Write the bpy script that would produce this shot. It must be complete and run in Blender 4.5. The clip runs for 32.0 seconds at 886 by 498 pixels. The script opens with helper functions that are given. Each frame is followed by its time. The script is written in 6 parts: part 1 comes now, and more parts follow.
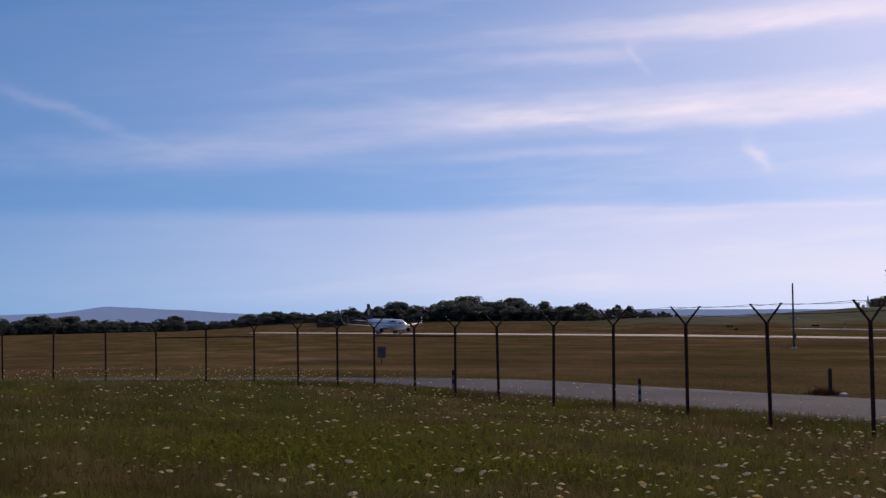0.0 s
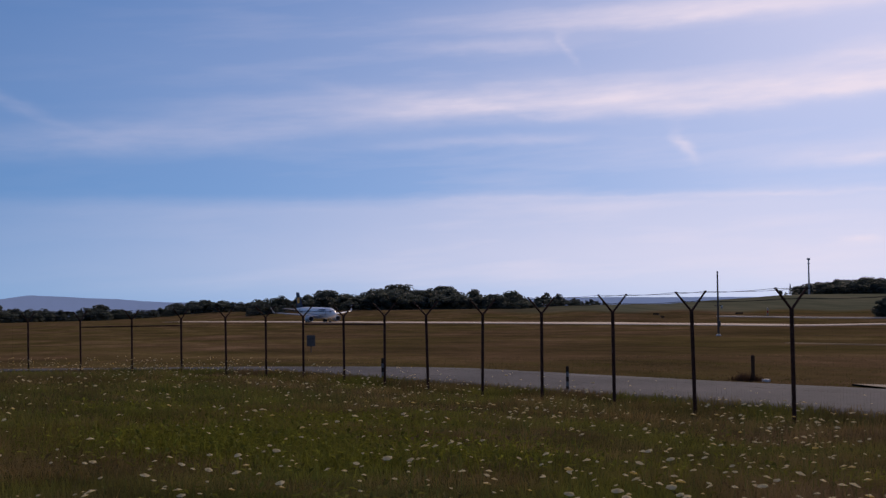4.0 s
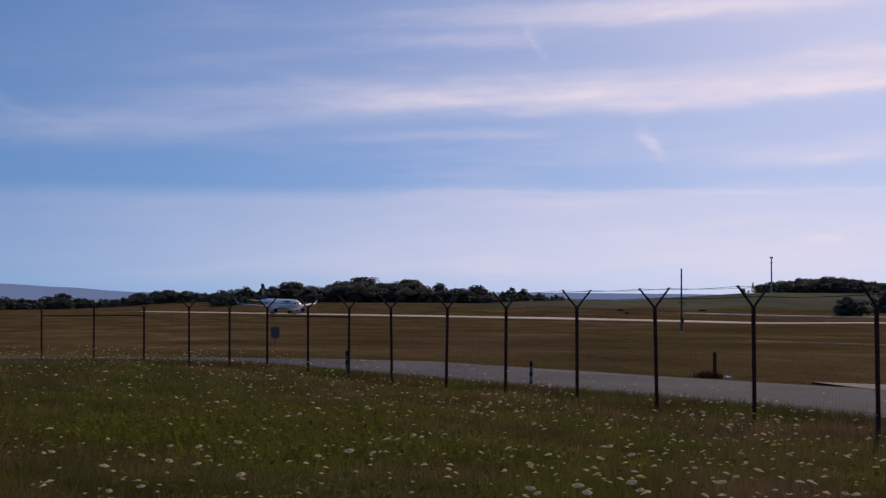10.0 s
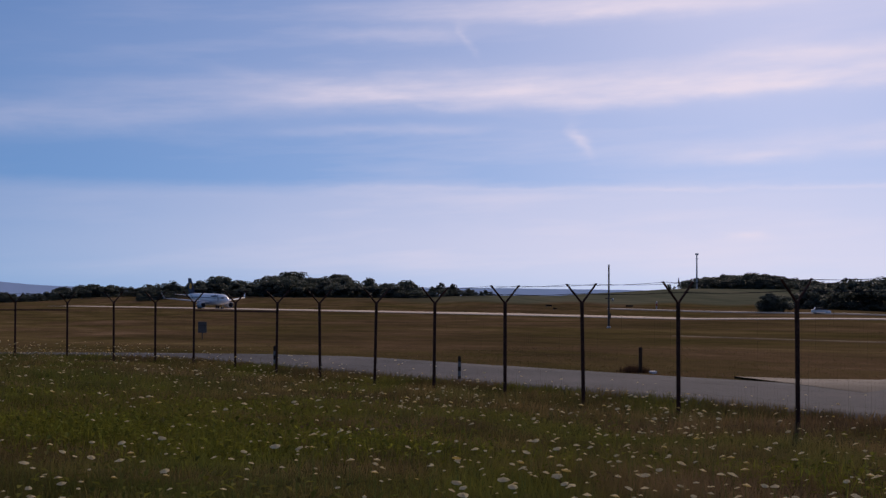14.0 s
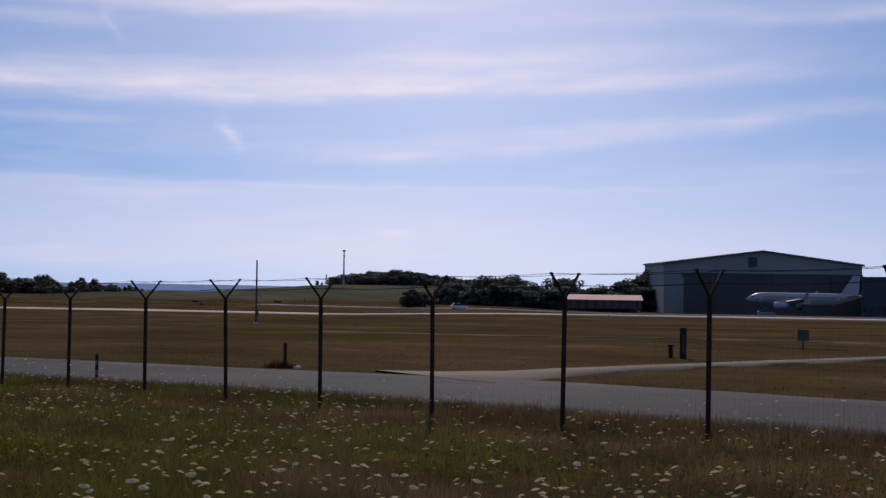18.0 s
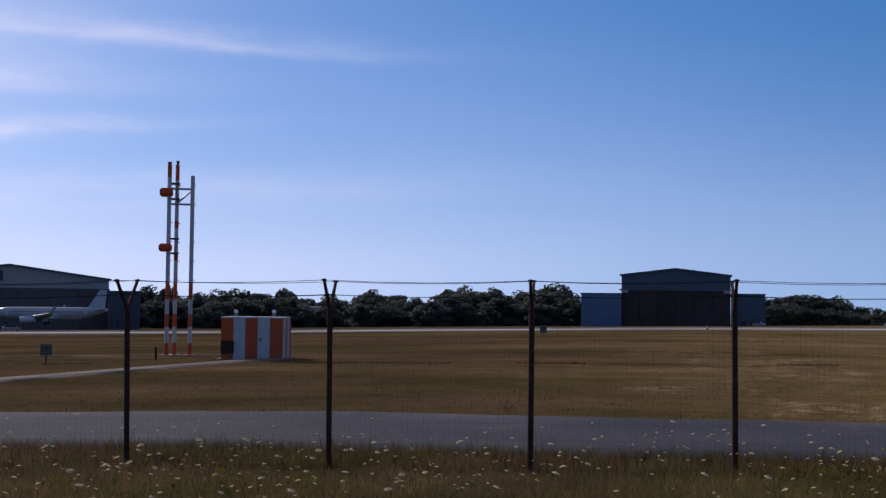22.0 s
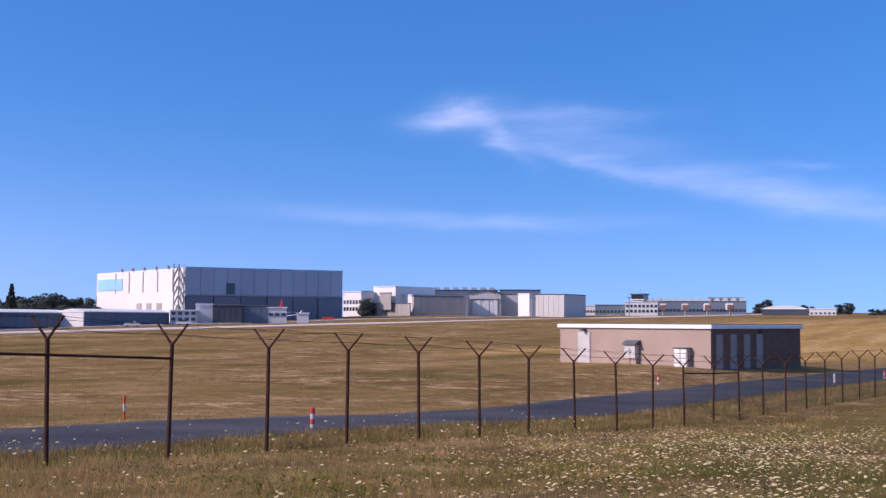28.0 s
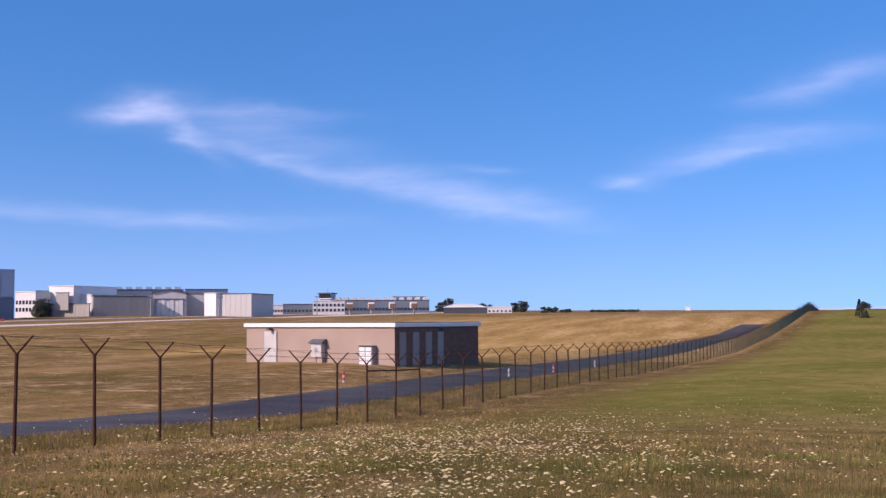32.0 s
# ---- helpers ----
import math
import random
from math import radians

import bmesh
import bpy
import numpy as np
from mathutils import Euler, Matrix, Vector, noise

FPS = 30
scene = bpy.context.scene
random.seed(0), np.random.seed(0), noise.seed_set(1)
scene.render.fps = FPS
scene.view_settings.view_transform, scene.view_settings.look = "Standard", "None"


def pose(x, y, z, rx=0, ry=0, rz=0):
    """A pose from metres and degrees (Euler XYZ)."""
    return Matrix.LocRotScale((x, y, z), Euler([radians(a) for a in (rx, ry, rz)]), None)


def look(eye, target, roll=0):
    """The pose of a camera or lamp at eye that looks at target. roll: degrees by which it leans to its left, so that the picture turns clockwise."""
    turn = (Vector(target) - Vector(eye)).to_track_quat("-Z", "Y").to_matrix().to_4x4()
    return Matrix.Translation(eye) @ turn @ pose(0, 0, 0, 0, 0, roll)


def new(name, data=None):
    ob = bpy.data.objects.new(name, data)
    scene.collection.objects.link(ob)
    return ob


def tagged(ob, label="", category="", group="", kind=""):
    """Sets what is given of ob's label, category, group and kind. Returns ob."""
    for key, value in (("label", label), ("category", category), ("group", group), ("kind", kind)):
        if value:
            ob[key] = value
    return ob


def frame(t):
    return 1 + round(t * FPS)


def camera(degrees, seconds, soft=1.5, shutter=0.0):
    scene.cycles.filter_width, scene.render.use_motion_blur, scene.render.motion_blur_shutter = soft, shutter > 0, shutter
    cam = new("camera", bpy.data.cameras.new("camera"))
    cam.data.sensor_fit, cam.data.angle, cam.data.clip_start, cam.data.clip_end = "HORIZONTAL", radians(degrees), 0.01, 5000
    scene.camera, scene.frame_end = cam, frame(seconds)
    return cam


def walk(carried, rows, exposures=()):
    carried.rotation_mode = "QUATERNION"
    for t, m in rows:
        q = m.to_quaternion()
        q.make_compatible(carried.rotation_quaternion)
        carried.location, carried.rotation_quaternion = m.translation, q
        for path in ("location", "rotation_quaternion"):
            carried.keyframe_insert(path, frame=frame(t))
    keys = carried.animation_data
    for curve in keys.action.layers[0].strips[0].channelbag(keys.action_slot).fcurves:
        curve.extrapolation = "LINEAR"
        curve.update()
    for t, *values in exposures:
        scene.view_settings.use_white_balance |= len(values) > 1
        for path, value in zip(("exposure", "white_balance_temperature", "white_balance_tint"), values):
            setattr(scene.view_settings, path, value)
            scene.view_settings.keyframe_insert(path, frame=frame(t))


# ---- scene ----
# ---- camera: a phone at arm's length, turning on the spot ----
EYE_Z, REACH = 1.65, 0.28
LENS = 41.67
cam = camera(LENS, 32.0, soft=1.4)
TURNS = (  # seconds, heading to the right of +y, pitch, lean
    (0.0, -74.25, 2.41, -0.64), (0.5, -74.69, 3.34, 0.46), (1.0, -72.97, 2.42, -0.09),
    (1.5, -71.95, 2.52, -0.40), (2.0, -71.23, 2.52, -0.42), (2.5, -70.51, 2.39, -0.72),
    (3.0, -70.68, 2.16, -0.68), (3.5, -70.89, 1.87, -0.67), (5.5, -70.48, 1.58, -0.56),
    (6.0, -70.38, 1.56, -0.36), (6.5, -70.29, 1.31, -0.14), (7.0, -70.38, 1.55, -0.04),
    (7.5, -69.73, 1.76, 0.05), (8.0, -69.67, 1.59, -0.11), (8.5, -69.90, 1.47, -0.15),
    (9.0, -69.78, 1.48, -0.11), (9.5, -69.71, 1.60, 0.03), (10.0, -69.15, 1.47, 0.12),
    (10.5, -68.84, 1.69, 0.15), (11.0, -68.63, 1.75, 0.04), (11.5, -68.51, 1.79, -0.02),
    (12.0, -68.31, 1.69, 0.12), (12.5, -68.01, 1.48, 0.31), (13.0, -67.10, 1.39, 0.50),
    (13.5, -66.52, 1.34, 0.44), (15.5, -60.99, 1.06, 0.44), (16.0, -59.01, 1.19, 0.68),
    (16.5, -56.92, 1.40, 0.81), (17.0, -54.03, 1.43, 0.89), (17.5, -51.42, 1.38, 1.07),
    (18.0, -48.55, 1.20, 0.76), (18.5, -45.84, 1.27, 0.63), (19.0, -43.11, 1.17, 0.44),
    (19.5, -38.31, 1.31, 0.54), (20.0, -33.24, 1.40, 0.87), (20.5, -28.87, 1.38, 0.57),
    (21.0, -24.36, 1.77, 0.39), (21.5, -18.38, 2.04, 0.59), (22.0, -12.78, 2.34, 0.64),
    (22.5, -6.68, 2.11, 0.98), (23.0, 0.01, 2.46, 1.11), (23.5, 7.00, 2.52, 0.70),
    (24.0, 13.25, 2.93, 0.93), (24.5, 20.34, 3.17, 0.42), (25.0, 28.49, 3.47, 0.19),
    (25.5, 34.85, 3.74, 0.19), (26.0, 40.09, 3.78, 0.77), (26.5, 45.33, 4.00, 0.93),
    (28.5, 62.88, 3.65, 0.25), (29.0, 65.33, 4.02, 0.33), (29.5, 67.44, 3.74, 0.02),
    (30.0, 69.76, 3.51, -0.15), (30.5, 71.20, 3.54, -0.04), (31.0, 72.54, 3.49, -0.03),
    (31.5, 73.94, 3.40, -0.07), (32.0, 74.78, 3.50, -0.24),
)


def eye_pose(yaw, pitch, lean):
    a, p = radians(yaw), radians(pitch)
    eye = Vector((REACH * math.sin(a), REACH * math.cos(a), EYE_Z))
    return look(eye, eye + Vector((math.sin(a) * math.cos(p), math.cos(a) * math.cos(p), math.sin(p))), lean)


EXPOSURES = ((0.0, -0.3, 7300, 24), (1.5, -0.35, 7300, 24), (3.5, -0.43, 7300, 24), (13.5, -0.5, 7200, 24), (17.0, -0.45, 6980, 21), (19.0, -0.46, 6860, 19), (20.3, -0.37, 6700, 18), (21.0, -0.25, 6680, 19), (22.0, -0.24, 6620, 20), (23.0, 0.10, 6830, 26), (24.0, 0.22, 6760, 28), (25.0, 0.50, 6620, 28), (26.0, 0.62, 6420, 28), (28.5, 0.68, 6500, 30), (30.0, 0.69, 6680, 30), (32.0, 0.70, 7000, 31))
walk(cam, [(t, eye_pose(a, p, r)) for t, a, p, r in TURNS], EXPOSURES)

# ---- sky and sun ----
SUN_AZ, SUN_EL = -48.0, 32.0
world = bpy.data.worlds.new("world")
scene.world = world
world.use_nodes = True
wt = world.node_tree
wt.nodes.clear()


def wn(kind, **values):
    node = wt.nodes.new(kind)
    for key, value in values.items():
        if key == "operation":
            node.operation = value
        else:
            node.inputs[int(key[1:])].default_value = value
    return node


def wmath(op, a, b=0.0, c=None):
    """A math node on sockets or numbers; returns its output."""
    node = wt.nodes.new("ShaderNodeMath")
    node.operation = op
    for n, v in enumerate((a, b) if c is None else (a, b, c)):
        if isinstance(v, (int, float)):
            node.inputs[n].default_value = v
        else:
            wt.links.new(v, node.inputs[n])
    return node.outputs[0]


coord = wn("ShaderNodeTexCoord")
split = wn("ShaderNodeSeparateXYZ")
wt.links.new(coord.outputs["Generated"], split.inputs[0])
join = wn("ShaderNodeCombineXYZ")
wt.links.new(split.outputs[0], join.inputs[0])
wt.links.new(split.outputs[1], join.inputs[1])
wt.links.new(wmath("MULTIPLY_ADD", wmath("MAXIMUM", split.outputs[2], 0.0), 0.8, 0.19), join.inputs[2])
sky = wt.nodes.new("ShaderNodeTexSky")
sky.sky_type = "NISHITA"
sky.sun_disc = False
sky.sun_elevation, sky.sun_rotation = radians(SUN_EL), radians(SUN_AZ)
sky.altitude, sky.air_density, sky.dust_density, sky.ozone_density = 200, 1.0, 0.4, 3.0
wt.links.new(join.outputs[0], sky.inputs[0])
deep = wt.nodes.new("ShaderNodeHueSaturation")
deep.inputs["Saturation"].default_value = 1.36
deep.inputs["Hue"].default_value = 0.503
wt.links.new(sky.outputs[0], deep.inputs["Color"])
az = wmath("MULTIPLY", wmath("ARCTAN2", split.outputs[0], split.outputs[1]), 57.2958)
el = wmath("MULTIPLY", wmath("ARCSINE", split.outputs[2]), 57.2958)
# cirrus: streaks at a heading and height (degrees), with half-length, reach above and below, tilt, strength
CIRRUS = (
    (72, 0.0, 45, 4.6, 4.2, 0.00, 0.06), (0, 1.5, 34, 5.5, 6.0, 0.00, 0.18), (-52, 1.0, 30, 1.9, 1.9, 0.00, 0.30), (-70, 10.5, 26, 4.5, 4.0, 0.00, 0.10),
    (-49, 8.95, 14, 1.15, 0.42, 0.040, 0.62), (-66, 8.9, 11, 1.0, 0.6, 0.03, 0.28), (-69, 8.7, 7, 0.3, 0.3, -0.14, 0.14), (-84, 7.3, 12, 0.8, 0.7, 0.06, 0.15),
    (-45, 10.5, 8, 0.6, 0.4, 0.06, 0.28), (-51.6, 10.5, 2.5, 0.6, 0.5, 0.10, 0.16), (-57, 12.8, 11, 0.9, 0.35, 0.03, 0.42), (-67, 11.6, 4, 0.4, 0.3, 0.05, 0.20),
    (-64.6, 11.6, 0.5, 0.6, 0.5, -1.2, 0.12), (-68, 7.0, 6, 0.3, 0.25, 0.02, 0.18), (-58.7, 6.75, 0.5, 0.55, 0.6, -0.9, 0.30), (-44, 6.3, 8, 0.75, 0.32, 0.08, 0.32),
    (-51, 5.65, 4, 0.45, 0.25, 0.02, 0.22), (-35, 7.5, 8, 0.45, 0.28, 0.06, 0.26), (-53, 4.22, 15, 0.13, 0.12, 0.0, 0.16), (-92.5, 9.0, 3.5, 0.3, 0.3, -0.36, 0.08),
    (-24, 0.5, 16, 4.0, 3.5, 0.00, 0.15), (-12, 8.0, 18, 5.0, 5.0, 0.00, 0.06), (-30, 12.2, 12, 0.7, 0.4, -0.03, 0.26), (-28, 5.0, 14, 0.9, 0.9, 0.03, 0.14), (-51, 1.9, 0.8, 0.2, 0.2, 0.0, 0.2),
    (60.6, 10.3, 1.5, 0.55, 0.55, 0.15, 0.16), (58.9, 9.8, 1.4, 0.4, 0.4, 0.1, 0.07), (62.2, 9.2, 1.4, 0.7, 0.7, -0.75, 0.10), (65.6, 10.0, 3.6, 0.4, 0.35, 0.0, 0.07),
    (65.8, 9.1, 4.0, 1.0, 1.0, -0.1, 0.06), (66.6, 7.85, 2.6, 0.5, 0.34, -0.24, 0.11), (72.6, 6.5, 4.0, 0.95, 0.45, -0.16, 0.115), (78.0, 5.3, 3.4, 0.9, 0.45, -0.15, 0.095),
    (76.5, 7.5, 1.8, 0.25, 0.25, -0.05, 0.05), (83.9, 6.6, 1.0, 0.40, 0.30, 0.0, 0.09), (88.3, 7.7, 3.4, 0.85, 0.32, 0.20, 0.09), (92, 8.4, 3.2, 0.6, 0.5, 0.03, 0.05),
    (91.8, 10.8, 2.4, 0.45, 0.6, 0.15, 0.07), (95, 11.5, 3.0, 0.8, 0.7, 0.1, 0.05), (57, 5.1, 6.0, 0.5, 0.35, -0.03, 0.055), (64, 4.9, 5.0, 0.4, 0.4, -0.02, 0.05),
)


def wnoise(ka, ke, detail, shift=0.0):
    """Soft noise over heading and height; returns values about 0.5."""
    at = wn("ShaderNodeCombineXYZ")
    wt.links.new(wmath("MULTIPLY", az, ka), at.inputs[0])
    wt.links.new(wmath("MULTIPLY", el, ke), at.inputs[1])
    at.inputs[2].default_value = shift
    tex = wn("ShaderNodeTexNoise", i2=1.0, i3=detail, i4=0.55)
    wt.links.new(at.outputs[0], tex.inputs["Vector"])
    return tex.outputs[0]


az2 = wmath("ADD", az, wmath("MULTIPLY_ADD", wnoise(0.22, 0.5, 3.0, 4.0), 4.0, -2.0))
el2 = wmath("ADD", wmath("ADD", el, wmath("MULTIPLY_ADD", wnoise(0.11, 0.3, 4.0, 9.0), 0.9, -0.45)), wmath("MULTIPLY_ADD", wnoise(0.5, 1.1, 5.0, 6.0), 0.5, -0.25))
total, haze = 0.0, 0.0
for a0, e0, wa, above, below, tilt, power in CIRRUS:
    da = wmath("SUBTRACT", az2, a0)
    de = wmath("SUBTRACT", wmath("SUBTRACT", el2, e0), wmath("MULTIPLY", da, tilt))
    rise = wmath("ADD", wmath("DIVIDE", wmath("MAXIMUM", de, 0.0), above), wmath("DIVIDE", wmath("MINIMUM", de, 0.0), below))
    q = wmath("ADD", wmath("POWER", wmath("DIVIDE", da, wa), 2.0), wmath("POWER", rise, 2.0))
    puff = wmath("MULTIPLY", wmath("EXPONENT", wmath("MULTIPLY", q, -1.0)), power)
    if above > 1.5:
        haze = wmath("ADD", puff, haze)
    else:
        total = wmath("ADD", puff, total)
# a low veil with a clear upper edge on the sunny side
edge = wt.nodes.new("ShaderNodeMapRange")
edge.interpolation_type = "SMOOTHSTEP"
edge.inputs[1].default_value, edge.inputs[2].default_value = 4.72, 3.70
wt.links.new(wmath("SUBTRACT", wmath("MULTIPLY_ADD", el2, 0.55, wmath("MULTIPLY", el, 0.45)), wmath("MULTIPLY_ADD", az, 0.003, 0.19)), edge.inputs[0])
side_fade = wmath("EXPONENT", wmath("MULTIPLY", wmath("POWER", wmath("DIVIDE", wmath("ADD", az, 62.0), 26.0), 2.0), -1.0))
low_veil = wmath("MULTIPLY", wmath("MULTIPLY", edge.outputs[0], side_fade), wmath("MULTIPLY_ADD", el, 0.045, 0.14))
# fibres drawn out along the wind, and thin wisps between the streaks
lie = wmath("MULTIPLY_ADD", az, -0.05, el)


def fibres(ka, ke, detail, shift):
    at = wn("ShaderNodeCombineXYZ")
    wt.links.new(wmath("MULTIPLY", az, ka), at.inputs[0])
    wt.links.new(wmath("MULTIPLY", lie, ke), at.inputs[1])
    at.inputs[2].default_value = shift
    tex = wn("ShaderNodeTexNoise", i2=1.0, i3=detail, i4=0.55)
    wt.links.new(at.outputs[0], tex.inputs["Vector"])
    return tex.outputs[0]


grain = wmath("ADD", wmath("MULTIPLY_ADD", wnoise(0.10, 0.75, 5.0), 1.4, 0.3), wmath("MULTIPLY_ADD", fibres(0.20, 1.1, 6.0, 2.0), 2.0, -1.0))
wisps = wmath("MULTIPLY", wmath("MAXIMUM", wmath("SUBTRACT", fibres(0.07, 0.6, 6.0, 13.0), 0.48), 0.0), wmath("MULTIPLY", wmath("POWER", side_fade, 1.6), 0.8))
veil = wmath("ADD", wmath("ADD", wmath("MULTIPLY", total, wmath("MAXIMUM", grain, 0.05)), wmath("ADD", wisps, haze)), low_veil)
# unseen pale veil above the view, added to whiten and lift the fill light
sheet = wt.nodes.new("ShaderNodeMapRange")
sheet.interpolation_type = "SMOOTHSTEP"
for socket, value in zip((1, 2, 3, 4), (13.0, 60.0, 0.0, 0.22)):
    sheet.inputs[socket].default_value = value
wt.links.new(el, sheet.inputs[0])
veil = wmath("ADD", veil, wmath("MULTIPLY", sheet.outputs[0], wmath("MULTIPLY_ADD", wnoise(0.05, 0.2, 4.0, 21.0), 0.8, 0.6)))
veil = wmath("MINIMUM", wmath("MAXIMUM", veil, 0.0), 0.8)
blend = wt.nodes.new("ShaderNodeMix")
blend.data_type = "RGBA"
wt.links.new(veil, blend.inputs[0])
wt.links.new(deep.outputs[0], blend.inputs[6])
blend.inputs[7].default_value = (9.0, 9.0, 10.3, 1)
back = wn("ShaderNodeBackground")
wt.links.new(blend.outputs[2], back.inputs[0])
back.inputs[1].default_value = 0.12
wout = wn("ShaderNodeOutputWorld")
wt.links.new(back.outputs[0], wout.inputs[0])

sun = new("sun", bpy.data.lights.new("sun", "SUN"))
sun.data.energy, sun.data.angle, sun.data.color = 3.05, radians(0.6), (1.0, 0.90, 0.76)
sa, se = radians(SUN_AZ), radians(SUN_EL)
sun.matrix_world = look((math.sin(sa) * math.cos(se) * 80, math.cos(sa) * math.cos(se) * 80, math.sin(se) * 80), (0, 0, 0))

# ---- materials ----
def material(name, colours, rough=0.8, scale=1.0, fine=12.0, bump=0.0, metal=0.0, stretch=(1, 1, 1), vary=0.0, spec=0.22):
    """Two or three colours mixed by a coarse and a fine noise, with relief; vary: brightness from piece to piece."""
    m = bpy.data.materials.new(name)
    m.use_nodes = True
    nt = m.node_tree
    bsdf = nt.nodes["Principled BSDF"]
    tc = nt.nodes.new("ShaderNodeTexCoord")
    mp = nt.nodes.new("ShaderNodeMapping")
    mp.inputs["Scale"].default_value = stretch
    nt.links.new(tc.outputs["Object"], mp.inputs[0])
    noises = []
    for s, d in ((scale, 4.0), (scale * fine, 5.0)):
        n = nt.nodes.new("ShaderNodeTexNoise")
        n.inputs["Scale"].default_value, n.inputs["Detail"].default_value = s, d
        nt.links.new(mp.outputs[0], n.inputs["Vector"])
        noises.append(n)
    add = nt.nodes.new("ShaderNodeMath")
    add.operation = "MULTIPLY_ADD"
    nt.links.new(noises[1].outputs[0], add.inputs[0])
    add.inputs[1].default_value = 0.45
    half = nt.nodes.new("ShaderNodeMath")
    half.operation = "MULTIPLY"
    nt.links.new(noises[0].outputs[0], half.inputs[0])
    half.inputs[1].default_value = 0.55
    nt.links.new(half.outputs[0], add.inputs[2])
    ramp = nt.nodes.new("ShaderNodeValToRGB")
    nt.links.new(add.outputs[0], ramp.inputs[0])
    ramp.color_ramp.elements[0].position, ramp.color_ramp.elements[1].position = 0.36, 0.64
    ramp.color_ramp.elements[0].color = (*colours[0], 1)
    ramp.color_ramp.elements[1].color = (*colours[-1], 1)
    if len(colours) > 2:
        ramp.color_ramp.elements.new(0.5).color = (*colours[1], 1)
    out = ramp.outputs[0]
    if vary:
        info = nt.nodes.new("ShaderNodeObjectInfo")
        hsv = nt.nodes.new("ShaderNodeHueSaturation")
        rng = nt.nodes.new("ShaderNodeMapRange")
        rng.inputs[3].default_value, rng.inputs[4].default_value = 1 - vary, 1 + vary
        nt.links.new(info.outputs["Random"], rng.inputs[0])
        nt.links.new(rng.outputs[0], hsv.inputs["Value"])
        nt.links.new(out, hsv.inputs["Color"])
        out = hsv.outputs[0]
    nt.links.new(out, bsdf.inputs["Base Color"])
    bsdf.inputs["Roughness"].default_value, bsdf.inputs["Metallic"].default_value = rough, metal
    bsdf.inputs["Specular IOR Level"].default_value = spec
    if bump:
        b = nt.nodes.new("ShaderNodeBump")
        b.inputs["Strength"].default_value, b.inputs["Distance"].default_value = min(1.0, bump * 10), bump
        nt.links.new(noises[1].outputs[0], b.inputs["Height"])
        nt.links.new(b.outputs[0], bsdf.inputs["Normal"])
    return m


def around(c, k=0.15):
    return (tuple(v * (1 - k) for v in c), tuple(min(1, v * (1 + k)) for v in c))


asphalt = material("asphalt", ((0.032, 0.033, 0.040), (0.052, 0.053, 0.061), (0.082, 0.079, 0.082)), 0.9, 0.25, 30, 0.004, spec=0.08)
concrete_runway = material("runway_concrete", ((0.46, 0.375, 0.30), (0.60, 0.49, 0.395)), 0.95, 0.06, 20, 0.0, spec=0.03)
track_sand = material("track_sand", ((0.17, 0.128, 0.08), (0.25, 0.19, 0.12)), 0.95, 0.3, 20, spec=0.03)
track_gravel = material("track_gravel", ((0.105, 0.088, 0.072), (0.145, 0.122, 0.10), (0.19, 0.163, 0.135)), 0.9, 0.4, 25, 0.01, spec=0.1)
post_green = material("post_coating", ((0.036, 0.015, 0.010), (0.056, 0.025, 0.018), (0.095, 0.042, 0.029)), 0.75, 3.0, 10, spec=0.10)
wire_steel = material("wire_steel", around((0.035, 0.032, 0.03)), 0.8, 5.0, 4, spec=0.1)
net_green = material("net_green", ((0.014, 0.060, 0.056), (0.024, 0.085, 0.080)), 0.75, 2.0, 6, spec=0.15)
render_beige = material("render_beige", ((0.31, 0.235, 0.195), (0.37, 0.285, 0.235)), 0.9, 0.5, 40, 0.004)
door_grey = material("door_grey", around((0.30, 0.275, 0.255), 0.10), 0.6, 0.8, 12, vary=0.08)
brick_brown = material("brick_brown", ((0.15, 0.085, 0.065), (0.23, 0.135, 0.10)), 0.9, 2.0, 12, 0.006)
white_paint = material("white_paint", around((0.72, 0.72, 0.72), 0.06), 0.5, 0.6, 20)
cladding_grey = material("cladding_grey", ((0.31, 0.285, 0.27), (0.38, 0.355, 0.335)), 0.7, 0.05, 30, vary=0.06)
cladding_navy = material("cladding_navy", ((0.094, 0.078, 0.076), (0.125, 0.104, 0.102)), 0.7, 0.05, 30, vary=0.06, spec=0.25)
door_brown = material("door_brown", ((0.050, 0.030, 0.027), (0.074, 0.046, 0.041)), 0.7, 0.05, 30, vary=0.08, spec=0.2)
cladding_dark = material("cladding_dark", ((0.05, 0.06, 0.08), (0.075, 0.088, 0.112)), 0.6, 0.05, 30, vary=0.06)
cladding_blue = material("cladding_blue", ((0.115, 0.145, 0.19), (0.16, 0.195, 0.25)), 0.55, 0.05, 30, vary=0.06)
cladding_white = material("cladding_white", around((0.66, 0.65, 0.645), 0.06), 0.45, 0.05, 30, vary=0.03)
cladding_slate = material("cladding_slate", ((0.070, 0.090, 0.118), (0.10, 0.124, 0.155)), 0.6, 0.05, 30, vary=0.06)
cladding_cobalt = material("cladding_cobalt", ((0.085, 0.135, 0.215), (0.12, 0.18, 0.275)), 0.55, 0.05, 30, vary=0.06)
cladding_pale = material("cladding_pale", around((0.50, 0.49, 0.48), 0.08), 0.6, 0.05, 30, vary=0.05)
cladding_steel = material("cladding_steel", ((0.29, 0.37, 0.46), (0.35, 0.43, 0.53)), 0.55, 0.05, 30, vary=0.05)
cladding_beige = material("cladding_beige", around((0.34, 0.32, 0.30), 0.1), 0.6, 0.05, 30, vary=0.05)
roof_dark = material("roof_dark", around((0.10, 0.11, 0.12), 0.2), 0.7, 0.1, 20)
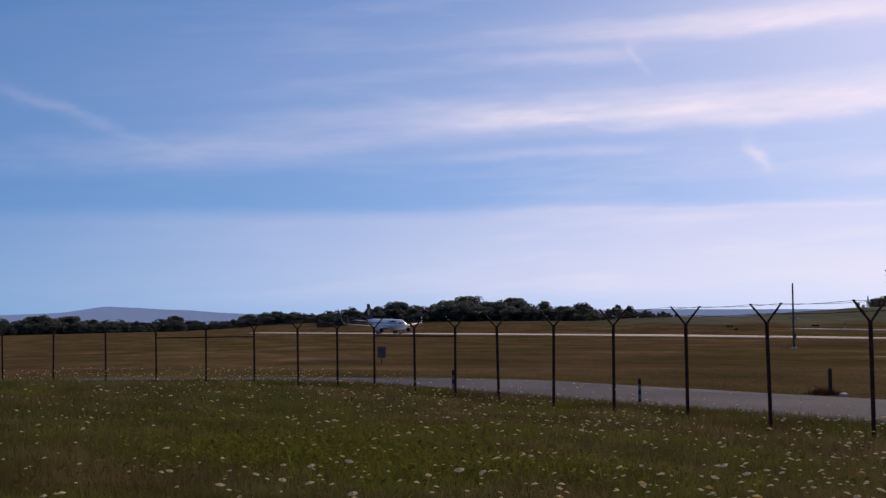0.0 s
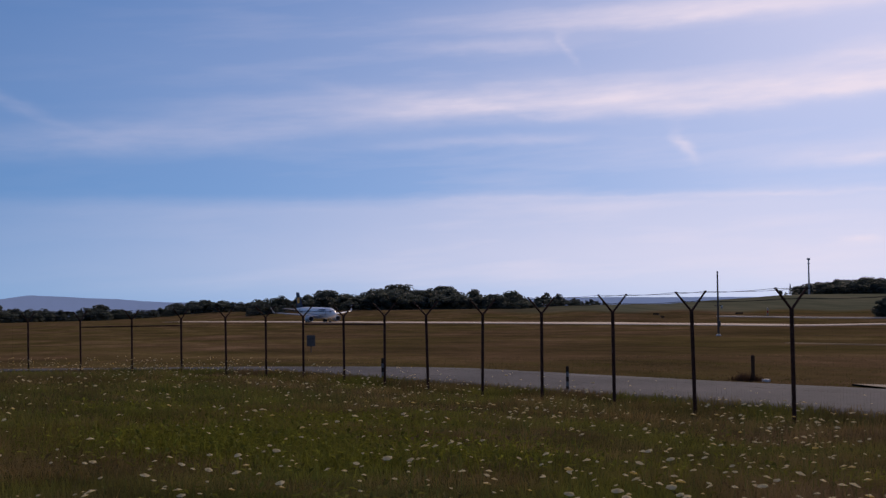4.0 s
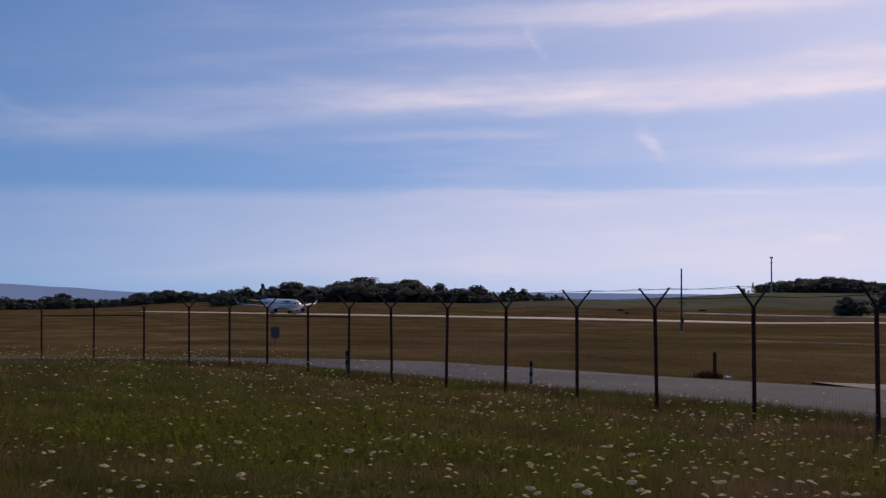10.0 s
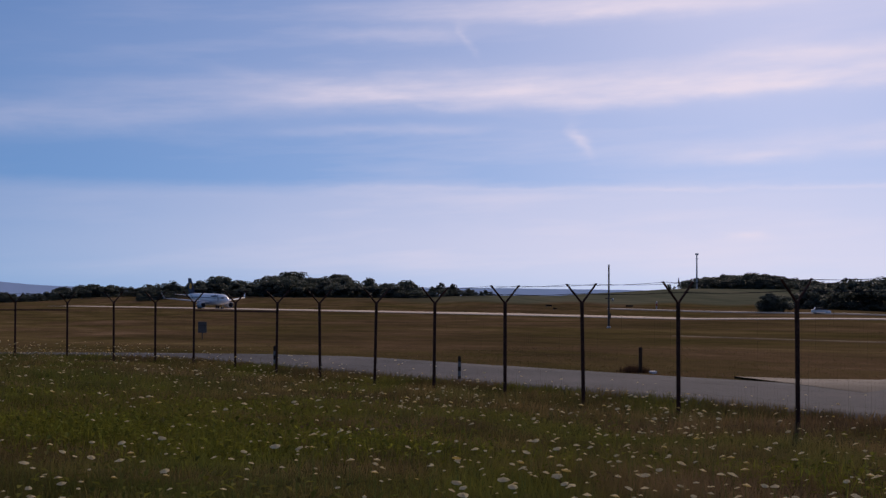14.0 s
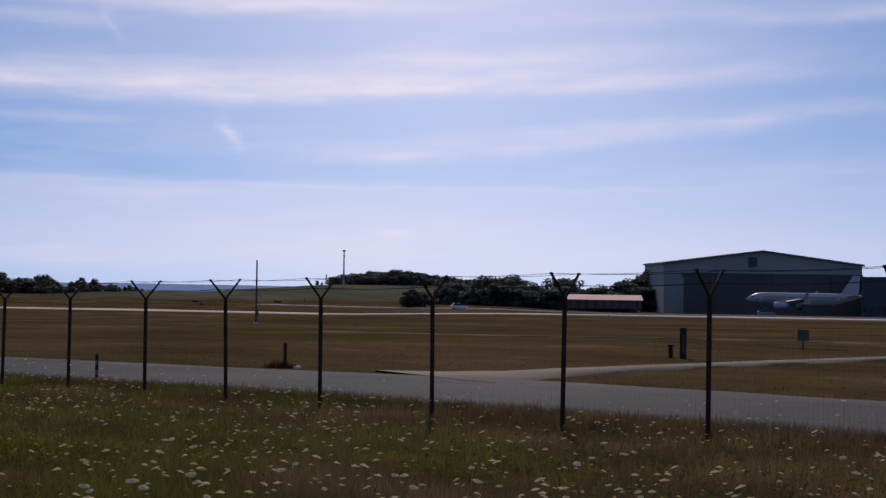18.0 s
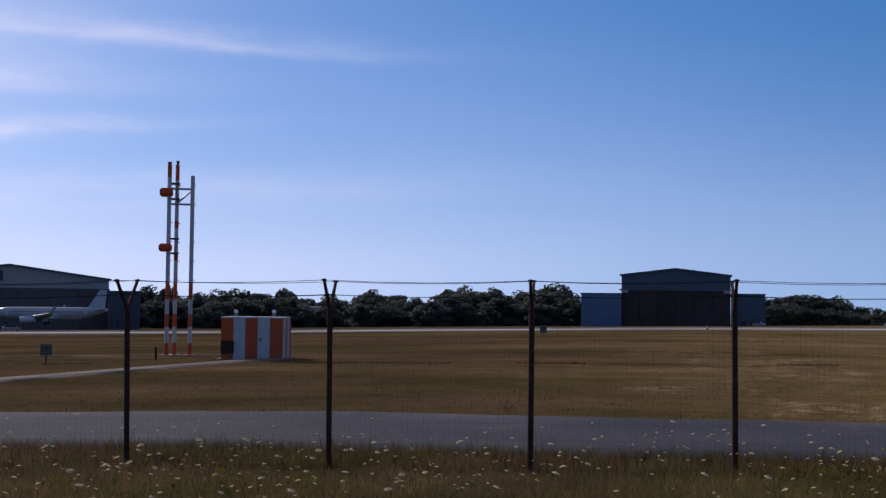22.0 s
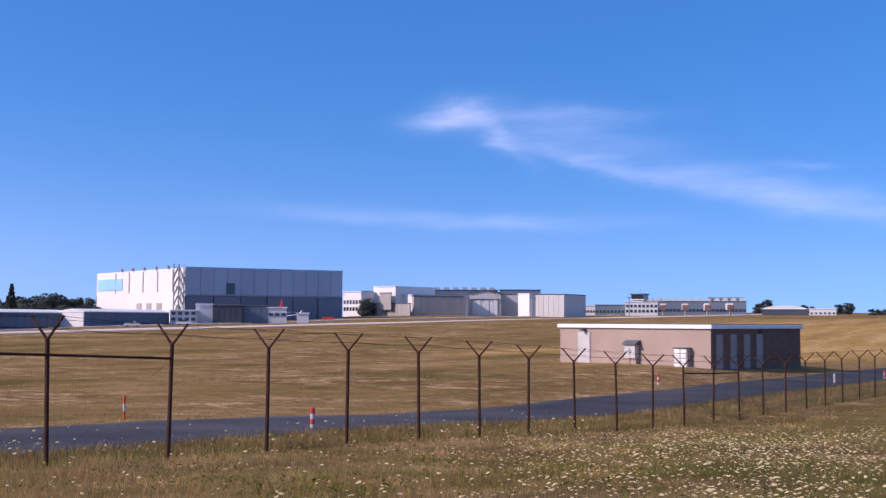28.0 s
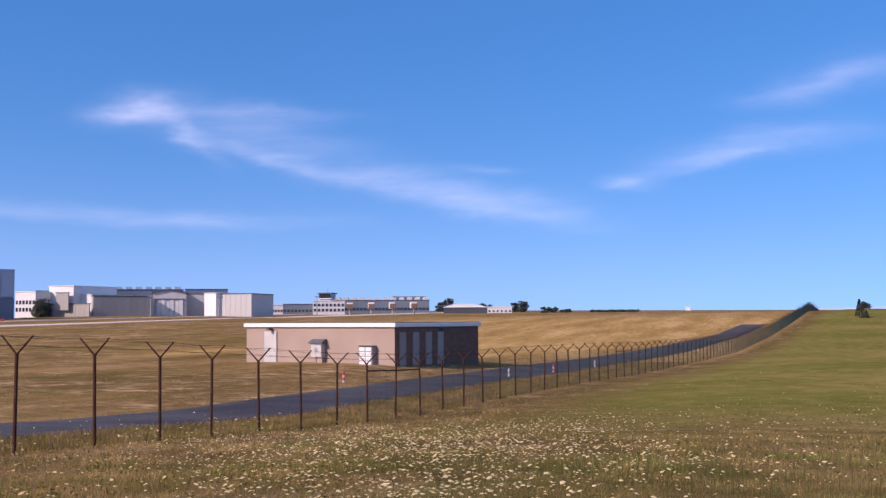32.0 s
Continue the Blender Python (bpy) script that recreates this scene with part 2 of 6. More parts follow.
# coral lightened: the roof's sunlit sheen is put into the base colour
roof_coral = material("roof_coral", around((0.80, 0.54, 0.45), 0.06), 0.9, 0.2, 20, spec=0.05)
glass_blue = material("glazing_blue", around((0.25, 0.50, 0.66), 0.1), 0.15, 0.1, 10, spec=0.8)
glass_dark = material("glazing_dark", around((0.03, 0.035, 0.045), 0.1), 0.12, 0.1, 10, spec=0.8)
signal_orange = material("signal_orange", ((0.46, 0.068, 0.022), (0.60, 0.095, 0.030)), 0.6, 0.6, 20)
signal_white = material("signal_white", ((0.40, 0.385, 0.38), (0.54, 0.52, 0.51)), 0.6, 0.6, 20)
signal_red = material("signal_red", around((0.55, 0.05, 0.03), 0.1), 0.5, 2, 10)
steel_grey = material("steel_grey", around((0.30, 0.31, 0.33), 0.15), 0.45, 2, 10, metal=0.5)
cladding_sand = material("cladding_sand", around((0.22, 0.205, 0.195), 0.1), 0.7, 0.05, 30, vary=0.05)
board_grey = material("board_grey", around((0.13, 0.115, 0.105), 0.1), 0.8, 1.0, 10, spec=0.1)
rusty_wood = material("rusty_wood", ((0.05, 0.026, 0.016), (0.10, 0.055, 0.035)), 0.9, 2, 20, 0.01, stretch=(6, 6, 1), spec=0.08)
dark_wood = material("dark_wood", ((0.030, 0.021, 0.015), (0.06, 0.042, 0.03)), 0.9, 2, 20, 0.01, stretch=(6, 6, 1), spec=0.08)
mast_dark = material("mast_dark", around((0.10, 0.085, 0.075), 0.15), 0.7, 2, 10, spec=0.1)
bark = material("bark", ((0.04, 0.03, 0.025), (0.09, 0.07, 0.055)), 0.95, 2, 10)
def leafy(m, share=0.55):
    """Lets part of the light through thin leaves."""
    nt = m.node_tree
    bsdf = nt.nodes["Principled BSDF"]
    tl = nt.nodes.new("ShaderNodeBsdfTranslucent")
    nt.links.new(bsdf.inputs["Base Color"].links[0].from_socket, tl.inputs["Color"])
    mx = nt.nodes.new("ShaderNodeMixShader")
    mx.inputs[0].default_value = share
    nt.links.new(bsdf.outputs[0], mx.inputs[1])
    nt.links.new(tl.outputs[0], mx.inputs[2])
    nt.links.new(mx.outputs[0], nt.nodes["Material Output"].inputs[0])
    return m


leaves = material("leaves", ((0.066, 0.080, 0.068), (0.088, 0.104, 0.086), (0.112, 0.130, 0.104)), 0.6, 0.35, 5, vary=0.3, spec=0.2)
leaves_fir = material("fir_needles", ((0.06, 0.076, 0.058), (0.095, 0.115, 0.082)), 0.85, 0.5, 4, vary=0.25, spec=0.0)
leafy(leaves), leafy(leaves_fir)


def ground_material():
    """Meadow near the camera, mown dry grass beyond, straw to one side."""
    m = bpy.data.materials.new("grassland")
    m.use_nodes = True
    nt = m.node_tree
    bsdf = nt.nodes["Principled BSDF"]
    bsdf.inputs["Roughness"].default_value, bsdf.inputs["Specular IOR Level"].default_value = 1.0, 0.0
    tc = nt.nodes.new("ShaderNodeTexCoord")

    def noise_at(scale, stretch=(1, 1, 1), detail=5.0):
        mp = nt.nodes.new("ShaderNodeMapping")
        mp.inputs["Scale"].default_value = stretch
        nt.links.new(tc.outputs["Object"], mp.inputs[0])
        n = nt.nodes.new("ShaderNodeTexNoise")
        n.inputs["Scale"].default_value, n.inputs["Detail"].default_value = scale, detail
        nt.links.new(mp.outputs[0], n.inputs["Vector"])
        return n.outputs[0]

    def math_of(op, a, b):
        n = nt.nodes.new("ShaderNodeMath")
        n.operation = op
        for k, v in enumerate((a, b)):
            if isinstance(v, (int, float)):
                n.inputs[k].default_value = v
            else:
                nt.links.new(v, n.inputs[k])
        return n.outputs[0]

    def ramp(fac, stops):
        n = nt.nodes.new("ShaderNodeValToRGB")
        nt.links.new(fac, n.inputs[0])
        while len(n.color_ramp.elements) < len(stops):
            n.color_ramp.elements.new(0.5)
        for e, (p, c) in zip(n.color_ramp.elements, stops):
            e.position, e.color = p, (*c, 1)
        return n.outputs[0]

    def mix(fac, a, b):
        n = nt.nodes.new("ShaderNodeMix")
        n.data_type = "RGBA"
        nt.links.new(fac, n.inputs[0])
        nt.links.new(a, n.inputs[6])
        nt.links.new(b, n.inputs[7])
        return n.outputs[2]

    # airfield grass: mown dry grass in patches, with streaks, tufts and bare spots
    streak = math_of("ADD", math_of("MULTIPLY", noise_at(0.09, (0.45, 1, 1)), 0.52), math_of("ADD", math_of("MULTIPLY", noise_at(0.5, (0.5, 1, 1)), 0.28), math_of("MULTIPLY", noise_at(2.6, (0.7, 1, 1), 4.0), 0.20)))
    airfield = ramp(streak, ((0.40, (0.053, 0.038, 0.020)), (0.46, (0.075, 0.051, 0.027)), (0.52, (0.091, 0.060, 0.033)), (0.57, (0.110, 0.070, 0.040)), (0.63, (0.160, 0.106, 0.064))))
    # greener swathes lie among the dry ones
    swathe = ramp(math_of("ADD", math_of("MULTIPLY", noise_at(0.05, (0.35, 1, 1)), 0.65), math_of("MULTIPLY", noise_at(0.4, (0.5, 1, 1)), 0.35)), ((0.43, (0, 0, 0)), (0.58, (0.6, 0.6, 0.6))))
    olive = ramp(streak, ((0.40, (0.044, 0.040, 0.012)), (0.46, (0.064, 0.055, 0.017)), (0.52, (0.082, 0.067, 0.022)), (0.57, (0.100, 0.079, 0.028)), (0.63, (0.145, 0.112, 0.048))))
    airfield = mix(swathe, airfield, olive)
    meadow = ramp(math_of("ADD", math_of("MULTIPLY", noise_at(0.35), 0.6), math_of("MULTIPLY", noise_at(4.0), 0.4)), ((0.35, (0.028, 0.027, 0.009)), (0.5, (0.045, 0.040, 0.014)), (0.65, (0.075, 0.058, 0.022))))
    straw = ramp(math_of("ADD", math_of("MULTIPLY", noise_at(0.12, (0.3, 1.6, 1)), 0.6), math_of("MULTIPLY", noise_at(0.9, (0.3, 1.6, 1)), 0.4)), ((0.36, (0.22, 0.140, 0.050)), (0.48, (0.30, 0.190, 0.070)), (0.62, (0.42, 0.280, 0.125))))
    # riper, drier grass, also lightened to paint the side seen with the sun
    ripe_lit = ramp(streak, ((0.40, (0.100, 0.076, 0.028)), (0.46, (0.145, 0.102, 0.038)), (0.53, (0.190, 0.126, 0.051)), (0.59, (0.27, 0.178, 0.084))))
    # bleached brown blotches where the mown hay lay
    hay = ramp(math_of("ADD", math_of("MULTIPLY", noise_at(0.7, (1, 0.6, 1)), 0.5), math_of("MULTIPLY", noise_at(3.0, (1, 0.6, 1)), 0.5)), ((0.43, (0.12, 0.074, 0.034)), (0.5, (0.20, 0.124, 0.062)), (0.56, (0.32, 0.212, 0.112)), (0.62, (0.54, 0.39, 0.23))))
    hay_spots = ramp(math_of("ADD", math_of("MULTIPLY", noise_at(0.06, (1, 0.5, 1)), 0.6), math_of("MULTIPLY", noise_at(0.3, (1, 0.7, 1)), 0.4)), ((0.46, (0, 0, 0)), (0.57, (1, 1, 1))))
    green = ramp(math_of("ADD", math_of("MULTIPLY", noise_at(0.05), 0.5), math_of("MULTIPLY", noise_at(0.9), 0.5)), ((0.36, (0.098, 0.102, 0.024)), (0.5, (0.145, 0.138, 0.036)), (0.62, (0.23, 0.175, 0.065))))
    att = nt.nodes.new("ShaderNodeAttribute")
    att.attribute_name = "cover"
    sep = nt.nodes.new("ShaderNodeSeparateColor")
    nt.links.new(att.outputs["Color"], sep.inputs[0])
    out = mix(att.outputs["Alpha"], airfield, mix(math_of("MULTIPLY", hay_spots, 0.75), ripe_lit, hay))
    out = mix(sep.outputs[0], out, meadow)
    out = mix(sep.outputs[1], out, straw)
    out = mix(sep.outputs[2], out, green)
    crops = ramp(math_of("ADD", math_of("MULTIPLY", noise_at(0.012, (0.3, 1, 1)), 0.6), math_of("MULTIPLY", noise_at(0.15, (0.3, 1, 1)), 0.4)), ((0.40, (0.062, 0.068, 0.046)), (0.5, (0.082, 0.088, 0.060)), (0.6, (0.115, 0.112, 0.076))))
    leys = nt.nodes.new("ShaderNodeAttribute")
    leys.attribute_name = "crop"
    out = mix(leys.outputs["Fac"], out, crops)
    nt.links.new(out, bsdf.inputs["Base Color"])
    bump = nt.nodes.new("ShaderNodeBump")
    bump.inputs["Strength"].default_value, bump.inputs["Distance"].default_value = 0.4, 0.06
    nt.links.new(noise_at(3.0), bump.inputs["Height"])
    nt.links.new(bump.outputs[0], bsdf.inputs["Normal"])
    return m


grassland = ground_material()

# ---- building helpers ----
def part(name, bm, mat_, parent=None, label=""):
    """Links a bmesh as one mesh object, under a thing or a part."""
    me = bpy.data.meshes.new(name)
    bm.to_mesh(me)
    bm.free()
    return place_mesh(name, me, mat_, parent, label)


def place_mesh(name, me, mat_=None, parent=None, label=""):
    if mat_ is not None and not me.materials:
        me.materials.append(mat_)
    ob = new(name, me)
    if parent is not None:
        ob.parent = parent
    if label:
        ob["label"] = label
    return ob


def thing(name, x, y, z, turn=0.0, label="", category="", group="", kind=""):
    ob = new(name)
    ob.empty_display_size = 0.3
    ob.matrix_world = pose(x, y, z, 0, 0, turn)
    return tagged(ob, label, category, group, kind)


def raw_mesh(name, verts, faces, smooth=False):
    me = bpy.data.meshes.new(name)
    me.from_pydata([tuple(map(float, v)) for v in verts], [], [tuple(map(int, f)) for f in faces])
    if smooth:
        me.shade_smooth()
    me.update()
    return me


def box_bm(sx, sy, sz, x=0.0, y=0.0, z=0.0, bevel=0.0, bm=None):
    """A box centred on x, y with its foot at z."""
    own = bm is None
    bm = bm or bmesh.new()
    made = bmesh.ops.create_cube(bm, size=1.0, matrix=Matrix.Translation((x, y, z + sz / 2)) @ Matrix.Diagonal((sx, sy, sz, 1)))
    if bevel and own:
        bmesh.ops.bevel(bm, geom=bm.edges[:], offset=bevel, segments=1, affect="EDGES")
    return bm


def rod_bm(a, b, r0, r1=None, n=8, bm=None):
    """A round bar from a to b."""
    bm = bm or bmesh.new()
    a, b = Vector(a), Vector(b)
    m = Matrix.Translation((a + b) / 2) @ (b - a).to_track_quat("Z", "Y").to_matrix().to_4x4()
    bmesh.ops.create_cone(bm, cap_ends=True, segments=n, radius1=r0, radius2=r0 if r1 is None else r1, depth=(b - a).length, matrix=m)
    return bm


def prism_bm(outline, depth, bm=None):
    """An outline in x, z swept along +y by depth."""
    bm = bm or bmesh.new()
    front = [bm.verts.new((x, 0, z)) for x, z in outline]
    rear = [bm.verts.new((x, depth, z)) for x, z in outline]
    n = len(outline)
    bm.faces.new(front)
    bm.faces.new(rear[::-1])
    for i in range(n):
        bm.faces.new((front[i], rear[i], rear[(i + 1) % n], front[(i + 1) % n]))
    bmesh.ops.recalc_face_normals(bm, faces=bm.faces[:])
    return bm


# ---- the lie of the land ----
FX = (-400, -100, -51.5, -48.5, -45, -41, -36.4, -29.2, -21.9, -14.5, -7.1, 0.3, 7.8, 15.3, 22.7, 30.2, 45.2, 70.1, 300, 900)
FY = (-480, -70, -4.4, -0.3, 3.4, 6.25, 8.0, 9.7, 11.3, 12.65, 13.7, 14.45, 14.7, 14.45, 14.0, 13.5, 12.3, 10.0, -11.7, -68)
ZX = (-400, -100, -50, -41, -29, -17, -7, 1, 6, 11, 17, 23, 30, 35, 42, 58, 70, 84, 110, 145, 190, 240, 295, 315, 345, 420, 900)
ZZ = (-14, -3.2, -1.6, -1.36, -1.1, -0.8, -0.52, -0.46, -0.44, -0.56, -0.84, -1.06, -1.43, -1.7, -1.93, -1.98, -2.08, -2.3, -2.4, -2.4, -1.2, 0.9, 3.5, 3.1, 2.0, 1.6, 3.0)
RX = (-1300, -650, -404, -198, -153, -75, 0, 67, 140, 280, 384, 900)
RZ = (-34.0, -16.6, -11.4, -7.4, -5.7, -4.3, -2.76, -2.05, -1.02, 0.89, 2.99, 8.0)
EA = (-180, -110, -90, -83.5, -74.3, -53.5, -45, -24.3, 0, 20.4, 37.8, 56.8, 64.2, 80, 92, 110, 180)
ER = (-1.2, -1.4, -1.55, -1.6, -1.78, -2.1, -1.95, -1.87, -1.42, -1.11, -0.67, -0.13, 0.1, 0.3, 0.35, 0.2, -1.2)
HA = (-180, -110, -95, -87, -84.8, -83.5, -81.6, -77, -67, -65.5, -64, -60, -57.7, -56.3, -55, -53.7, -48, -46, -43, -40, -24, 0, 25, 40, 47, 52, 55, 60, 75, 92, 110, 180)
HE = (-1.0, -1.4, -1.5, -1.45, -1.36, -1.25, -1.16, -1.15, -1.2, -1.1, -1.03, -1.02, -0.85, -0.77, -0.67, -0.62, -0.63, -0.72, -1.2, -1.5, -1.6, -1.2, -0.75, -0.35, -0.1, 0.0, 0.2, 0.28, 0.47, 0.42, 0.3, -1.0)


def runway_y(x):
    """The middle of the runway, which bears away to one side."""
    return 178 + np.where(np.asarray(x) < 0, 0.16, 0.02) * x


def ground(x, y):
    """The height of the ground at x, y (arrays)."""
    x, y = np.asarray(x, float), np.asarray(y, float)
    yf, zf = np.interp(x, FX, FY), np.interp(x, ZX, ZZ)
    yr, zr = runway_y(x), np.interp(x, RX, RZ)
    v = (y - yf) / (yr - yf)
    w = np.clip((yf - y) / 13.0, 0, 1)
    near = np.where(v > 0, zf + (zr - zf) * np.clip(v, 0, 1.3), zf + 0.47 * w * w * (3 - 2 * w))
    near = near + 0.75 * np.exp(-((x - 88) / 24) ** 2 - ((y - 32) / 18) ** 2) * np.clip((y - yf - 9) / 9, 0, 1)
    d, az = np.hypot(x, y), np.degrees(np.arctan2(x, y))
    c, s = np.cos(np.radians(az)), np.sin(np.radians(az))
    reach = np.clip(178 / np.maximum(c - np.where(s < 0, 0.16, 0.02) * s, 0.2), 178, np.where(s < 0, 670, 450))
    rise = np.clip((d - reach) / (np.interp(az, (-72, -62, -52, -40, 25, 42, 66, 78), (0.40, 0.55, 1.2, 2.0, 2.0, 0.5, 0.5, 1.2)) * reach), 0, 1)
    el = np.interp(az, EA, ER) * (1 - rise) + np.interp(az, HA, HE) * rise
    far = EYE_Z + d * np.tan(np.radians(el))
    k = np.clip((d - 0.75 * reach) / (0.35 * reach), 0, 1)
    k = k * k * (3 - 2 * k)
    return near * (1 - k) + far * k


def gz(x, y):
    return float(ground(x, y))


def fence_y(x):
    return float(np.interp(x, FX, FY))


def polar(az_deg, d):
    a = radians(az_deg)
    return d * math.sin(a), d * math.cos(a)


rings = np.concatenate([[0.0], np.geomspace(0.6, 4800, 420)])
turns = np.radians(np.concatenate([np.arange(-104, 104, 0.5), np.arange(104, 256, 4.0)]))
gx, gy = np.outer(rings, np.sin(turns)), np.outer(rings, np.cos(turns))
gh = ground(gx, gy)
bumps = np.array([[noise.noise((a * 0.9, b * 0.9, 0)) for a, b in zip(ra, rb)] for ra, rb in zip(gx[:200], gy[:200])])
gh[:200] += 0.03 * bumps
R, T = gx.shape
idx = np.arange(R * T).reshape(R, T)
nxt = np.roll(idx, -1, 1)
quads = np.stack([idx[:-1], idx[1:], nxt[1:], nxt[:-1]], -1).reshape(-1, 4)
land = bpy.data.meshes.new("ground")
land.vertices.add(R * T)
land.vertices.foreach_set("co", np.stack([gx, gy, gh], -1).astype(np.float32).ravel())
land.loops.add(quads.size)
land.loops.foreach_set("vertex_index", quads.ravel().astype(np.int32))
land.polygons.add(len(quads))
land.polygons.foreach_set("loop_start", np.arange(0, quads.size, 4, dtype=np.int32))
land.update(calc_edges=True)
land.validate()
land.shade_smooth()
cover = land.color_attributes.new("cover", "FLOAT_COLOR", "POINT")
side = np.interp(gx, FX, FY) - gy
near_side = np.clip((side + 1.0) / 2.5, 0, 1)
gaz, gd = np.degrees(np.arctan2(gx, gy)), np.hypot(gx, gy)
hay_patch = np.exp(-((gx - 130) / 13) ** 2 - ((gy - 64) / 6) ** 2) * 1.8
strawy = hay_patch + np.clip((gaz - 66) / 8, 0, 1) * np.clip((gd - 95) / 30, 0, 1) * np.clip((330 - gd) / 80, 0, 1) * (1 - near_side)
green_far = near_side * np.clip((side - 2.0) / 4.0, 0, 1) * np.clip((gaz - 76) / 10, 0, 1) * np.clip((gd - 20) / 25, 0, 1) * 0.9
# by heading: drier grass, plus backlit dark to sunlit pale put into colour
ripe_lit_side = np.clip((gaz + 14) / 38, 0, 1) * np.clip((165 - gaz) / 50, 0, 1) * np.clip(gd / 9, 0, 1)
hill_band = np.clip((gaz + 71) / 8, 0, 1) * np.clip((-41 - gaz) / 4, 0, 1) * (gd > 200)
seen = np.degrees(np.arctan2(gh - EYE_Z, np.maximum(gd, 1.0)))
hill = hill_band * np.clip((seen + 1.42 + 0.05 * np.sin(gaz * 1.3)) / 0.12, 0, 1)
crop = land.color_attributes.new("crop", "FLOAT_COLOR", "POINT")
crop.data.foreach_set("color", np.repeat(hill[..., None], 4, -1).astype(np.float32).ravel())
strawy = np.clip(strawy, 0, 1)
cols = np.stack([near_side * (1 - 0.6 * ripe_lit_side), strawy, green_far, ripe_lit_side], -1)
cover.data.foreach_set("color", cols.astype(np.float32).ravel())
tagged(place_mesh("ground", land, grassland), "sloping dry airfield grassland and flowering meadow", "ground", kind="structure")


def strip(name, xs, near, far, mat_, label, category, lift=0.05, lanes=6):
    """A surfaced strip whose edges are functions of x."""
    verts, faces = [], []
    for x in xs:
        ya, yb = near(x), far(x)
        edge = [(ya - 0.15, -0.12)] + [(ya + (yb - ya) * k / lanes, lift) for k in range(lanes + 1)] + [(yb + 0.15, -0.12)]
        verts += [(x, y, gz(x, y) + up) for y, up in edge]
    n = lanes + 3
    for i in range(len(xs) - 1):
        for k in range(n - 1):
            a = i * n + k
            faces.append((a, a + n, a + n + 1, a + 1))
    return tagged(place_mesh(name, raw_mesh(name, verts, faces, True), mat_), label, category, kind="structure")


def road_in(x):
    return float(np.interp(x, (-400, -45, -36, -20, 0, 15, 30, 60, 85, 110, 145, 200, 900), (9, 2.5, 1.6, 2.5, 1.9, 2.2, 4.3, 4.8, 5.4, 5.7, 6.0, 4.4, 4.4)))


def road_out(x):
    return float(np.interp(x, (-400, -45, -36, -20, 0, 15, 30, 60, 85, 110, 145, 200, 900), (16, 9.5, 8.4, 9.4, 7.6, 8.4, 10.4, 10.6, 11.4, 12.0, 12.2, 9.0, 8.5)))


road_xs = np.concatenate([np.arange(-90, 80, 1.0), np.arange(80, 236, 4.0)])
wob = lambda x, s: 0.22 * noise.noise((x * 0.35, s, 0)) + 0.12 * noise.noise((x * 1.7, s, 3))
strip("road", road_xs, lambda x: fence_y(x) + road_in(x) + wob(x, 1), lambda x: fence_y(x) + road_out(x) + wob(x, 7), asphalt, "worn grey asphalt perimeter road behind the fence", "road", 0.05)
run_xs = np.arange(-665, 800, 10.0)
run_half = lambda x: float(np.interp(x, (-400, -200, -60), (6.0, 8.5, 13.0)))
strip("runway", run_xs, lambda x: float(runway_y(x)) - run_half(x) * 1.1, lambda x: float(runway_y(x)) + run_half(x) * 0.8, concrete_runway, "pale concrete airport runway across dry grass", "runway", 0.12, 8)
strip("taxiway", run_xs[38:], lambda x: float(runway_y(x)) + 48, lambda x: float(runway_y(x)) + 48 + 0.34 * run_half(x), concrete_runway, "pale concrete taxiway beyond the runway", "taxiway", 0.25, 4)


def trail(name, pts, mat_, label):
    """A track along points x, y, width, with uneven edges."""
    dense = []
    for a, b in zip(pts[:-1], pts[1:]):
        n = max(2, int(math.hypot(b[0] - a[0], b[1] - a[1]) / 1.0))
        dense += [tuple(p + (q - p) * k / n for p, q in zip(a, b)) for k in range(n)]
    dense.append(pts[-1])
    verts, faces = [], []
    for i, (x, y, width) in enumerate(dense):
        xa, ya, _ = dense[max(0, i - 1)]
        xb, yb, _ = dense[min(len(dense) - 1, i + 1)]
        l = math.hypot(xb - xa, yb - ya)
        nx, ny = -(yb - ya) / l, (xb - xa) / l
        for k, up in ((-0.6, -0.1), (-0.5, 0.055), (0, 0.062), (0.5, 0.055), (0.6, -0.1)):
            w = math.copysign(min(width * abs(k), width * 0.5 + 0.15), k) + 0.15 * noise.noise((x * 0.5, y * 0.5, k * 9))
            verts.append((x + nx * w, y + ny * w, gz(x + nx * w, y + ny * w) + up))
    for i in range(len(dense) - 1):
        for k in range(4):
            a = i * 5 + k
            faces.append((a, a + 5, a + 6, a + 1))
    return tagged(place_mesh(name, raw_mesh(name, verts, faces, True), mat_), label, "track", kind="structure")


trail("track_1", [(-23.2, 20.05, 6.4), (-22.9, 21.4, 3.9), (-22.6, 23.4, 2.5), (-23.0, 27, 1.75), (-22.7, 33, 1.55), (-21.8, 44, 1.5), (-20.5, 55, 1.6)], track_gravel, "pale gravel track to the equipment shelter")
trail("track_2", [(-84, 60.2, 0.8), (-65, 59.0, 0.7), (-52, 57.6, 0.6), (-31, 59, 0.6), (-24, 60, 0.6)], track_sand, "narrow pale track through mown grass")

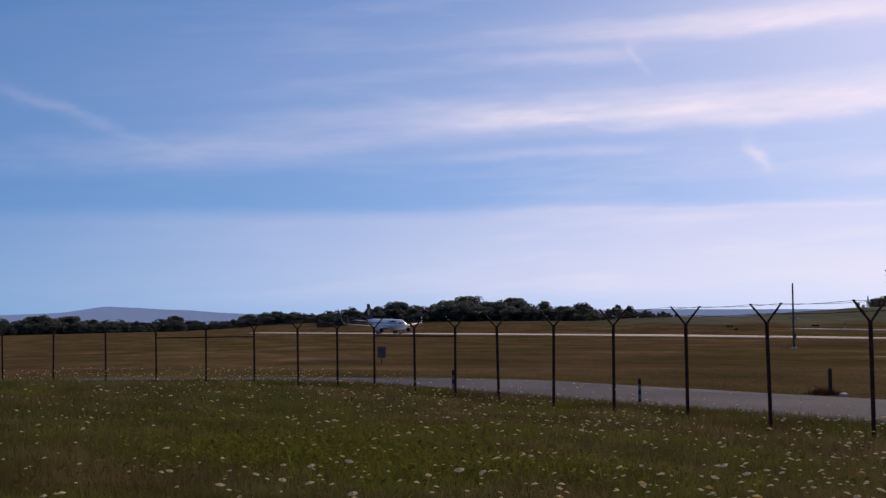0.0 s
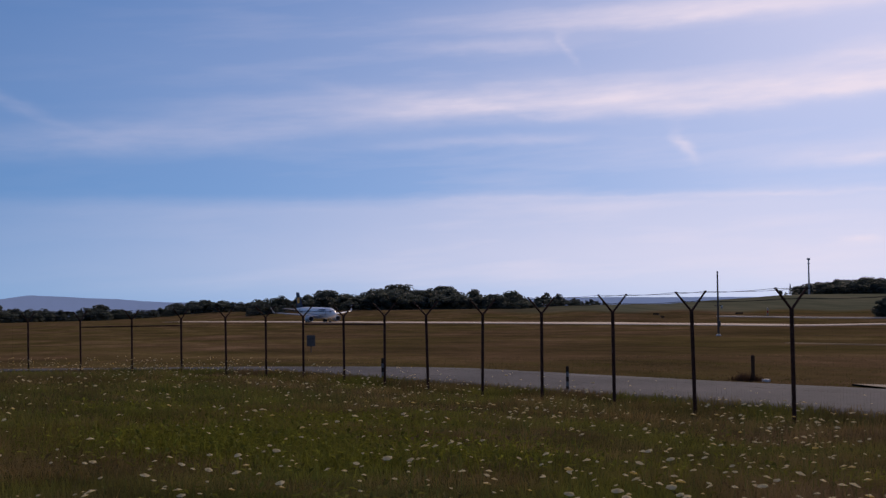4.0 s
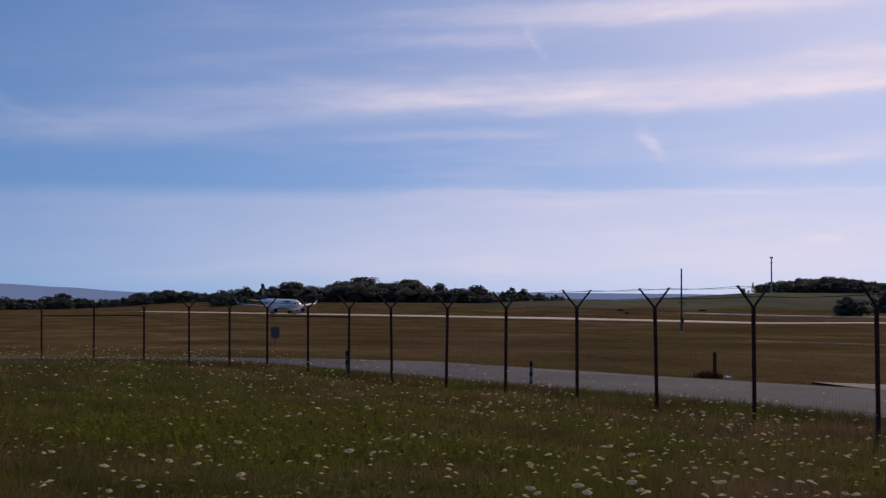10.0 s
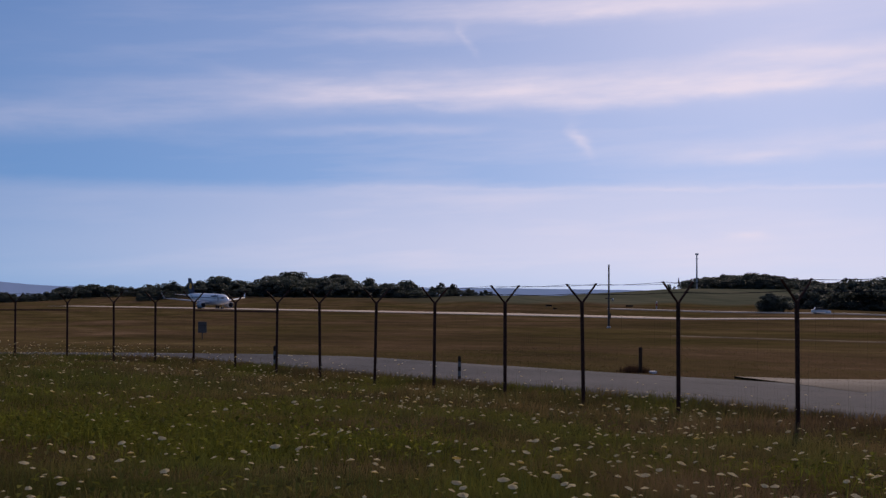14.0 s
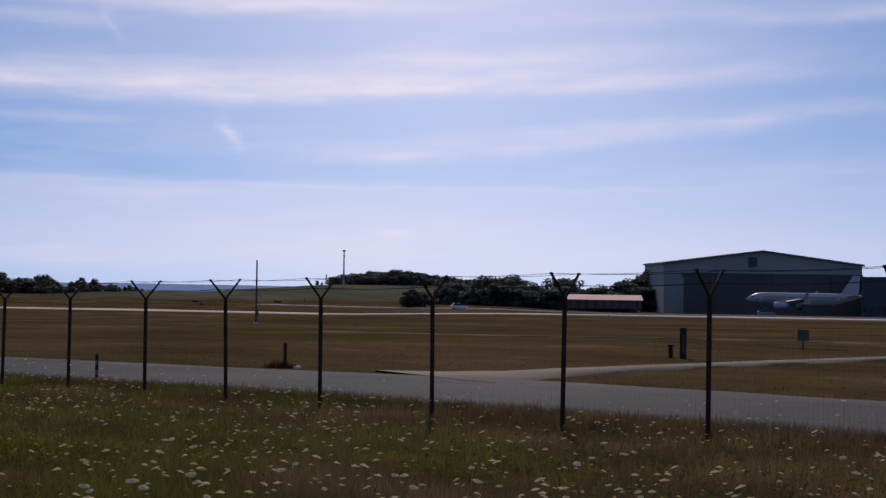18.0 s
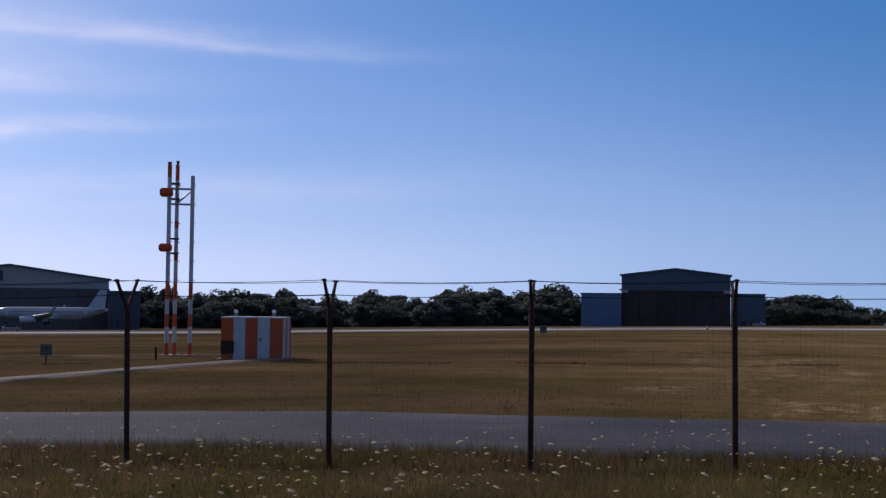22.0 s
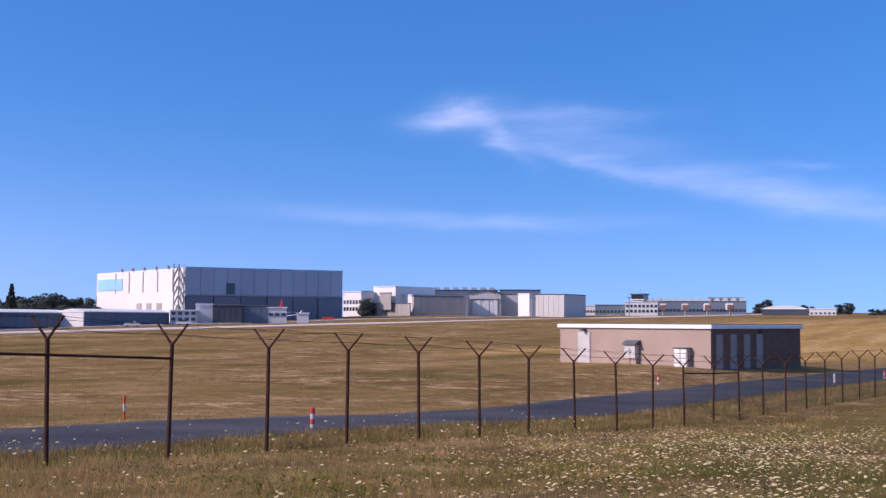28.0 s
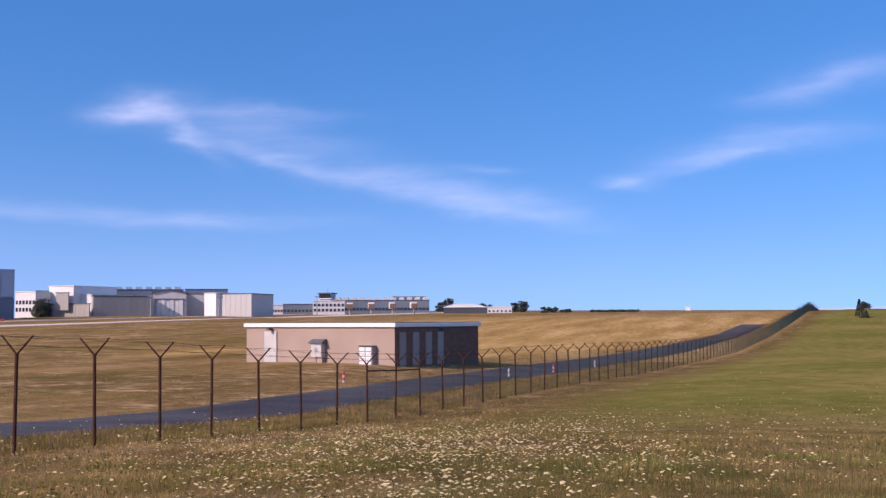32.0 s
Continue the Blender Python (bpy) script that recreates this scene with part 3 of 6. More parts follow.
# ---- fence ----
POSTS = (  # plan of the posts that stand on the bend and before the camera
    (-51.52, -4.37), (-50.02, -2.32), (-48.48, -0.27), (-46.83, 1.62), (-45.04, 3.38), (-43.11, 4.97),
    (-41.01, 6.25), (-38.77, 7.23), (-36.44, 7.98), (-34.06, 8.69), (-31.65, 9.24), (-29.23, 9.71),
    (-26.78, 10.29), (-24.35, 10.79), (-21.89, 11.32), (-19.46, 11.75), (-17.01, 12.18), (-14.53, 12.64),
    (-12.05, 13.06), (-9.64, 13.33), (-7.12, 13.67), (-4.59, 14.01), (-2.13, 14.26), (0.27, 14.43),
    (2.81, 14.53), (5.33, 14.61), (7.75, 14.68), (10.30, 14.60), (12.75, 14.59), (15.26, 14.46),
    (17.76, 14.33), (20.23, 14.22), (22.75, 14.01), (25.25, 13.82), (27.72, 13.72), (30.22, 13.52),
    (32.72, 13.28), (35.21, 13.09), (37.70, 12.92), (40.20, 12.72), (42.69, 12.53), (45.18, 12.32),
    (47.67, 12.10), (50.16, 11.87), (52.65, 11.65), (55.14, 11.43), (57.63, 11.18), (60.12, 10.94),
    (62.61, 10.70), (65.09, 10.47), (67.58, 10.23), (70.07, 10.00),
)
posts_xy = [(-51.5 - 1.5 * k, -4.4 - 2.05 * k) for k in range(12, 0, -1)] + list(POSTS)
while posts_xy[-1][0] < 340:
    px, py = posts_xy[-1]
    posts_xy.append((px + 2.489, py - 0.235))
fence = thing("fence", 0, 0, 0, 0, "dark green airport perimeter fence with Y arms and barbed wire", "fence")
P_HIGH, ARM_OUT, ARM_UP = 1.98, 0.37, 0.36
bm = rod_bm((0, 0, -0.35), (0, 0, P_HIGH), 0.036, n=8)
bmesh.ops.create_uvsphere(bm, u_segments=8, v_segments=4, radius=0.040, matrix=Matrix.Translation((0, 0, P_HIGH)))
pole_mesh = bpy.data.meshes.new("post")
bm.to_mesh(pole_mesh)
bm.free()
pole_mesh.materials.append(post_green)
arm_meshes = []
for s in (-1, 1):
    bm = rod_bm((0, 0, -0.01), (0, s * ARM_OUT, ARM_UP), 0.024, 0.02, 6)
    for k in (0.5, 0.98):
        rod_bm((-0.03, s * ARM_OUT * k, ARM_UP * k), (0.03, s * ARM_OUT * k, ARM_UP * k), 0.014, None, 5, bm)
    me = bpy.data.meshes.new("arm")
    bm.to_mesh(me)
    bm.free()
    me.materials.append(post_green)
    arm_meshes.append(me)
seats = []
rng = random.Random(4)
for i, (px, py) in enumerate(posts_xy):
    qx, qy = posts_xy[min(i + 1, len(posts_xy) - 1)]
    ox, oy = posts_xy[max(i - 1, 0)]
    heading = math.degrees(math.atan2(qy - oy, qx - ox))
    pole = place_mesh("post", pole_mesh, None, fence)
    m = pose(px, py, gz(px, py), rng.uniform(-0.9, 0.9), rng.uniform(-0.9, 0.9), heading)
    pole.matrix_world = m
    seats.append(m)
    for me in arm_meshes:
        arm = place_mesh("arm", me, None, pole)
        arm.location = (0, 0, P_HIGH)


def wire_net(m0, m1, fine):
    """The welded net between two posts: thin upright and level wires."""
    a, b = m0.translation, m1.translation
    verts, faces = [], []

    def wire(p, q, r):
        d = (q - p).normalized()
        u = d.orthogonal().normalized() * r
        w = d.cross(u).normalized() * r
        n = len(verts)
        for c in (p, q):
            verts.extend([c + u, c - 0.5 * u + 0.87 * w, c - 0.5 * u - 0.87 * w])
        faces.extend([(n, n + 1, n + 4, n + 3), (n + 1, n + 2, n + 5, n + 4), (n + 2, n, n + 3, n + 5)])

    count = 38 if fine else 24
    r = 0.0006 if fine else 0.0042
    up = Vector((0, 0, 1))
    for k in range(1, count):
        p = a.lerp(b, k / count)
        wire(p + up * 0.06, p + up * 1.9, r)
    for k in range(11):
        z = up * (0.06 + 1.84 * k / 10)
        wire(a + z, b + z, r * 1.25)
    return raw_mesh("net", verts, faces)


for i in range(len(seats) - 1):
    place_mesh("net", wire_net(seats[i], seats[i + 1], i < 50), wire_steel if i < 50 else net_green, fence)
for s in (-1, 1):
    for k in (0.5, 0.98):
        line = [m @ Vector((0, s * ARM_OUT * k, P_HIGH + ARM_UP * k)) for m in seats]
        verts, faces = [], []
        for p, q in zip(line[:-1], line[1:]):
            for f in range(4):
                c = p.lerp(q, f / 4) - Vector((0, 0, 0.03 * (1 - (f / 2 - 1) ** 2)))
                verts += [c + Vector((0, 0.004, 0)), c + Vector((0, -0.002, 0.0035)), c + Vector((0, -0.002, -0.0035))]
        for n in range(0, len(verts) - 5, 3):
            faces += [(n, n + 1, n + 4, n + 3), (n + 1, n + 2, n + 5, n + 4), (n + 2, n, n + 3, n + 5)]
        place_mesh("barbed_wire", raw_mesh("barbed_wire", verts, faces), wire_steel, fence)
FIRST = 12 + 23  # the post straight ahead is number 0
for k in (-20, -19, -15, -14, 4, 5, 15, 16, 31, 32):
    a, b = seats[FIRST + k], seats[FIRST + k + 1]
    part("brace_bar", rod_bm(a @ Vector((0, 0, 1.74)), b @ Vector((0, 0, 1.74)), 0.022, None, 6), post_green, fence)
    if k in (4, 15):
        part("stay_wire", rod_bm(a @ Vector((0, 0, 1.72)), b @ Vector((0, 0, 0.05)), 0.0015, None, 5), wire_steel, fence)
    if k in (5, 16):
        part("stay_wire", rod_bm(a @ Vector((0, 0, 0.05)), b @ Vector((0, 0, 1.72)), 0.0015, None, 5), wire_steel, fence)

# ---- the brick hut by the road ----
def hut():
    ox, oy = 81.0, 25.7
    length, depth, high = 14.2, 11.9, 2.95
    turn = math.degrees(math.atan2(-3.5, 11.4))  # local x runs along the shaded wall, local y along the lit one
    z0 = gz(ox, oy) - 0.1
    t = thing("equipment_hut", ox, oy, z0, turn, "flat-roofed beige rendered hut with brown brick end and metal doors", "hut")
    part("lit_wall", box_bm(0.3, length, high, 0.15, length / 2, 0), render_beige, t, "beige rendered wall")
    part("rear_wall", box_bm(0.3, length, high, depth - 0.15, length / 2, 0), render_beige, t)
    part("end_wall", box_bm(depth - 0.6, 0.3, high, depth / 2, length - 0.15, 0), brick_brown, t)
    part("core", box_bm(depth - 0.6, length - 0.7, high - 0.05, depth / 2, length / 2 + 0.1, 0), brick_brown, t, "inner structure")
    part("brick_wall", box_bm(depth - 0.3, 0.26, high, depth / 2 + 0.15, 0.13, 0), brick_brown, t, "brown brick wall")
    # brick courses, proud of the wall
    verts, faces = [], []
    rnd = random.Random(2)
    for row in range(24):
        z = 0.02 + row * 0.125
        n = 0
        x = -(row % 2) * 0.24
        while x < depth - 0.02:
            xa, xb = max(0.0, x + 0.012), min(depth, x + 0.47)
            if xb - xa > 0.05:
                y = -0.012 - rnd.uniform(0, 0.006)
                b = len(verts)
                verts += [(xa, y, z), (xb, y, z), (xb, y, z + 0.11), (xa, y, z + 0.11), (xa, 0.01, z), (xb, 0.01, z), (xb, 0.01, z + 0.11), (xa, 0.01, z + 0.11)]
                faces += [(b, b + 1, b + 2, b + 3), (b + 3, b + 2, b + 6, b + 7), (b, b + 4, b + 5, b + 1), (b, b + 3, b + 7, b + 4), (b + 1, b + 5, b + 6, b + 2)]
            x += 0.48
    tagged(place_mesh("brick_facing", raw_mesh("brick_facing", verts, faces), brick_brown, t), kind="stuff")
    roof = part("roof", box_bm(depth + 0.36, length + 0.36, 0.3, depth / 2, length / 2, high, 0.03), white_paint, t, "white roof edge with felt top")
    part("felt", box_bm(depth + 0.2, length + 0.2, 0.05, depth / 2, length / 2, high + 0.3), roof_dark, roof, "grey roofing felt")
    # lit wall: white door, wall box, vent panel, lamp
    d = part("door", box_bm(0.09, 1.2, 2.55, -0.045, length - 2.5, 0.06, 0.01), signal_white, t, "white steel door")
    part("handle", rod_bm((-0.13, length - 2.95, 1.15), (-0.09, length - 2.95, 1.15), 0.03), steel_grey, d)
    b = part("wall_box", box_bm(0.5, 1.0, 1.0, -0.25, 6.85, 0.72, 0.02), signal_white, t, "white wall box")
    hood = part("hood", prism_bm([(-0.62, 0.0), (0.0, 0.0), (0.0, 0.34), (-0.12, 0.34), (-0.62, 0.10)], 1.3), roof_dark, b, "dark sloping hood")
    hood.location = (0, 6.2, 1.72)
    part("seam", box_bm(0.02, 0.03, 0.9, -0.505, 6.85, 0.77), door_grey, b)
    part("conduit", rod_bm((-0.12, 7.1, 0.0), (-0.12, 7.1, 0.75), 0.05, None, 8), roof_dark, b)
    part("dial", rod_bm((-0.53, 6.85, 1.25), (-0.5, 6.85, 1.25), 0.16, None, 16), steel_grey, b)
    part("bracket", box_bm(0.4, 0.5, 0.72, -0.2, 6.6, 0.0), render_beige, b)
    v = part("vent", box_bm(0.5, 1.2, 1.5, -0.25, 2.25, 0.05, 0.02), door_grey, t, "grey vent housing with white louvres")
    for r in range(4):
        for c in range(2):
            part("louvre", box_bm(0.05, 0.47, 0.25, -0.525, 2.25 + (c - 0.5) * 0.56, 0.2 + r * 0.34, 0.01), white_paint, v)
    part("cap", box_bm(0.6, 1.3, 0.05, -0.29, 2.25, 1.56), roof_dark, v)
    part("door_frame", box_bm(0.05, 1.34, 2.66, -0.02, length - 2.5, 0.0), door_grey, d)
    part("plinth", box_bm(depth + 0.1, length + 0.1, 0.22, depth / 2, length / 2, -0.12), track_gravel, t)
    lamp = part("wall_lamp", box_bm(0.5, 0.25, 0.16, -0.3, length - 2.6, 2.72, 0.02), roof_dark, t, "dark wall lamp")
    # shaded wall: four grey steel doors
    for x in (0.95, 2.7, 4.45, 6.1):
        door = part("steel_door", box_bm(0.78, 0.1, 2.5, x, -0.06, 0.06, 0.01), door_grey, t, "grey steel door")
        part("handle", rod_bm((x + 0.28, -0.16, 1.1), (x + 0.28, -0.11, 1.1), 0.03), roof_dark, door)
    part("end_lamp", box_bm(0.3, 0.35, 0.15, 6.3, -0.17, 2.75, 0.02), roof_dark, t)
    return t


hut()


# ---- hangars and airport buildings ----
def facing(az_l, d_l, az_r, d_r, el_base=None):
    """Plan of a wall from its two ends as headings and distances: foot point, length, turn."""
    xa, ya = polar(az_l, d_l)
    xb, yb = polar(az_r, d_r)
    return xa, ya, math.hypot(xb - xa, yb - ya), math.degrees(math.atan2(yb - ya, xb - xa))


def ribs(t, name, length, z0, z1, count, mat_, y=-0.08, wide=0.35):
    """Cladding panels side by side, each a piece."""
    w = length / count
    me = None
    for k in range(count):
        if me is None:
            bm = box_bm(w - 0.12, 0.12, z1 - z0, 0, 0, 0)
            me = bpy.data.meshes.new(name)
            bm.to_mesh(me)
            bm.free()
            me.materials.append(mat_)
        ob = place_mesh(name, me, None, t)
        ob.location = ((k + 0.5) * w, y, z0)


def gable_hangar(az_l, az_r, d, base, eave, apex, depth, wall_m, door_m, door_span, door_top, label, skew=0.0):
    """A hangar with its low gable to the airfield: heights as angles of sight."""
    xa, ya, length, turn = facing(az_l, d + skew, az_r, d - skew)
    z = EYE_Z + d * math.tan(radians(base))
    he, ha = d * (math.tan(radians(eave)) - math.tan(radians(base))), d * (math.tan(radians(apex)) - math.tan(radians(base)))
    t = thing("hangar", xa, ya, z - 3, turn, label, "hangar")
    he, ha = he + 3, ha + 3
    part("shell", prism_bm([(0, 0), (length, 0), (length, he), (length / 2, ha), (0, he)], depth), wall_m, t)
    bm = bmesh.new()
    for s in (0, 1):
        xe = -0.6 if s == 0 else length + 0.6
        vs = [(xe, -0.6, he - 0.1), (length / 2, -0.6, ha + 0.05), (length / 2, -0.6, ha + 0.6), (xe, -0.6, he + 0.45)]
        f = [bm.verts.new(v) for v in vs]
        r = [bm.verts.new((x, depth + 0.6, z_)) for x, _, z_ in vs]
        bm.faces.new(f), bm.faces.new(r[::-1])
        for i in range(4):
            bm.faces.new((f[i], r[i], r[(i + 1) % 4], f[(i + 1) % 4]))
    bmesh.ops.recalc_face_normals(bm, faces=bm.faces[:])
    part("roof", bm, roof_dark, t, "dark sheet roof")
    da, db = door_span[0] * length, door_span[1] * length
    n = 6
    top = 3 + (he - 3) * door_top
    w = (db - da) / n
    for k in range(n):
        leaf = part("door_leaf", box_bm(w - 0.15, 0.25, top - 0.2, da + (k + 0.5) * w, -0.15 - 0.2 * (k % 2), 0.2), door_m, t, "sliding hangar door leaf")
    part("door_track", box_bm(db - da + 1.5, 0.6, 0.5, (da + db) / 2, -0.3, top), roof_dark, t)
    return t, length, he, ha


t1, L1, e1, a1 = gable_hangar(-37.8, -28.75, 372, -1.62, 0.60, 1.20, 55, cladding_grey, cladding_navy, (0.10, 0.99), 0.78, "large grey sheet-metal hangar with low gable and dark doors", -6)
part("gable_vent", box_bm(2.6, 0.3, 3.0, L1 * 0.45, -0.2, e1 - 0.6), cladding_dark, t1, "dark gable vent")
t2, L2, e2, a2 = gable_hangar(-4.05, 1.10, 420, -1.45, 1.12, 1.42, 40, cladding_slate, door_brown, (0.0, 1.0), 0.72, "blue-grey hangar with shallow gable and dark door")
for x in (1.2, L2 - 1.2):
    part("door_panel", box_bm(2.4, 0.4, 1.1, x, -0.75, e2 * 0.72), cladding_grey, t2, "pale grey panel over the door")


def block(name, az_l, az_r, d, base, top, depth, wall_m, label, category="building", windows=None, roof_m=None, skew=0.0, panels=0, ridge=0.0, end_m=None):
    """A plain flat-roofed building with a parapet, panels and windows."""
    xa, ya, length, turn = facing(az_l, d + skew, az_r, d - skew)
    z = EYE_Z + d * math.tan(radians(base)) - 3
    h = d * (math.tan(radians(top)) - math.tan(radians(base))) + 3
    t = thing(name, xa, ya, z, turn, label, category)
    part("wall", box_bm(length, depth, h, length / 2, depth / 2, 0), wall_m, t)
    if ridge:
        bm = bmesh.new()
        ends = []
        for x in (-0.4, length + 0.4):
            ends.append([bm.verts.new((x, y, z_)) for y, z_ in ((-0.5, h), (-0.5, h + 0.25), (depth * 0.3, h + ridge * 0.8), (depth / 2, h + ridge), (depth * 0.7, h + ridge * 0.8), (depth + 0.5, h + 0.25), (depth + 0.5, h))])
        bm.faces.new(ends[0]), bm.faces.new(ends[1][::-1])
        for i in range(7):
            bm.faces.new((ends[0][i], ends[1][i], ends[1][(i + 1) % 7], ends[0][(i + 1) % 7]))
        bmesh.ops.recalc_face_normals(bm, faces=bm.faces[:])
        part("roof", bm, roof_m or roof_dark, t)
    else:
        part("roof", box_bm(length + 0.5, depth + 0.5, 0.35, length / 2, depth / 2, h, 0.05), roof_m or (cladding_white if wall_m is cladding_white else roof_dark), t)
    # an end_m paler than the front puts the sunlit side into the wall colour
    if end_m:
        part("end_wall", box_bm(0.3, depth, h - 0.1, -0.16, depth / 2, 0), end_m, t, "sunlit end wall")
    if panels:
        ribs(t, "panel", length, 0.1, h - 0.3, panels, wall_m)
    if windows:
        rows, count, z0, wz, frac = windows
        w = length / count
        bm0 = box_bm(w * frac, 0.14, wz, 0, 0, 0)
        me = bpy.data.meshes.new("window")
        bm0.to_mesh(me)
        bm0.free()
        me.materials.append(glass_dark)
        for r in range(rows):
            for c in range(count):
                ob = place_mesh("window", me, None, t)
                ob.location = ((c + 0.5) * w, -0.1, 3 + z0 + r * (wz * 1.9))
    return t, length, h


block("annex", -28.75, -27.3, 366, -1.6, 0.05, 14, cladding_dark, "low dark annex beside a hangar", windows=(1, 5, 0.6, 1.6, 0.5))
block("annex", -6.0, -4.05, 416, -1.42, 0.22, 25, cladding_cobalt, "blue-grey side building of a hangar", panels=6)
block("annex", 1.12, 2.7, 424, -1.35, 0.25, 25, cladding_slate, "dark side building of a hangar", windows=(1, 4, 0.5, 2.0, 0.5))
block("hangar", 9.6, 13.55, 430, -1.35, 0.70, 40, cladding_sand, "plain grey sheet-metal hall", "hangar", panels=10)
block("hall", -20.1, -18.25, 468, -1.6, -0.62, 14, cladding_beige, "low grey-green hall half hidden by trees", "hall", roof_m=cladding_pale)
block("building", 8.65, 9.55, 425, -1.3, 0.52, 20, cladding_pale, "white block beside a grey hall", panels=3)
# low sheds
xa, ya, ls, turn = facing(-42.5, 300, -38.85, 300)
t = thing("shed", xa, ya, EYE_Z + 300 * math.tan(radians(-1.6)), turn, "long low shed with a pale orange sheet roof", "shed")
part("wall", box_bm(ls, 6, 2.1, ls / 2, 3, 0), brick_brown, t)
bm = bmesh.new()
quad = [[bm.verts.new((x, y, z_)) for x, y, z_ in ((-0.4, -0.5, 2.1), (ls + 0.4, -0.5, 2.1), (ls + 0.2, 7.5, 3.25), (0.2, 7.5, 3.25))], [bm.verts.new((x, y, z_)) for x, y, z_ in ((-0.4, -0.5, 2.22), (ls + 0.4, -0.5, 2.22), (ls + 0.2, 7.5, 3.37), (0.2, 7.5, 3.37))]]
bm.faces.new(quad[0][::-1]), bm.faces.new(quad[1])
for i in range(4):
    bm.faces.new((quad[0][i], quad[0][(i + 1) % 4], quad[1][(i + 1) % 4], quad[1][i]))
bmesh.ops.recalc_face_normals(bm, faces=bm.faces[:])
part("roof", bm, roof_coral, t, "pale orange sheet roof")
for k in range(9):
    part("bay_post", box_bm(0.18, 0.18, 2.1, (k + 0.5) * ls / 9, -0.2, 0), dark_wood, t)
block("building", 28.6, 29.6, 330, -0.62, -0.02, 10, cladding_white, "small white building with windows", windows=(2, 5, 0.3, 0.8, 0.6))
block("shed", 29.9, 34.2, 335, -0.62, 0.12, 6, cladding_white, "long low white shed with a white roof and grey bays", "shed", windows=(1, 13, 0.2, 2.0, 0.45), roof_m=cladding_white, ridge=0.9, skew=-4, end_m=cladding_white)
# shade and sun by colour: blue-grey front, white end
block("shed", 37.68, 41.75, 330, -0.4, 0.28, 9, cladding_blue, "low workshop, front coloured shaded blue-grey, with a white roof and sunlit end", "workshop", roof_m=cladding_white, panels=12, ridge=1.0, end_m=cladding_white, skew=-12)

# ---- large white hangar and the works beside it ----
def big_hangar():
    # the lit side wall runs away from the corner with the stair tower
    d_c, d_l, d_r = 430.0, 500.0, 452.0
    xc, yc = polar(47.05, d_c)
    xl, yl = polar(43.0, d_l)
    xr, yr_ = polar(54.55, d_r)
    z = EYE_Z + d_c * math.tan(radians(-0.1)) - 3
    high = d_c * (math.tan(radians(2.5)) - math.tan(radians(-0.1))) + 3
    t = thing("hangar", xc, yc, z, 0, "huge white aircraft hangar with blue-grey sliding doors", "hangar")
    fx, fy, sx, sy = xr - xc, yr_ - yc, xl - xc, yl - yc
    foot = [(0, 0), (fx, fy), (fx + sx, fy + sy), (sx, sy)]

    def wall_from(name, p, q, z0, z1, thick, out, mat_, label=""):
        (ax, ay), (bx, by) = p, q
        ln = math.hypot(bx - ax, by - ay)
        ob = part(name, box_bm(ln, thick, z1 - z0, ln / 2, out, z0), mat_, t, label)
        ob.matrix_local = pose(ax, ay, 0, 0, 0, math.degrees(math.atan2(by - ay, bx - ax)))
        return ob

    bm = bmesh.new()
    lo, hi = [bm.verts.new((x, y, 0)) for x, y in foot], [bm.verts.new((x, y, high)) for x, y in foot]
    bm.faces.new(hi), bm.faces.new(lo[::-1])
    for i in range(4):
        bm.faces.new((lo[i], lo[(i + 1) % 4], hi[(i + 1) % 4], hi[i]))
    bmesh.ops.recalc_face_normals(bm, faces=bm.faces[:])
    part("shell", bm, cladding_white, t, "white sheet cladding")
    side = wall_from("side_wall", foot[3], foot[0], 0.2, high - 0.2, 0.3, -0.2, cladding_white)
    ln = math.hypot(sx, sy)
    for k in range(5):
        part("cladding_joint", box_bm(0.5, 0.3, high * 0.36, ln * (0.24 + 0.16 * k), -0.45, high * 0.62), cladding_grey, side)
    for k in range(3):
        part("side_window", box_bm(ln * 0.05, 0.3, high * 0.24, ln * (0.52 + 0.11 * k), -0.45, high * 0.2), cladding_grey, side)
    part("glazing", box_bm(ln * 0.30, 0.3, high * 0.2, ln * 0.17, -0.45, high * 0.68), glass_blue, side, "pale blue glazed panel")
    fl = math.hypot(fx, fy)
    front = wall_from("front_wall", foot[0], foot[1], high * 0.56, high - 0.1, 0.4, -0.25, cladding_steel, "blue-grey front fascia")
    n = 12
    for k in range(n):
        part("panel", box_bm(fl / n - 0.5, 0.2, high * 0.40, (k + 0.5) * fl / n, -0.55, high * 0.575), cladding_steel, front)
    part("front_vent", box_bm(3.2, 0.4, 4.0, fl * 0.27, -0.75, high * 0.585), glass_dark, front)
    doors = wall_from("door_band", foot[0], foot[1], 0.2, high * 0.55, 0.3, -0.15, cladding_dark, "dark hangar door band")
    for k in range(6):
        part("door_leaf", box_bm(fl / 6 - 0.4, 0.3, high * 0.53, (k + 0.5) * fl / 6, -0.45 - 0.3 * (k % 2), 0.3), cladding_blue, doors, "blue-grey door leaf")
    part("roof_edge", box_bm(fl + 0.6, 0.8, 0.35, fl / 2, 0.2, high), cladding_steel, front)
    # zigzag stair tower at the corner
    stair = part("stair_tower", box_bm(0.3, 0.3, high + 1.5, -4.2, -2.6, 0), steel_grey, t, "zigzag steel stair tower")
    stair.matrix_local = pose(0, 0, 0, 0, 0, math.degrees(math.atan2(sy, sx)) + 180)
    for sx_ in (-4.2, -0.6):
        for yy in (-2.6, -0.5):
            part("stair_post", rod_bm((sx_, yy, 0), (sx_, yy, high + 1.4), 0.16, None, 6), steel_grey, stair)
    lv = 6
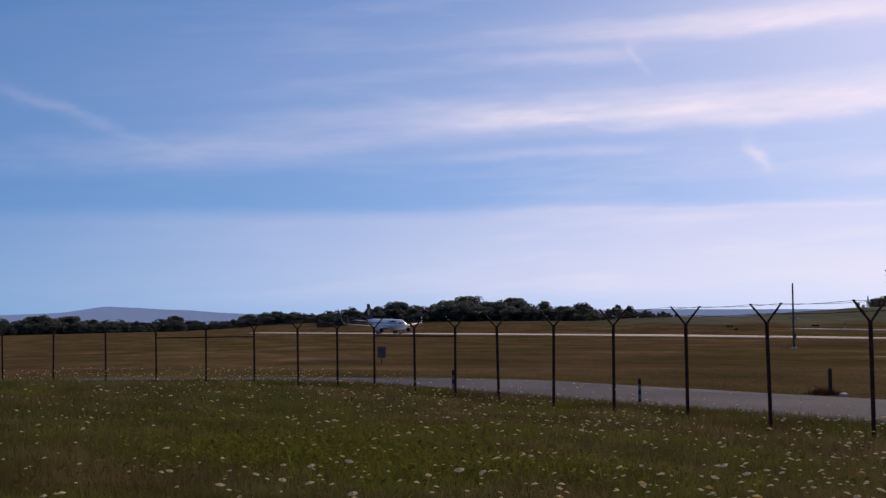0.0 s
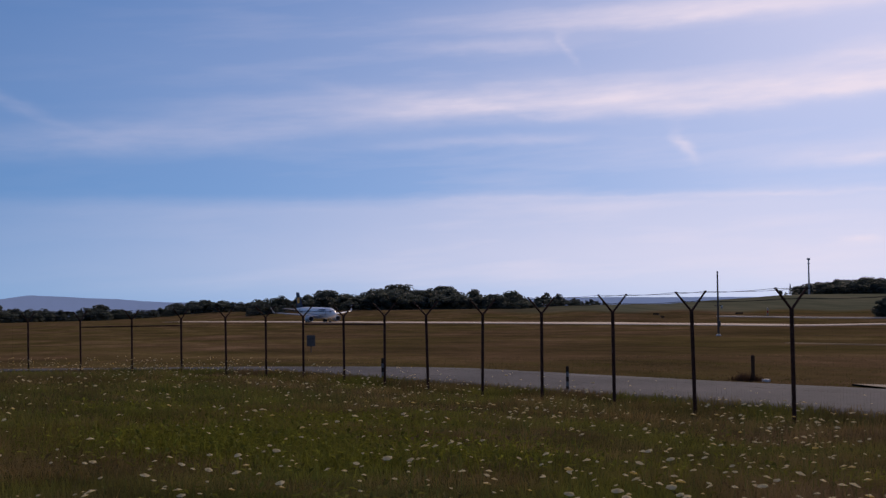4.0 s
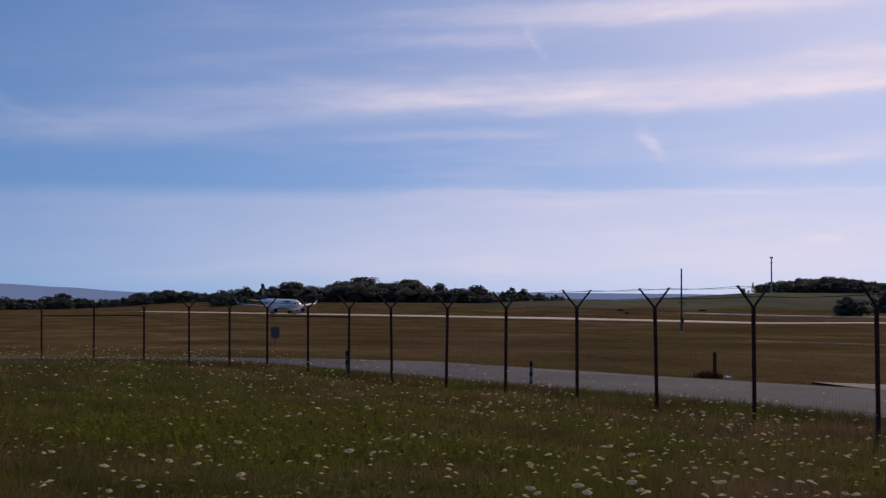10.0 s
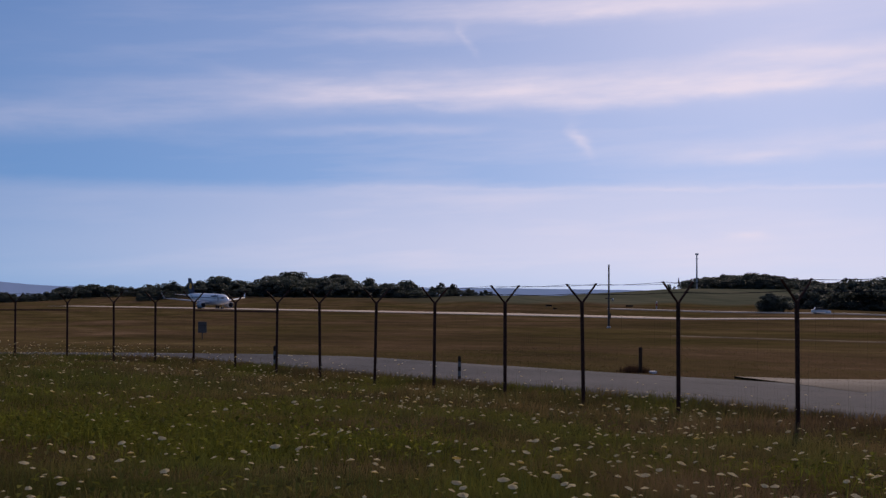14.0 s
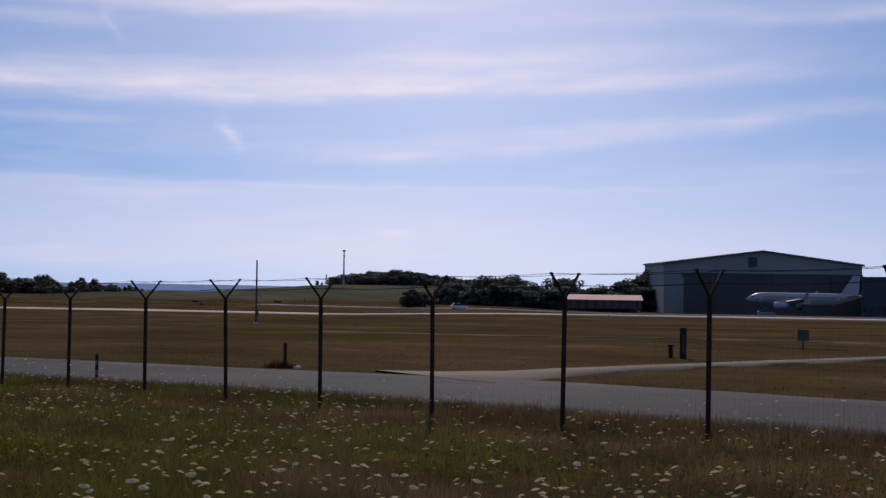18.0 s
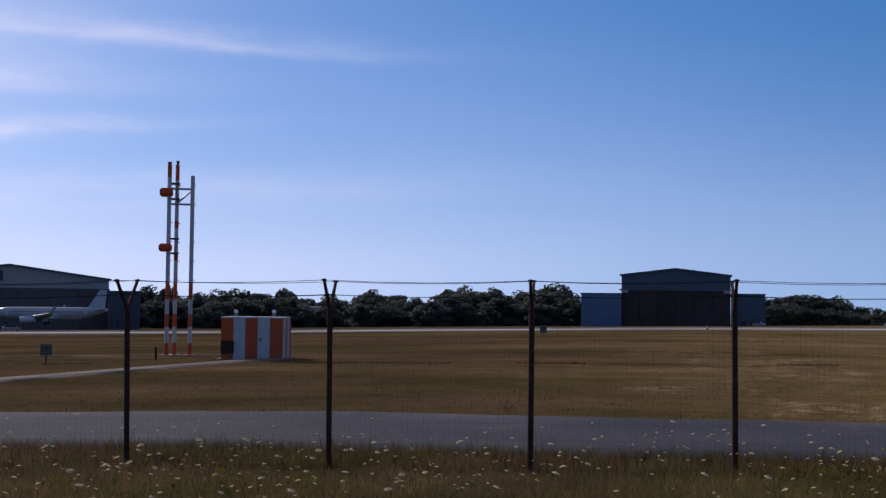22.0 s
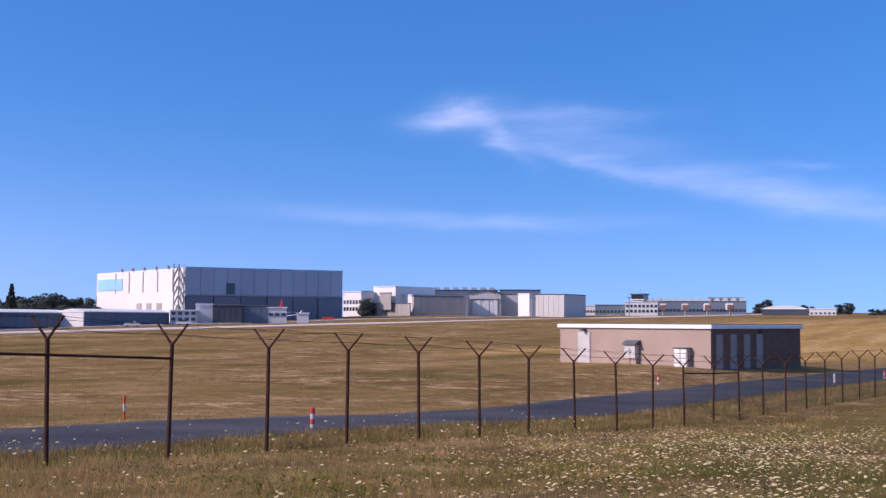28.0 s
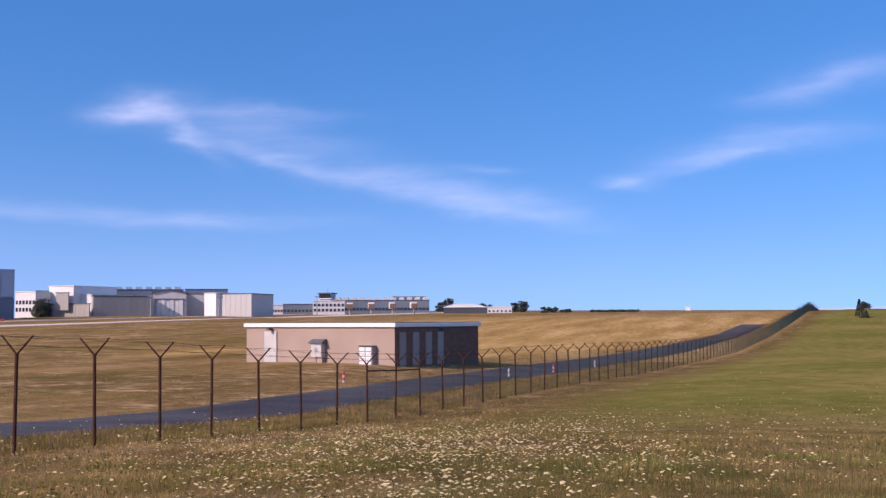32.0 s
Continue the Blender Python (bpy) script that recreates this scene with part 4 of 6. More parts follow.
    for k in range(lv):
        za, zb = 2 + k * (high - 2) / lv, 2 + (k + 1) * (high - 2) / lv
        part("flight", rod_bm((-4.1, -2.7, za), (-0.7, -2.7, zb), 0.3, None, 6), steel_grey, stair)
        part("flight", rod_bm((-0.7, -0.6, za), (-4.1, -0.6, zb), 0.3, None, 6), steel_grey, stair)
        part("landing", box_bm(1.1, 2.2, 0.15, -4.2 if k % 2 else -0.6, -1.55, zb), steel_grey, stair)
    for k in range(5):
        part("roof_vent", rod_bm((sx * (0.15 + 0.13 * k), sy * (0.15 + 0.13 * k) + 1.5, high), (sx * (0.15 + 0.13 * k), sy * (0.15 + 0.13 * k) + 1.5, high + 1.1), 0.6, 0.6, 8), cladding_grey, t)


big_hangar()
# as the workshop before: front coloured for shade, end for sun
block("workshop", 42.43, 46.3, 345, -0.3, 0.32, 9, cladding_blue, "long low workshop, front coloured shaded blue-grey, with a white roof", "workshop", roof_m=cladding_white, panels=14, ridge=1.0, end_m=cladding_white, skew=-12)
block("site_cabin", 46.35, 47.6, 356, -0.1, 0.42, 6, cladding_white, "white site cabins with dark windows", "cabin", windows=(2, 4, 0.35, 0.9, 0.62))
block("site_cabin", 47.55, 48.35, 362, -0.1, 0.72, 6, cladding_white, "tall white cabin block by the hangar", "cabin")
block("container_stack", 48.35, 49.75, 360, -0.05, 0.68, 6, cladding_dark, "dark blue-grey stacked containers on the apron", "container", panels=5)
block("container_stack", 49.75, 50.98, 362, -0.05, 0.66, 6, cladding_blue, "blue-grey stacked containers on the apron", "container", panels=4)
block("site_cabin", 50.98, 51.88, 362, -0.05, 0.58, 5, cladding_white, "white cabin with a dark window band", "cabin", windows=(1, 3, 1.6, 0.9, 0.7))
block("container", 52.38, 52.95, 360, -0.02, 0.31, 3, cladding_white, "white container standing on the apron", "container")
block("building", 54.62, 55.5, 550, 0.25, 1.38, 12, cladding_white, "white office block with window bands", skew=3, windows=(2, 6, 2.2, 1.7, 0.62))
block("hangar", 55.5, 56.75, 559, 0.25, 1.42, 30, cladding_pale, "low grey hall with roof lights", "hangar", panels=5)
block("hangar", 56.3, 58.0, 555, 0.2, 1.25, 30, cladding_white, "stepped white hall front", "hangar", skew=6.5, roof_m=cladding_white)
block("hangar", 56.1, 57.18, 553, 0.2, 1.65, 30, cladding_white, "tall white hall front with a grey gate", "hangar", skew=4.5, roof_m=cladding_white)
block("gate_wall", 56.4, 56.95, 549, 0.85, 1.34, 0.5, cladding_beige, "grey roller gate in a white front", "gate", skew=2.2)
block("gate_wall", 56.1, 57.9, 549, 0.2, 0.82, 0.5, cladding_beige, "grey slatted gates below a white front", "gate", panels=9, skew=6.4)
block("hangar", 58.07, 60.75, 548, 0.2, 1.19, 30, cladding_beige, "wide grey-beige hall wall", "hangar", panels=8, skew=-3)
lt, ll, lh = block("hangar", 57.25, 62.2, 585, 0.4, 1.50, 30, cladding_blue, "long hall with roof lights behind", "hangar")
for k in range(11):
    part("roof_light", prism_bm([(ll * (k + 0.1) / 11, lh + 0.3), (ll * (k + 0.8) / 11, lh + 0.3), (ll * (k + 0.7) / 11, lh + 1.5), (ll * (k + 0.1) / 11, lh + 1.5)], 8), cladding_steel, lt, "glazed roof light")
t4, L4, e4, a4 = gable_hangar(60.8, 62.35, 557, 0.2, 1.36, 1.50, 34, cladding_pale, cladding_white, (0.1, 0.9), 0.72, "grey gabled maintenance hall with a white door")
block("hangar", 62.25, 63.6, 566, 0.28, 1.30, 30, cladding_pale, "lower grey hall between two hangars", "hangar")
block("hangar", 62.3, 64.3, 585, 0.6, 1.52, 20, cladding_blue, "dark roofed hall behind the works", "hangar")
block("hangar", 63.2, 63.75, 545, 0.28, 1.33, 24, cladding_white, "sunlit white gable wall", "hangar", skew=3)
block("hangar", 63.7, 65.45, 541, 0.28, 1.30, 24, cladding_pale, "light grey sheet hall", "hangar", panels=7, skew=4)
block("terminal_block", 65.6, 66.95, 640, 0.35, 0.76, 20, cladding_white, "low white terminal block", "building", windows=(1, 10, 1.0, 1.2, 0.6))
block("terminal_block", 66.95, 69.1, 640, 0.35, 0.80, 20, cladding_blue, "low grey terminal block", "building", windows=(1, 12, 1.0, 1.2, 0.6))
block("terminal_block", 68.4, 69.95, 620, 0.38, 0.94, 20, cladding_white, "white terminal wing with dark windows", "building", windows=(2, 8, 0.8, 1.4, 0.6))
tt, tl, th = block("terminal", 69.4, 74.1, 700, 0.42, 0.98, 40, cladding_blue, "long airport terminal with a sawtooth roof", "terminal", windows=(1, 26, 1.0, 1.5, 0.8))
for k in range(12):
    w = tl / 12
    part("roof_light", prism_bm([(k * w + 0.5, th + 0.3), ((k + 1) * w - 0.5, th + 0.3), ((k + 0.75) * w, th + 2.0), ((k + 0.35) * w, th + 2.0)], 30), cladding_pale, tt, "sawtooth roof light")
part("upper_hall", box_bm(tl * 0.35, 22, 2.6, tl * 0.80, 20, th), cladding_blue, tt)
for k in range(4):
    a = 70.2 + k * 1.05
    bx, by = polar(a, 600)
    jt = thing("boarding_bridge", bx, by, gz(bx, by) - 0.5, 20, "brown and white passenger boarding bridge", "bridge", "boarding bridges at the terminal")
    part("tunnel", box_bm(14, 3, 3.2, 7, 0, 3.6, 0.1), cladding_white, jt)
    part("cab", box_bm(2.4, 3.0, 2.4, -1.2, 0, 3.6, 0.1), brick_brown, jt)
    part("leg", rod_bm((2, 0, 0), (2, 0, 3.6), 0.5), steel_grey, jt)
# control tower
cx, cy = polar(69.1, 660)
cz = EYE_Z + 660 * math.tan(radians(1.08))
ct = thing("control_tower", cx, cy, cz - 12, 0, "small airport control tower with a dark glazed cab", "tower")
part("shaft", box_bm(6.0, 6.0, 12.0, 0, 0, 0), cladding_white, ct)
part("gallery", box_bm(7.6, 7.6, 0.5, 0, 0, 11.6), cladding_white, ct)
cab = part("cab", prism_bm([(-3.4, 0), (3.4, 0), (4.4, 2.6), (-4.4, 2.6)], 7.0), glass_dark, ct, "dark glazed cab")
cab.location = (0, -3.5, 12.1)
part("cab_roof", box_bm(9.4, 8.4, 0.5, 0, 0, 14.7), roof_dark, ct)
part("aerial", rod_bm((0.5, 0, 15.2), (0.5, 0, 18.0), 0.12, 0.08, 6), steel_grey, ct)
block("arched_hall", 74.8, 76.9, 640, 0.38, 0.62, 20, cladding_dark, "dark hall with a curved white roof", "hall", roof_m=white_paint)
hx, hy = polar(75.85, 640)
ah = thing("arched_roof", hx, hy, EYE_Z + 640 * math.tan(radians(0.6)), -75.85, "curved white hall roof", "roof")
part("vault", prism_bm([(-11.5, 0)] + [(-11.5 * math.cos(a), 2.2 * math.sin(a)) for a in np.linspace(0.1, math.pi - 0.1, 14)] + [(11.5, 0)], 20), cladding_white, ah)
block("building", 76.95, 78.15, 640, 0.36, 0.63, 14, cladding_white, "low white airport building", windows=(1, 6, 0.4, 0.9, 0.5))
block("building", 86.52, 86.74, 900, 0.38, 0.58, 5, cladding_white, "small white hut on the skyline", "hut")


def lamp_mast(az_, d, base, top):
    x, y = polar(az_, d)
    z0, z1 = EYE_Z + d * math.tan(radians(base)) - 1, EYE_Z + d * math.tan(radians(top))
    t = thing("apron_lamp", x, y, z0, -az_, "tall grey apron floodlight mast", "lamp", "apron floodlights")
    part("pole", rod_bm((0, 0, 0), (0, 0, z1 - z0), 0.28, 0.14, 8), steel_grey, t)
    part("head", box_bm(2.2, 0.8, 0.5, 0, 0, z1 - z0, 0.05), steel_grey, t)


for a in (60.7, 63.9, 65.9, 68.6, 72.4):
    lamp_mast(a, 460 if a < 65.5 else 600, 0.35, 1.15)

# ---- masts, shelters, signs and stakes on the airfield ----
x, y = polar(-57.6, 143.2)
t = thing("measuring_mast", x, y, gz(x, y), 57.6, "slim grey measuring mast with a small box", "mast")
part("pole", rod_bm((0, 0, 0), (0, 0, 7.7), 0.13, 0.085, 8), mast_dark, t)
part("box", box_bm(0.35, 0.3, 0.7, 0.1, 0, 1.1, 0.02), mast_dark, t)
part("cross_arm", rod_bm((-0.45, 0, 3.6), (0.45, 0, 3.6), 0.05, None, 6), mast_dark, t)
part("foot_block", box_bm(0.55, 0.55, 0.28, 0, 0, -0.1, 0.03), signal_white, t)
x, y = polar(-53.4, 620)
t = thing("radio_mast", x, y, EYE_Z + 620 * math.tan(radians(-0.9)), 53.4, "slender radio mast rising behind the wooded hill", "mast")
hm = 620 * (math.tan(radians(1.0)) + math.tan(radians(0.9)))
part("pole", rod_bm((0, 0, 0), (0, 0, hm), 0.5, 0.3, 8), steel_grey, t)
part("head", rod_bm((0, 0, hm), (0, 0, hm + 0.8), 0.9, 0.9, 10), steel_grey, t)
part("platform", rod_bm((0, 0, hm - 2.2), (0, 0, hm - 1.9), 0.8, 0.8, 10), steel_grey, t)


def glide_mast():
    d = 66.0
    x, y = polar(-25.65, d)
    t = thing("antenna_mast", x, y, gz(x, y), 25.65, "red and white banded three-pole landing aid antenna mast", "antenna mast")
    m = d / 2060
    cols = ((-13 * m, 0.0, 10.68, 0.115), (0 * m, 0.5, 10.56, 0.11), (26 * m, 0.0, 9.95, 0.115))
    for px, py, top, r in cols:
        bands = 7
        cuts = [0, 0.7, 1.6, 2.3, 3.1, 4.0, top - 0.85, top]
        pole = None
        for k in range(bands):
            red = k in (0, 2, 4) or (k == 6 and px < 0.4)
            ob = part("band" if pole else "pole", rod_bm((px, py, cuts[k] - (0.3 if k == 0 else 0)), (px, py, cuts[k + 1]), r, r * 0.97, 12), signal_orange if red else signal_white, pole or t)
            pole = pole or ob
        for k in range(9):
            part("step", box_bm(0.28, 0.06, 0.04, px + 0.06, py, 1.0 + k * 1.05), steel_grey, pole)
    for z, w in ((9.2, 1.5), (8.35, 1.5)):
        part("cross_beam", rod_bm((-13 * m, 0, z), (26 * m, 0, z), 0.06, None, 6), steel_grey, t)
    part("diagonal", rod_bm((0, 0.1, 8.4), (26 * m, 0, 9.15), 0.05, None, 6), steel_grey, t)
    for z in (9.45, 8.6, 6.4, 5.6):
        part("collar", box_bm(0.55, 0.6, 0.09, -4 * m, 0.25, z), roof_dark, t)
    for z, mt in ((8.8, signal_orange), (5.75, signal_orange)):
        a = part("antenna_box", box_bm(0.72, 1.5, 0.40, -18 * m, 0.2, z, 0.1), mt, t, "rounded orange antenna box")
    for z in (5.25, 7.05):
        part("paint_ring", rod_bm((0, 0.5, z), (0, 0.5, z + 0.4), 0.116, None, 12), signal_orange, t)
    for px, py in ((-13 * m, 0), (0, 0.5), (26 * m, 0)):
        part("foot_plate", box_bm(0.5, 0.5, 0.12, px, py, -0.05), steel_grey, t)
    # dark stub in place of a perched bird, not a lamp
    b = thing("bird_stub", x, y, gz(x, y) + 10.56, 25.65, "small dark stub on a mast top in place of a bird", "light")
    part("perched_stub", rod_bm((0.35 * m, 0.5, 0), (0.35 * m, 0.5, 0.25), 0.07, 0.09, 8), roof_dark, b)


glide_mast()


def shelter():
    x, y = polar(-22.0, 57.4)
    t = thing("equipment_shelter", x, y, gz(x, y) - 0.05, 22.0 - 14, "orange and white striped landing aid equipment shelter", "shelter")
    w, dep, h = 3.0, 1.7, 2.05
    part("body", box_bm(w - 0.1, dep - 0.1, h - 0.05, 0, dep / 2, 0), signal_white, t)
    n = 5
    for k in range(n):
        part("stripe", box_bm(w / n - 0.01, 0.1, h, -w / 2 + (k + 0.5) * w / n, 0.0, 0), signal_white if k % 2 else signal_orange, t, "painted panel")
    for k in range(4):
        part("side_stripe", box_bm(0.1, dep / 4 - 0.01, h, w / 2, (k + 0.5) * dep / 4 + 0.06, 0), signal_orange if k % 2 else signal_white, t)
    part("roof", box_bm(w + 0.06, dep + 0.06, 0.06, 0, dep / 2, h), signal_white, t)
    part("fan_grille", box_bm(0.62, 0.08, 0.6, -1.18, -0.07, 0.35), dark_wood, t, "dark fan grille")
    part("door_handle", box_bm(0.06, 0.1, 0.18, 0.45, -0.09, 0.95), roof_dark, t)
    for k in (-0.9, 1.0):
        lamp = part("obstruction_lamp", rod_bm((k, 0.4, h + 0.08), (k, 0.4, h + 0.24), 0.07, None, 10), steel_grey, t)
        bm = bmesh.new()
        bmesh.ops.create_uvsphere(bm, u_segments=10, v_segments=6, radius=0.1, matrix=Matrix.Translation((k, 0.4, h + 0.31)))
        part("globe", bm, white_paint, lamp, "pale glass globe")
    part("plinth", box_bm(w + 0.5, dep + 0.6, 0.2, 0, dep / 2, -0.12), track_gravel, t)


shelter()


def stake(x, y, h, r, mats, label, name="marker_post", group="marker posts by the road"):
    t = thing(name, x, y, gz(x, y), 0, label, "post", group)
    n = len(mats)
    pole = None
    for k, m_ in enumerate(mats):
        ob = part("band" if pole else "post", rod_bm((0, 0, h * k / n - (0.2 if k == 0 else 0)), (0, 0, h * (k + 1) / n), r, None, 8), m_, pole or t)
        pole = pole or ob
    part("cap", rod_bm((0, 0, h), (0, 0, h + 0.03), r * 1.05, r * 0.5, 8), mats[-1], pole)


marker_pale = material("marker_pale", around((0.20, 0.19, 0.18), 0.15), 0.8, 3, 8, spec=0.1)
RW = (signal_white, signal_red, signal_white, signal_red)
stake(24.9, 18.6, 0.55, 0.06, RW, "short red and white road marker post")
stake(25.1, 25.6, 0.68, 0.038, (signal_orange, signal_white, signal_orange), "slim faded red and white marker post")
stake(-27.6, 12.95, 0.62, 0.042, (dark_wood, marker_pale, dark_wood, marker_pale, dark_wood), "short dark banded road marker post")
stake(-34.8, 10.1, 0.66, 0.045, (dark_wood, marker_pale, dark_wood, marker_pale, dark_wood), "short dark banded road marker post")
stake(-29.5, 19.8, 0.74, 0.055, (rusty_wood, rusty_wood), "weathered dark wooden stake in grass")
for k, (x, y) in enumerate(((76.0, 16.2), (86.3, 15.0), (97, 13.4), (64, 23.4))):
    stake(x, y, 0.6, 0.07, RW if k % 2 else (signal_white, signal_white), "short white and red marker post")
t = thing("marker_stone", -29.0, 19.9, gz(-29.0, 19.9), 15, "pale flat marker stone in grass", "stone")
part("slab", box_bm(0.22, 0.18, 0.11, 0, 0, -0.03, 0.03), signal_white, t)
t = thing("junction_post", -26.75, 35.6, gz(-26.75, 35.6), 36, "tall dark wooden junction post with a pale plate", "post")
part("post", box_bm(0.24, 0.2, 1.3, 0, 0, -0.15, 0.02), dark_wood, t)
part("plate", box_bm(0.08, 0.03, 0.7, 0.02, -0.12, 0.2), mast_dark, t)
t = thing("junction_post", -27.4, 35.7, gz(-27.4, 35.7), 36, "short dark post with a flat cap", "post")
part("post", box_bm(0.16, 0.16, 0.55, 0, 0, -0.1, 0.02), dark_wood, t)
part("cap", box_bm(0.26, 0.24, 0.05, 0, 0, 0.45), dark_wood, t)
for x, y, h in ((-26.4, 53.0, 0.62), (22.4, 104.1, 0.9), (31.5, 117.4, 0.95), (-22.3, 53.6, 0.65)):
    stake(x, y, h, 0.06, (dark_wood,), "thin dark marker stake on the grass", "marker_stake", "thin stakes on the airfield")


def sign(x, y, az_, w, h, top, label):
    """The grey back of a board on a post."""
    t = thing("airfield_sign", x, y, gz(x, y), -az_, label, "sign", "boards on the airfield")
    part("post", rod_bm((0, 0.05, -0.2), (0, 0.05, top - h * 0.5), 0.035, None, 8), mast_dark, t)
    b = part("board", box_bm(w, 0.06, h, 0, 0, top - h, 0.012), board_grey, t, "plain grey board")
    part("rail", box_bm(w * 0.9, 0.05, 0.05, 0, -0.05, top - h * 0.35), mast_dark, b)


sign(18.3, 63.5, 16.1, 0.82, 0.6, 0.98, "plain grey board on a short post")
sign(-28.7, 47.0, -31.4, 0.5, 0.5, 0.95, "grey round-cornered board on a post")
sign(-88.8, 20.0, -77.3, 0.65, 0.85, 1.35, "grey board on a post in dry grass")
sign(-16.8, 122.1, -7.8, 0.7, 0.8, 1.1, "small grey board by the runway")
for x, y in ((20.2, 120.8), (20.0, 103.4)):
    t = thing("wind_sensor", x, y, gz(x, y), 0, "red and white banded sensor post by the runway", "sensor", "sensors by the runway")
    p_ = part("post", rod_bm((0, 0, -0.1), (0, 0, 1.45), 0.13, None, 8), signal_white, t)
    part("band", rod_bm((0, 0, 0.5), (0, 0, 0.95), 0.14, None, 8), signal_red, p_)
    part("head", box_bm(0.7, 0.5, 0.4, 0, 0, 1.2, 0.05), steel_grey, t)
    part("foot", box_bm(0.8, 0.8, 0.15, 0.2, 0, -0.05), mast_dark, t)
x, y = polar(-55.3, 340)
stake(x, y, 2.1, 0.18, (signal_white, signal_red, signal_white), "red and white marker post by the taxiway", "taxiway_marker", "markers by the taxiway")
for a, d in ((-57.4, 408),):
    x, y = polar(a, d)
    t = thing("white_dome", x, y, gz(x, y), 0, "small white equipment dome in a green field", "dome", "equipment domes")
    bm = bmesh.new()
    bmesh.ops.create_uvsphere(bm, u_segments=14, v_segments=8, radius=0.42, matrix=Matrix.Translation((0, 0, 0.65)))
    part("shell", bm, signal_white, t)
    part("stand", rod_bm((0, 0, -0.1), (0, 0, 0.5), 0.2, 0.16, 10), steel_grey, t)
for a, d, w in ((-60.5, 364, 1.9), (-60.2, 336, 1.1), (-56.6, 354, 2.2)):
    x, y = polar(a, d)
    t = thing("taxiway_sign", x, y, gz(x, y), -a, "low dark back of a taxiway sign", "sign", "taxiway signs")
    part("panel", box_bm(w, 0.2, 0.45, 0, 0, 0.15, 0.02), dark_wood, t)
    for k in (-0.35, 0.35):
        part("leg", rod_bm((w * k, 0.1, -0.1), (w * k, 0.1, 0.2), 0.04, None, 6), steel_grey, t)
for a, d, w in ((88.44, 330, 1.4), (88.96, 380, 2.6)):
    x, y = polar(a, d)
    t = thing("approach_light", x, y, gz(x, y), -a, "small white light frame on the far field", "light", "approach lights on the field")
    part("bar", box_bm(w, 0.15, 0.18, 0, 0, 0.75, 0.02), white_paint, t)
    for k in (-0.4, 0.4):
        part("leg", rod_bm((w * k, 0, -0.2), (w * k, 0, 0.76), 0.06, None, 6), white_paint, t)
for k in range(9):
    x = -120 + k * 60
    y = float(runway_y(x)) - 18
    t = thing("runway_light", x, y, gz(x, y), 0, "small pale runway edge light", "light", "runway edge lights")
    part("stem", rod_bm((0, 0, -0.1), (0, 0, 0.3), 0.09, 0.12, 8), steel_grey, t)
    part("lens", rod_bm((0, 0, 0.3), (0, 0, 0.48), 0.14, 0.06, 8), white_paint, t)


def car(x, y, turn, paint, label):
    t = thing("car", x, y, gz(x, y) + 0.02, turn, label, "car", "parked cars by the hangars")
    part("body", prism_bm([(-2.1, 0.3), (2.1, 0.3), (2.15, 0.75), (1.2, 0.95), (-2.1, 0.95)], 1.75), paint, t)
    part("cabin", prism_bm([(-1.7, 0.95), (1.0, 0.95), (0.3, 1.5), (-1.3, 1.5)], 1.6), glass_dark, t)
    for wx in (-1.35, 1.35):
        for wy in (0.05, 1.6):
            part("wheel", rod_bm((wx, wy, 0.32), (wx, wy + 0.2, 0.32), 0.32, None, 12), roof_dark, t)


# the red car stands in for low reddish containers
for a, d, m_, l in ((-47.7, 285, white_paint, "white estate car parked beyond the runway"), (-33.0, 300, steel_grey, "grey car parked before the hangar"), (31.6, 300, signal_orange, "orange service car on the apron"), (47.0, 330, white_paint, "white van-like car at the cabins"), (53.9, 420, signal_red, "red car standing in for low reddish containers on the apron"), (44.6, 315, white_paint, "white car parked on the apron"), (8.3, 360, white_paint, "white car beside the hall"), (2.4, 390, steel_grey, "silver car by the hangar")):
    x, y = polar(a, d)
    car(x, y, -a + (8 if a < 0 else -6), m_, l)

# ---- aircraft ----
jet_white = material("aircraft_white", around((0.74, 0.75, 0.77), 0.04), 0.25, 0.3, 12, spec=0.6)
jet_grey = material("aircraft_grey", around((0.42, 0.44, 0.48), 0.06), 0.3, 0.3, 12)
jet_silver = material("aircraft_silver", around((0.34, 0.33, 0.34), 0.06), 0.22, 0.3, 12, spec=0.6)
jet_navy = material("fin_navy", around((0.012, 0.018, 0.06), 0.1), 0.3, 0.3, 12)
jet_red = material("fin_red", around((0.22, 0.025, 0.03), 0.1), 0.4, 0.5, 12)
jet_yellow = material("fin_yellow", around((0.75, 0.33, 0.015), 0.05), 0.35, 0.5, 12)
tyre_black = material("tyre_black", around((0.02, 0.02, 0.022), 0.1), 0.8, 3, 10)


def loft(rings_, n=24):
    """A skin through round sections: x, y and z of the middle, half-width, half-height."""
    verts, faces = [], []
    for x, y, z, a, b in rings_:
        verts += [(x, y + a * math.cos(2 * math.pi * k / n), z + b * math.sin(2 * math.pi * k / n)) for k in range(n)]
    for i in range(len(rings_) - 1):
        for k in range(n):
            a, b = i * n + k, i * n + (k + 1) % n
            faces.append((a, b, b + n, a + n))
    faces.append(tuple(range(n))[::-1])
    faces.append(tuple(range((len(rings_) - 1) * n, len(rings_) * n)))
    bm = bmesh.new()
    vs = [bm.verts.new(v) for v in verts]
    for f in faces:
        bm.faces.new([vs[i] for i in f])
    bmesh.ops.recalc_face_normals(bm, faces=bm.faces[:])
    for f in bm.faces:
        f.smooth = len(f.verts) == 4
    return bm


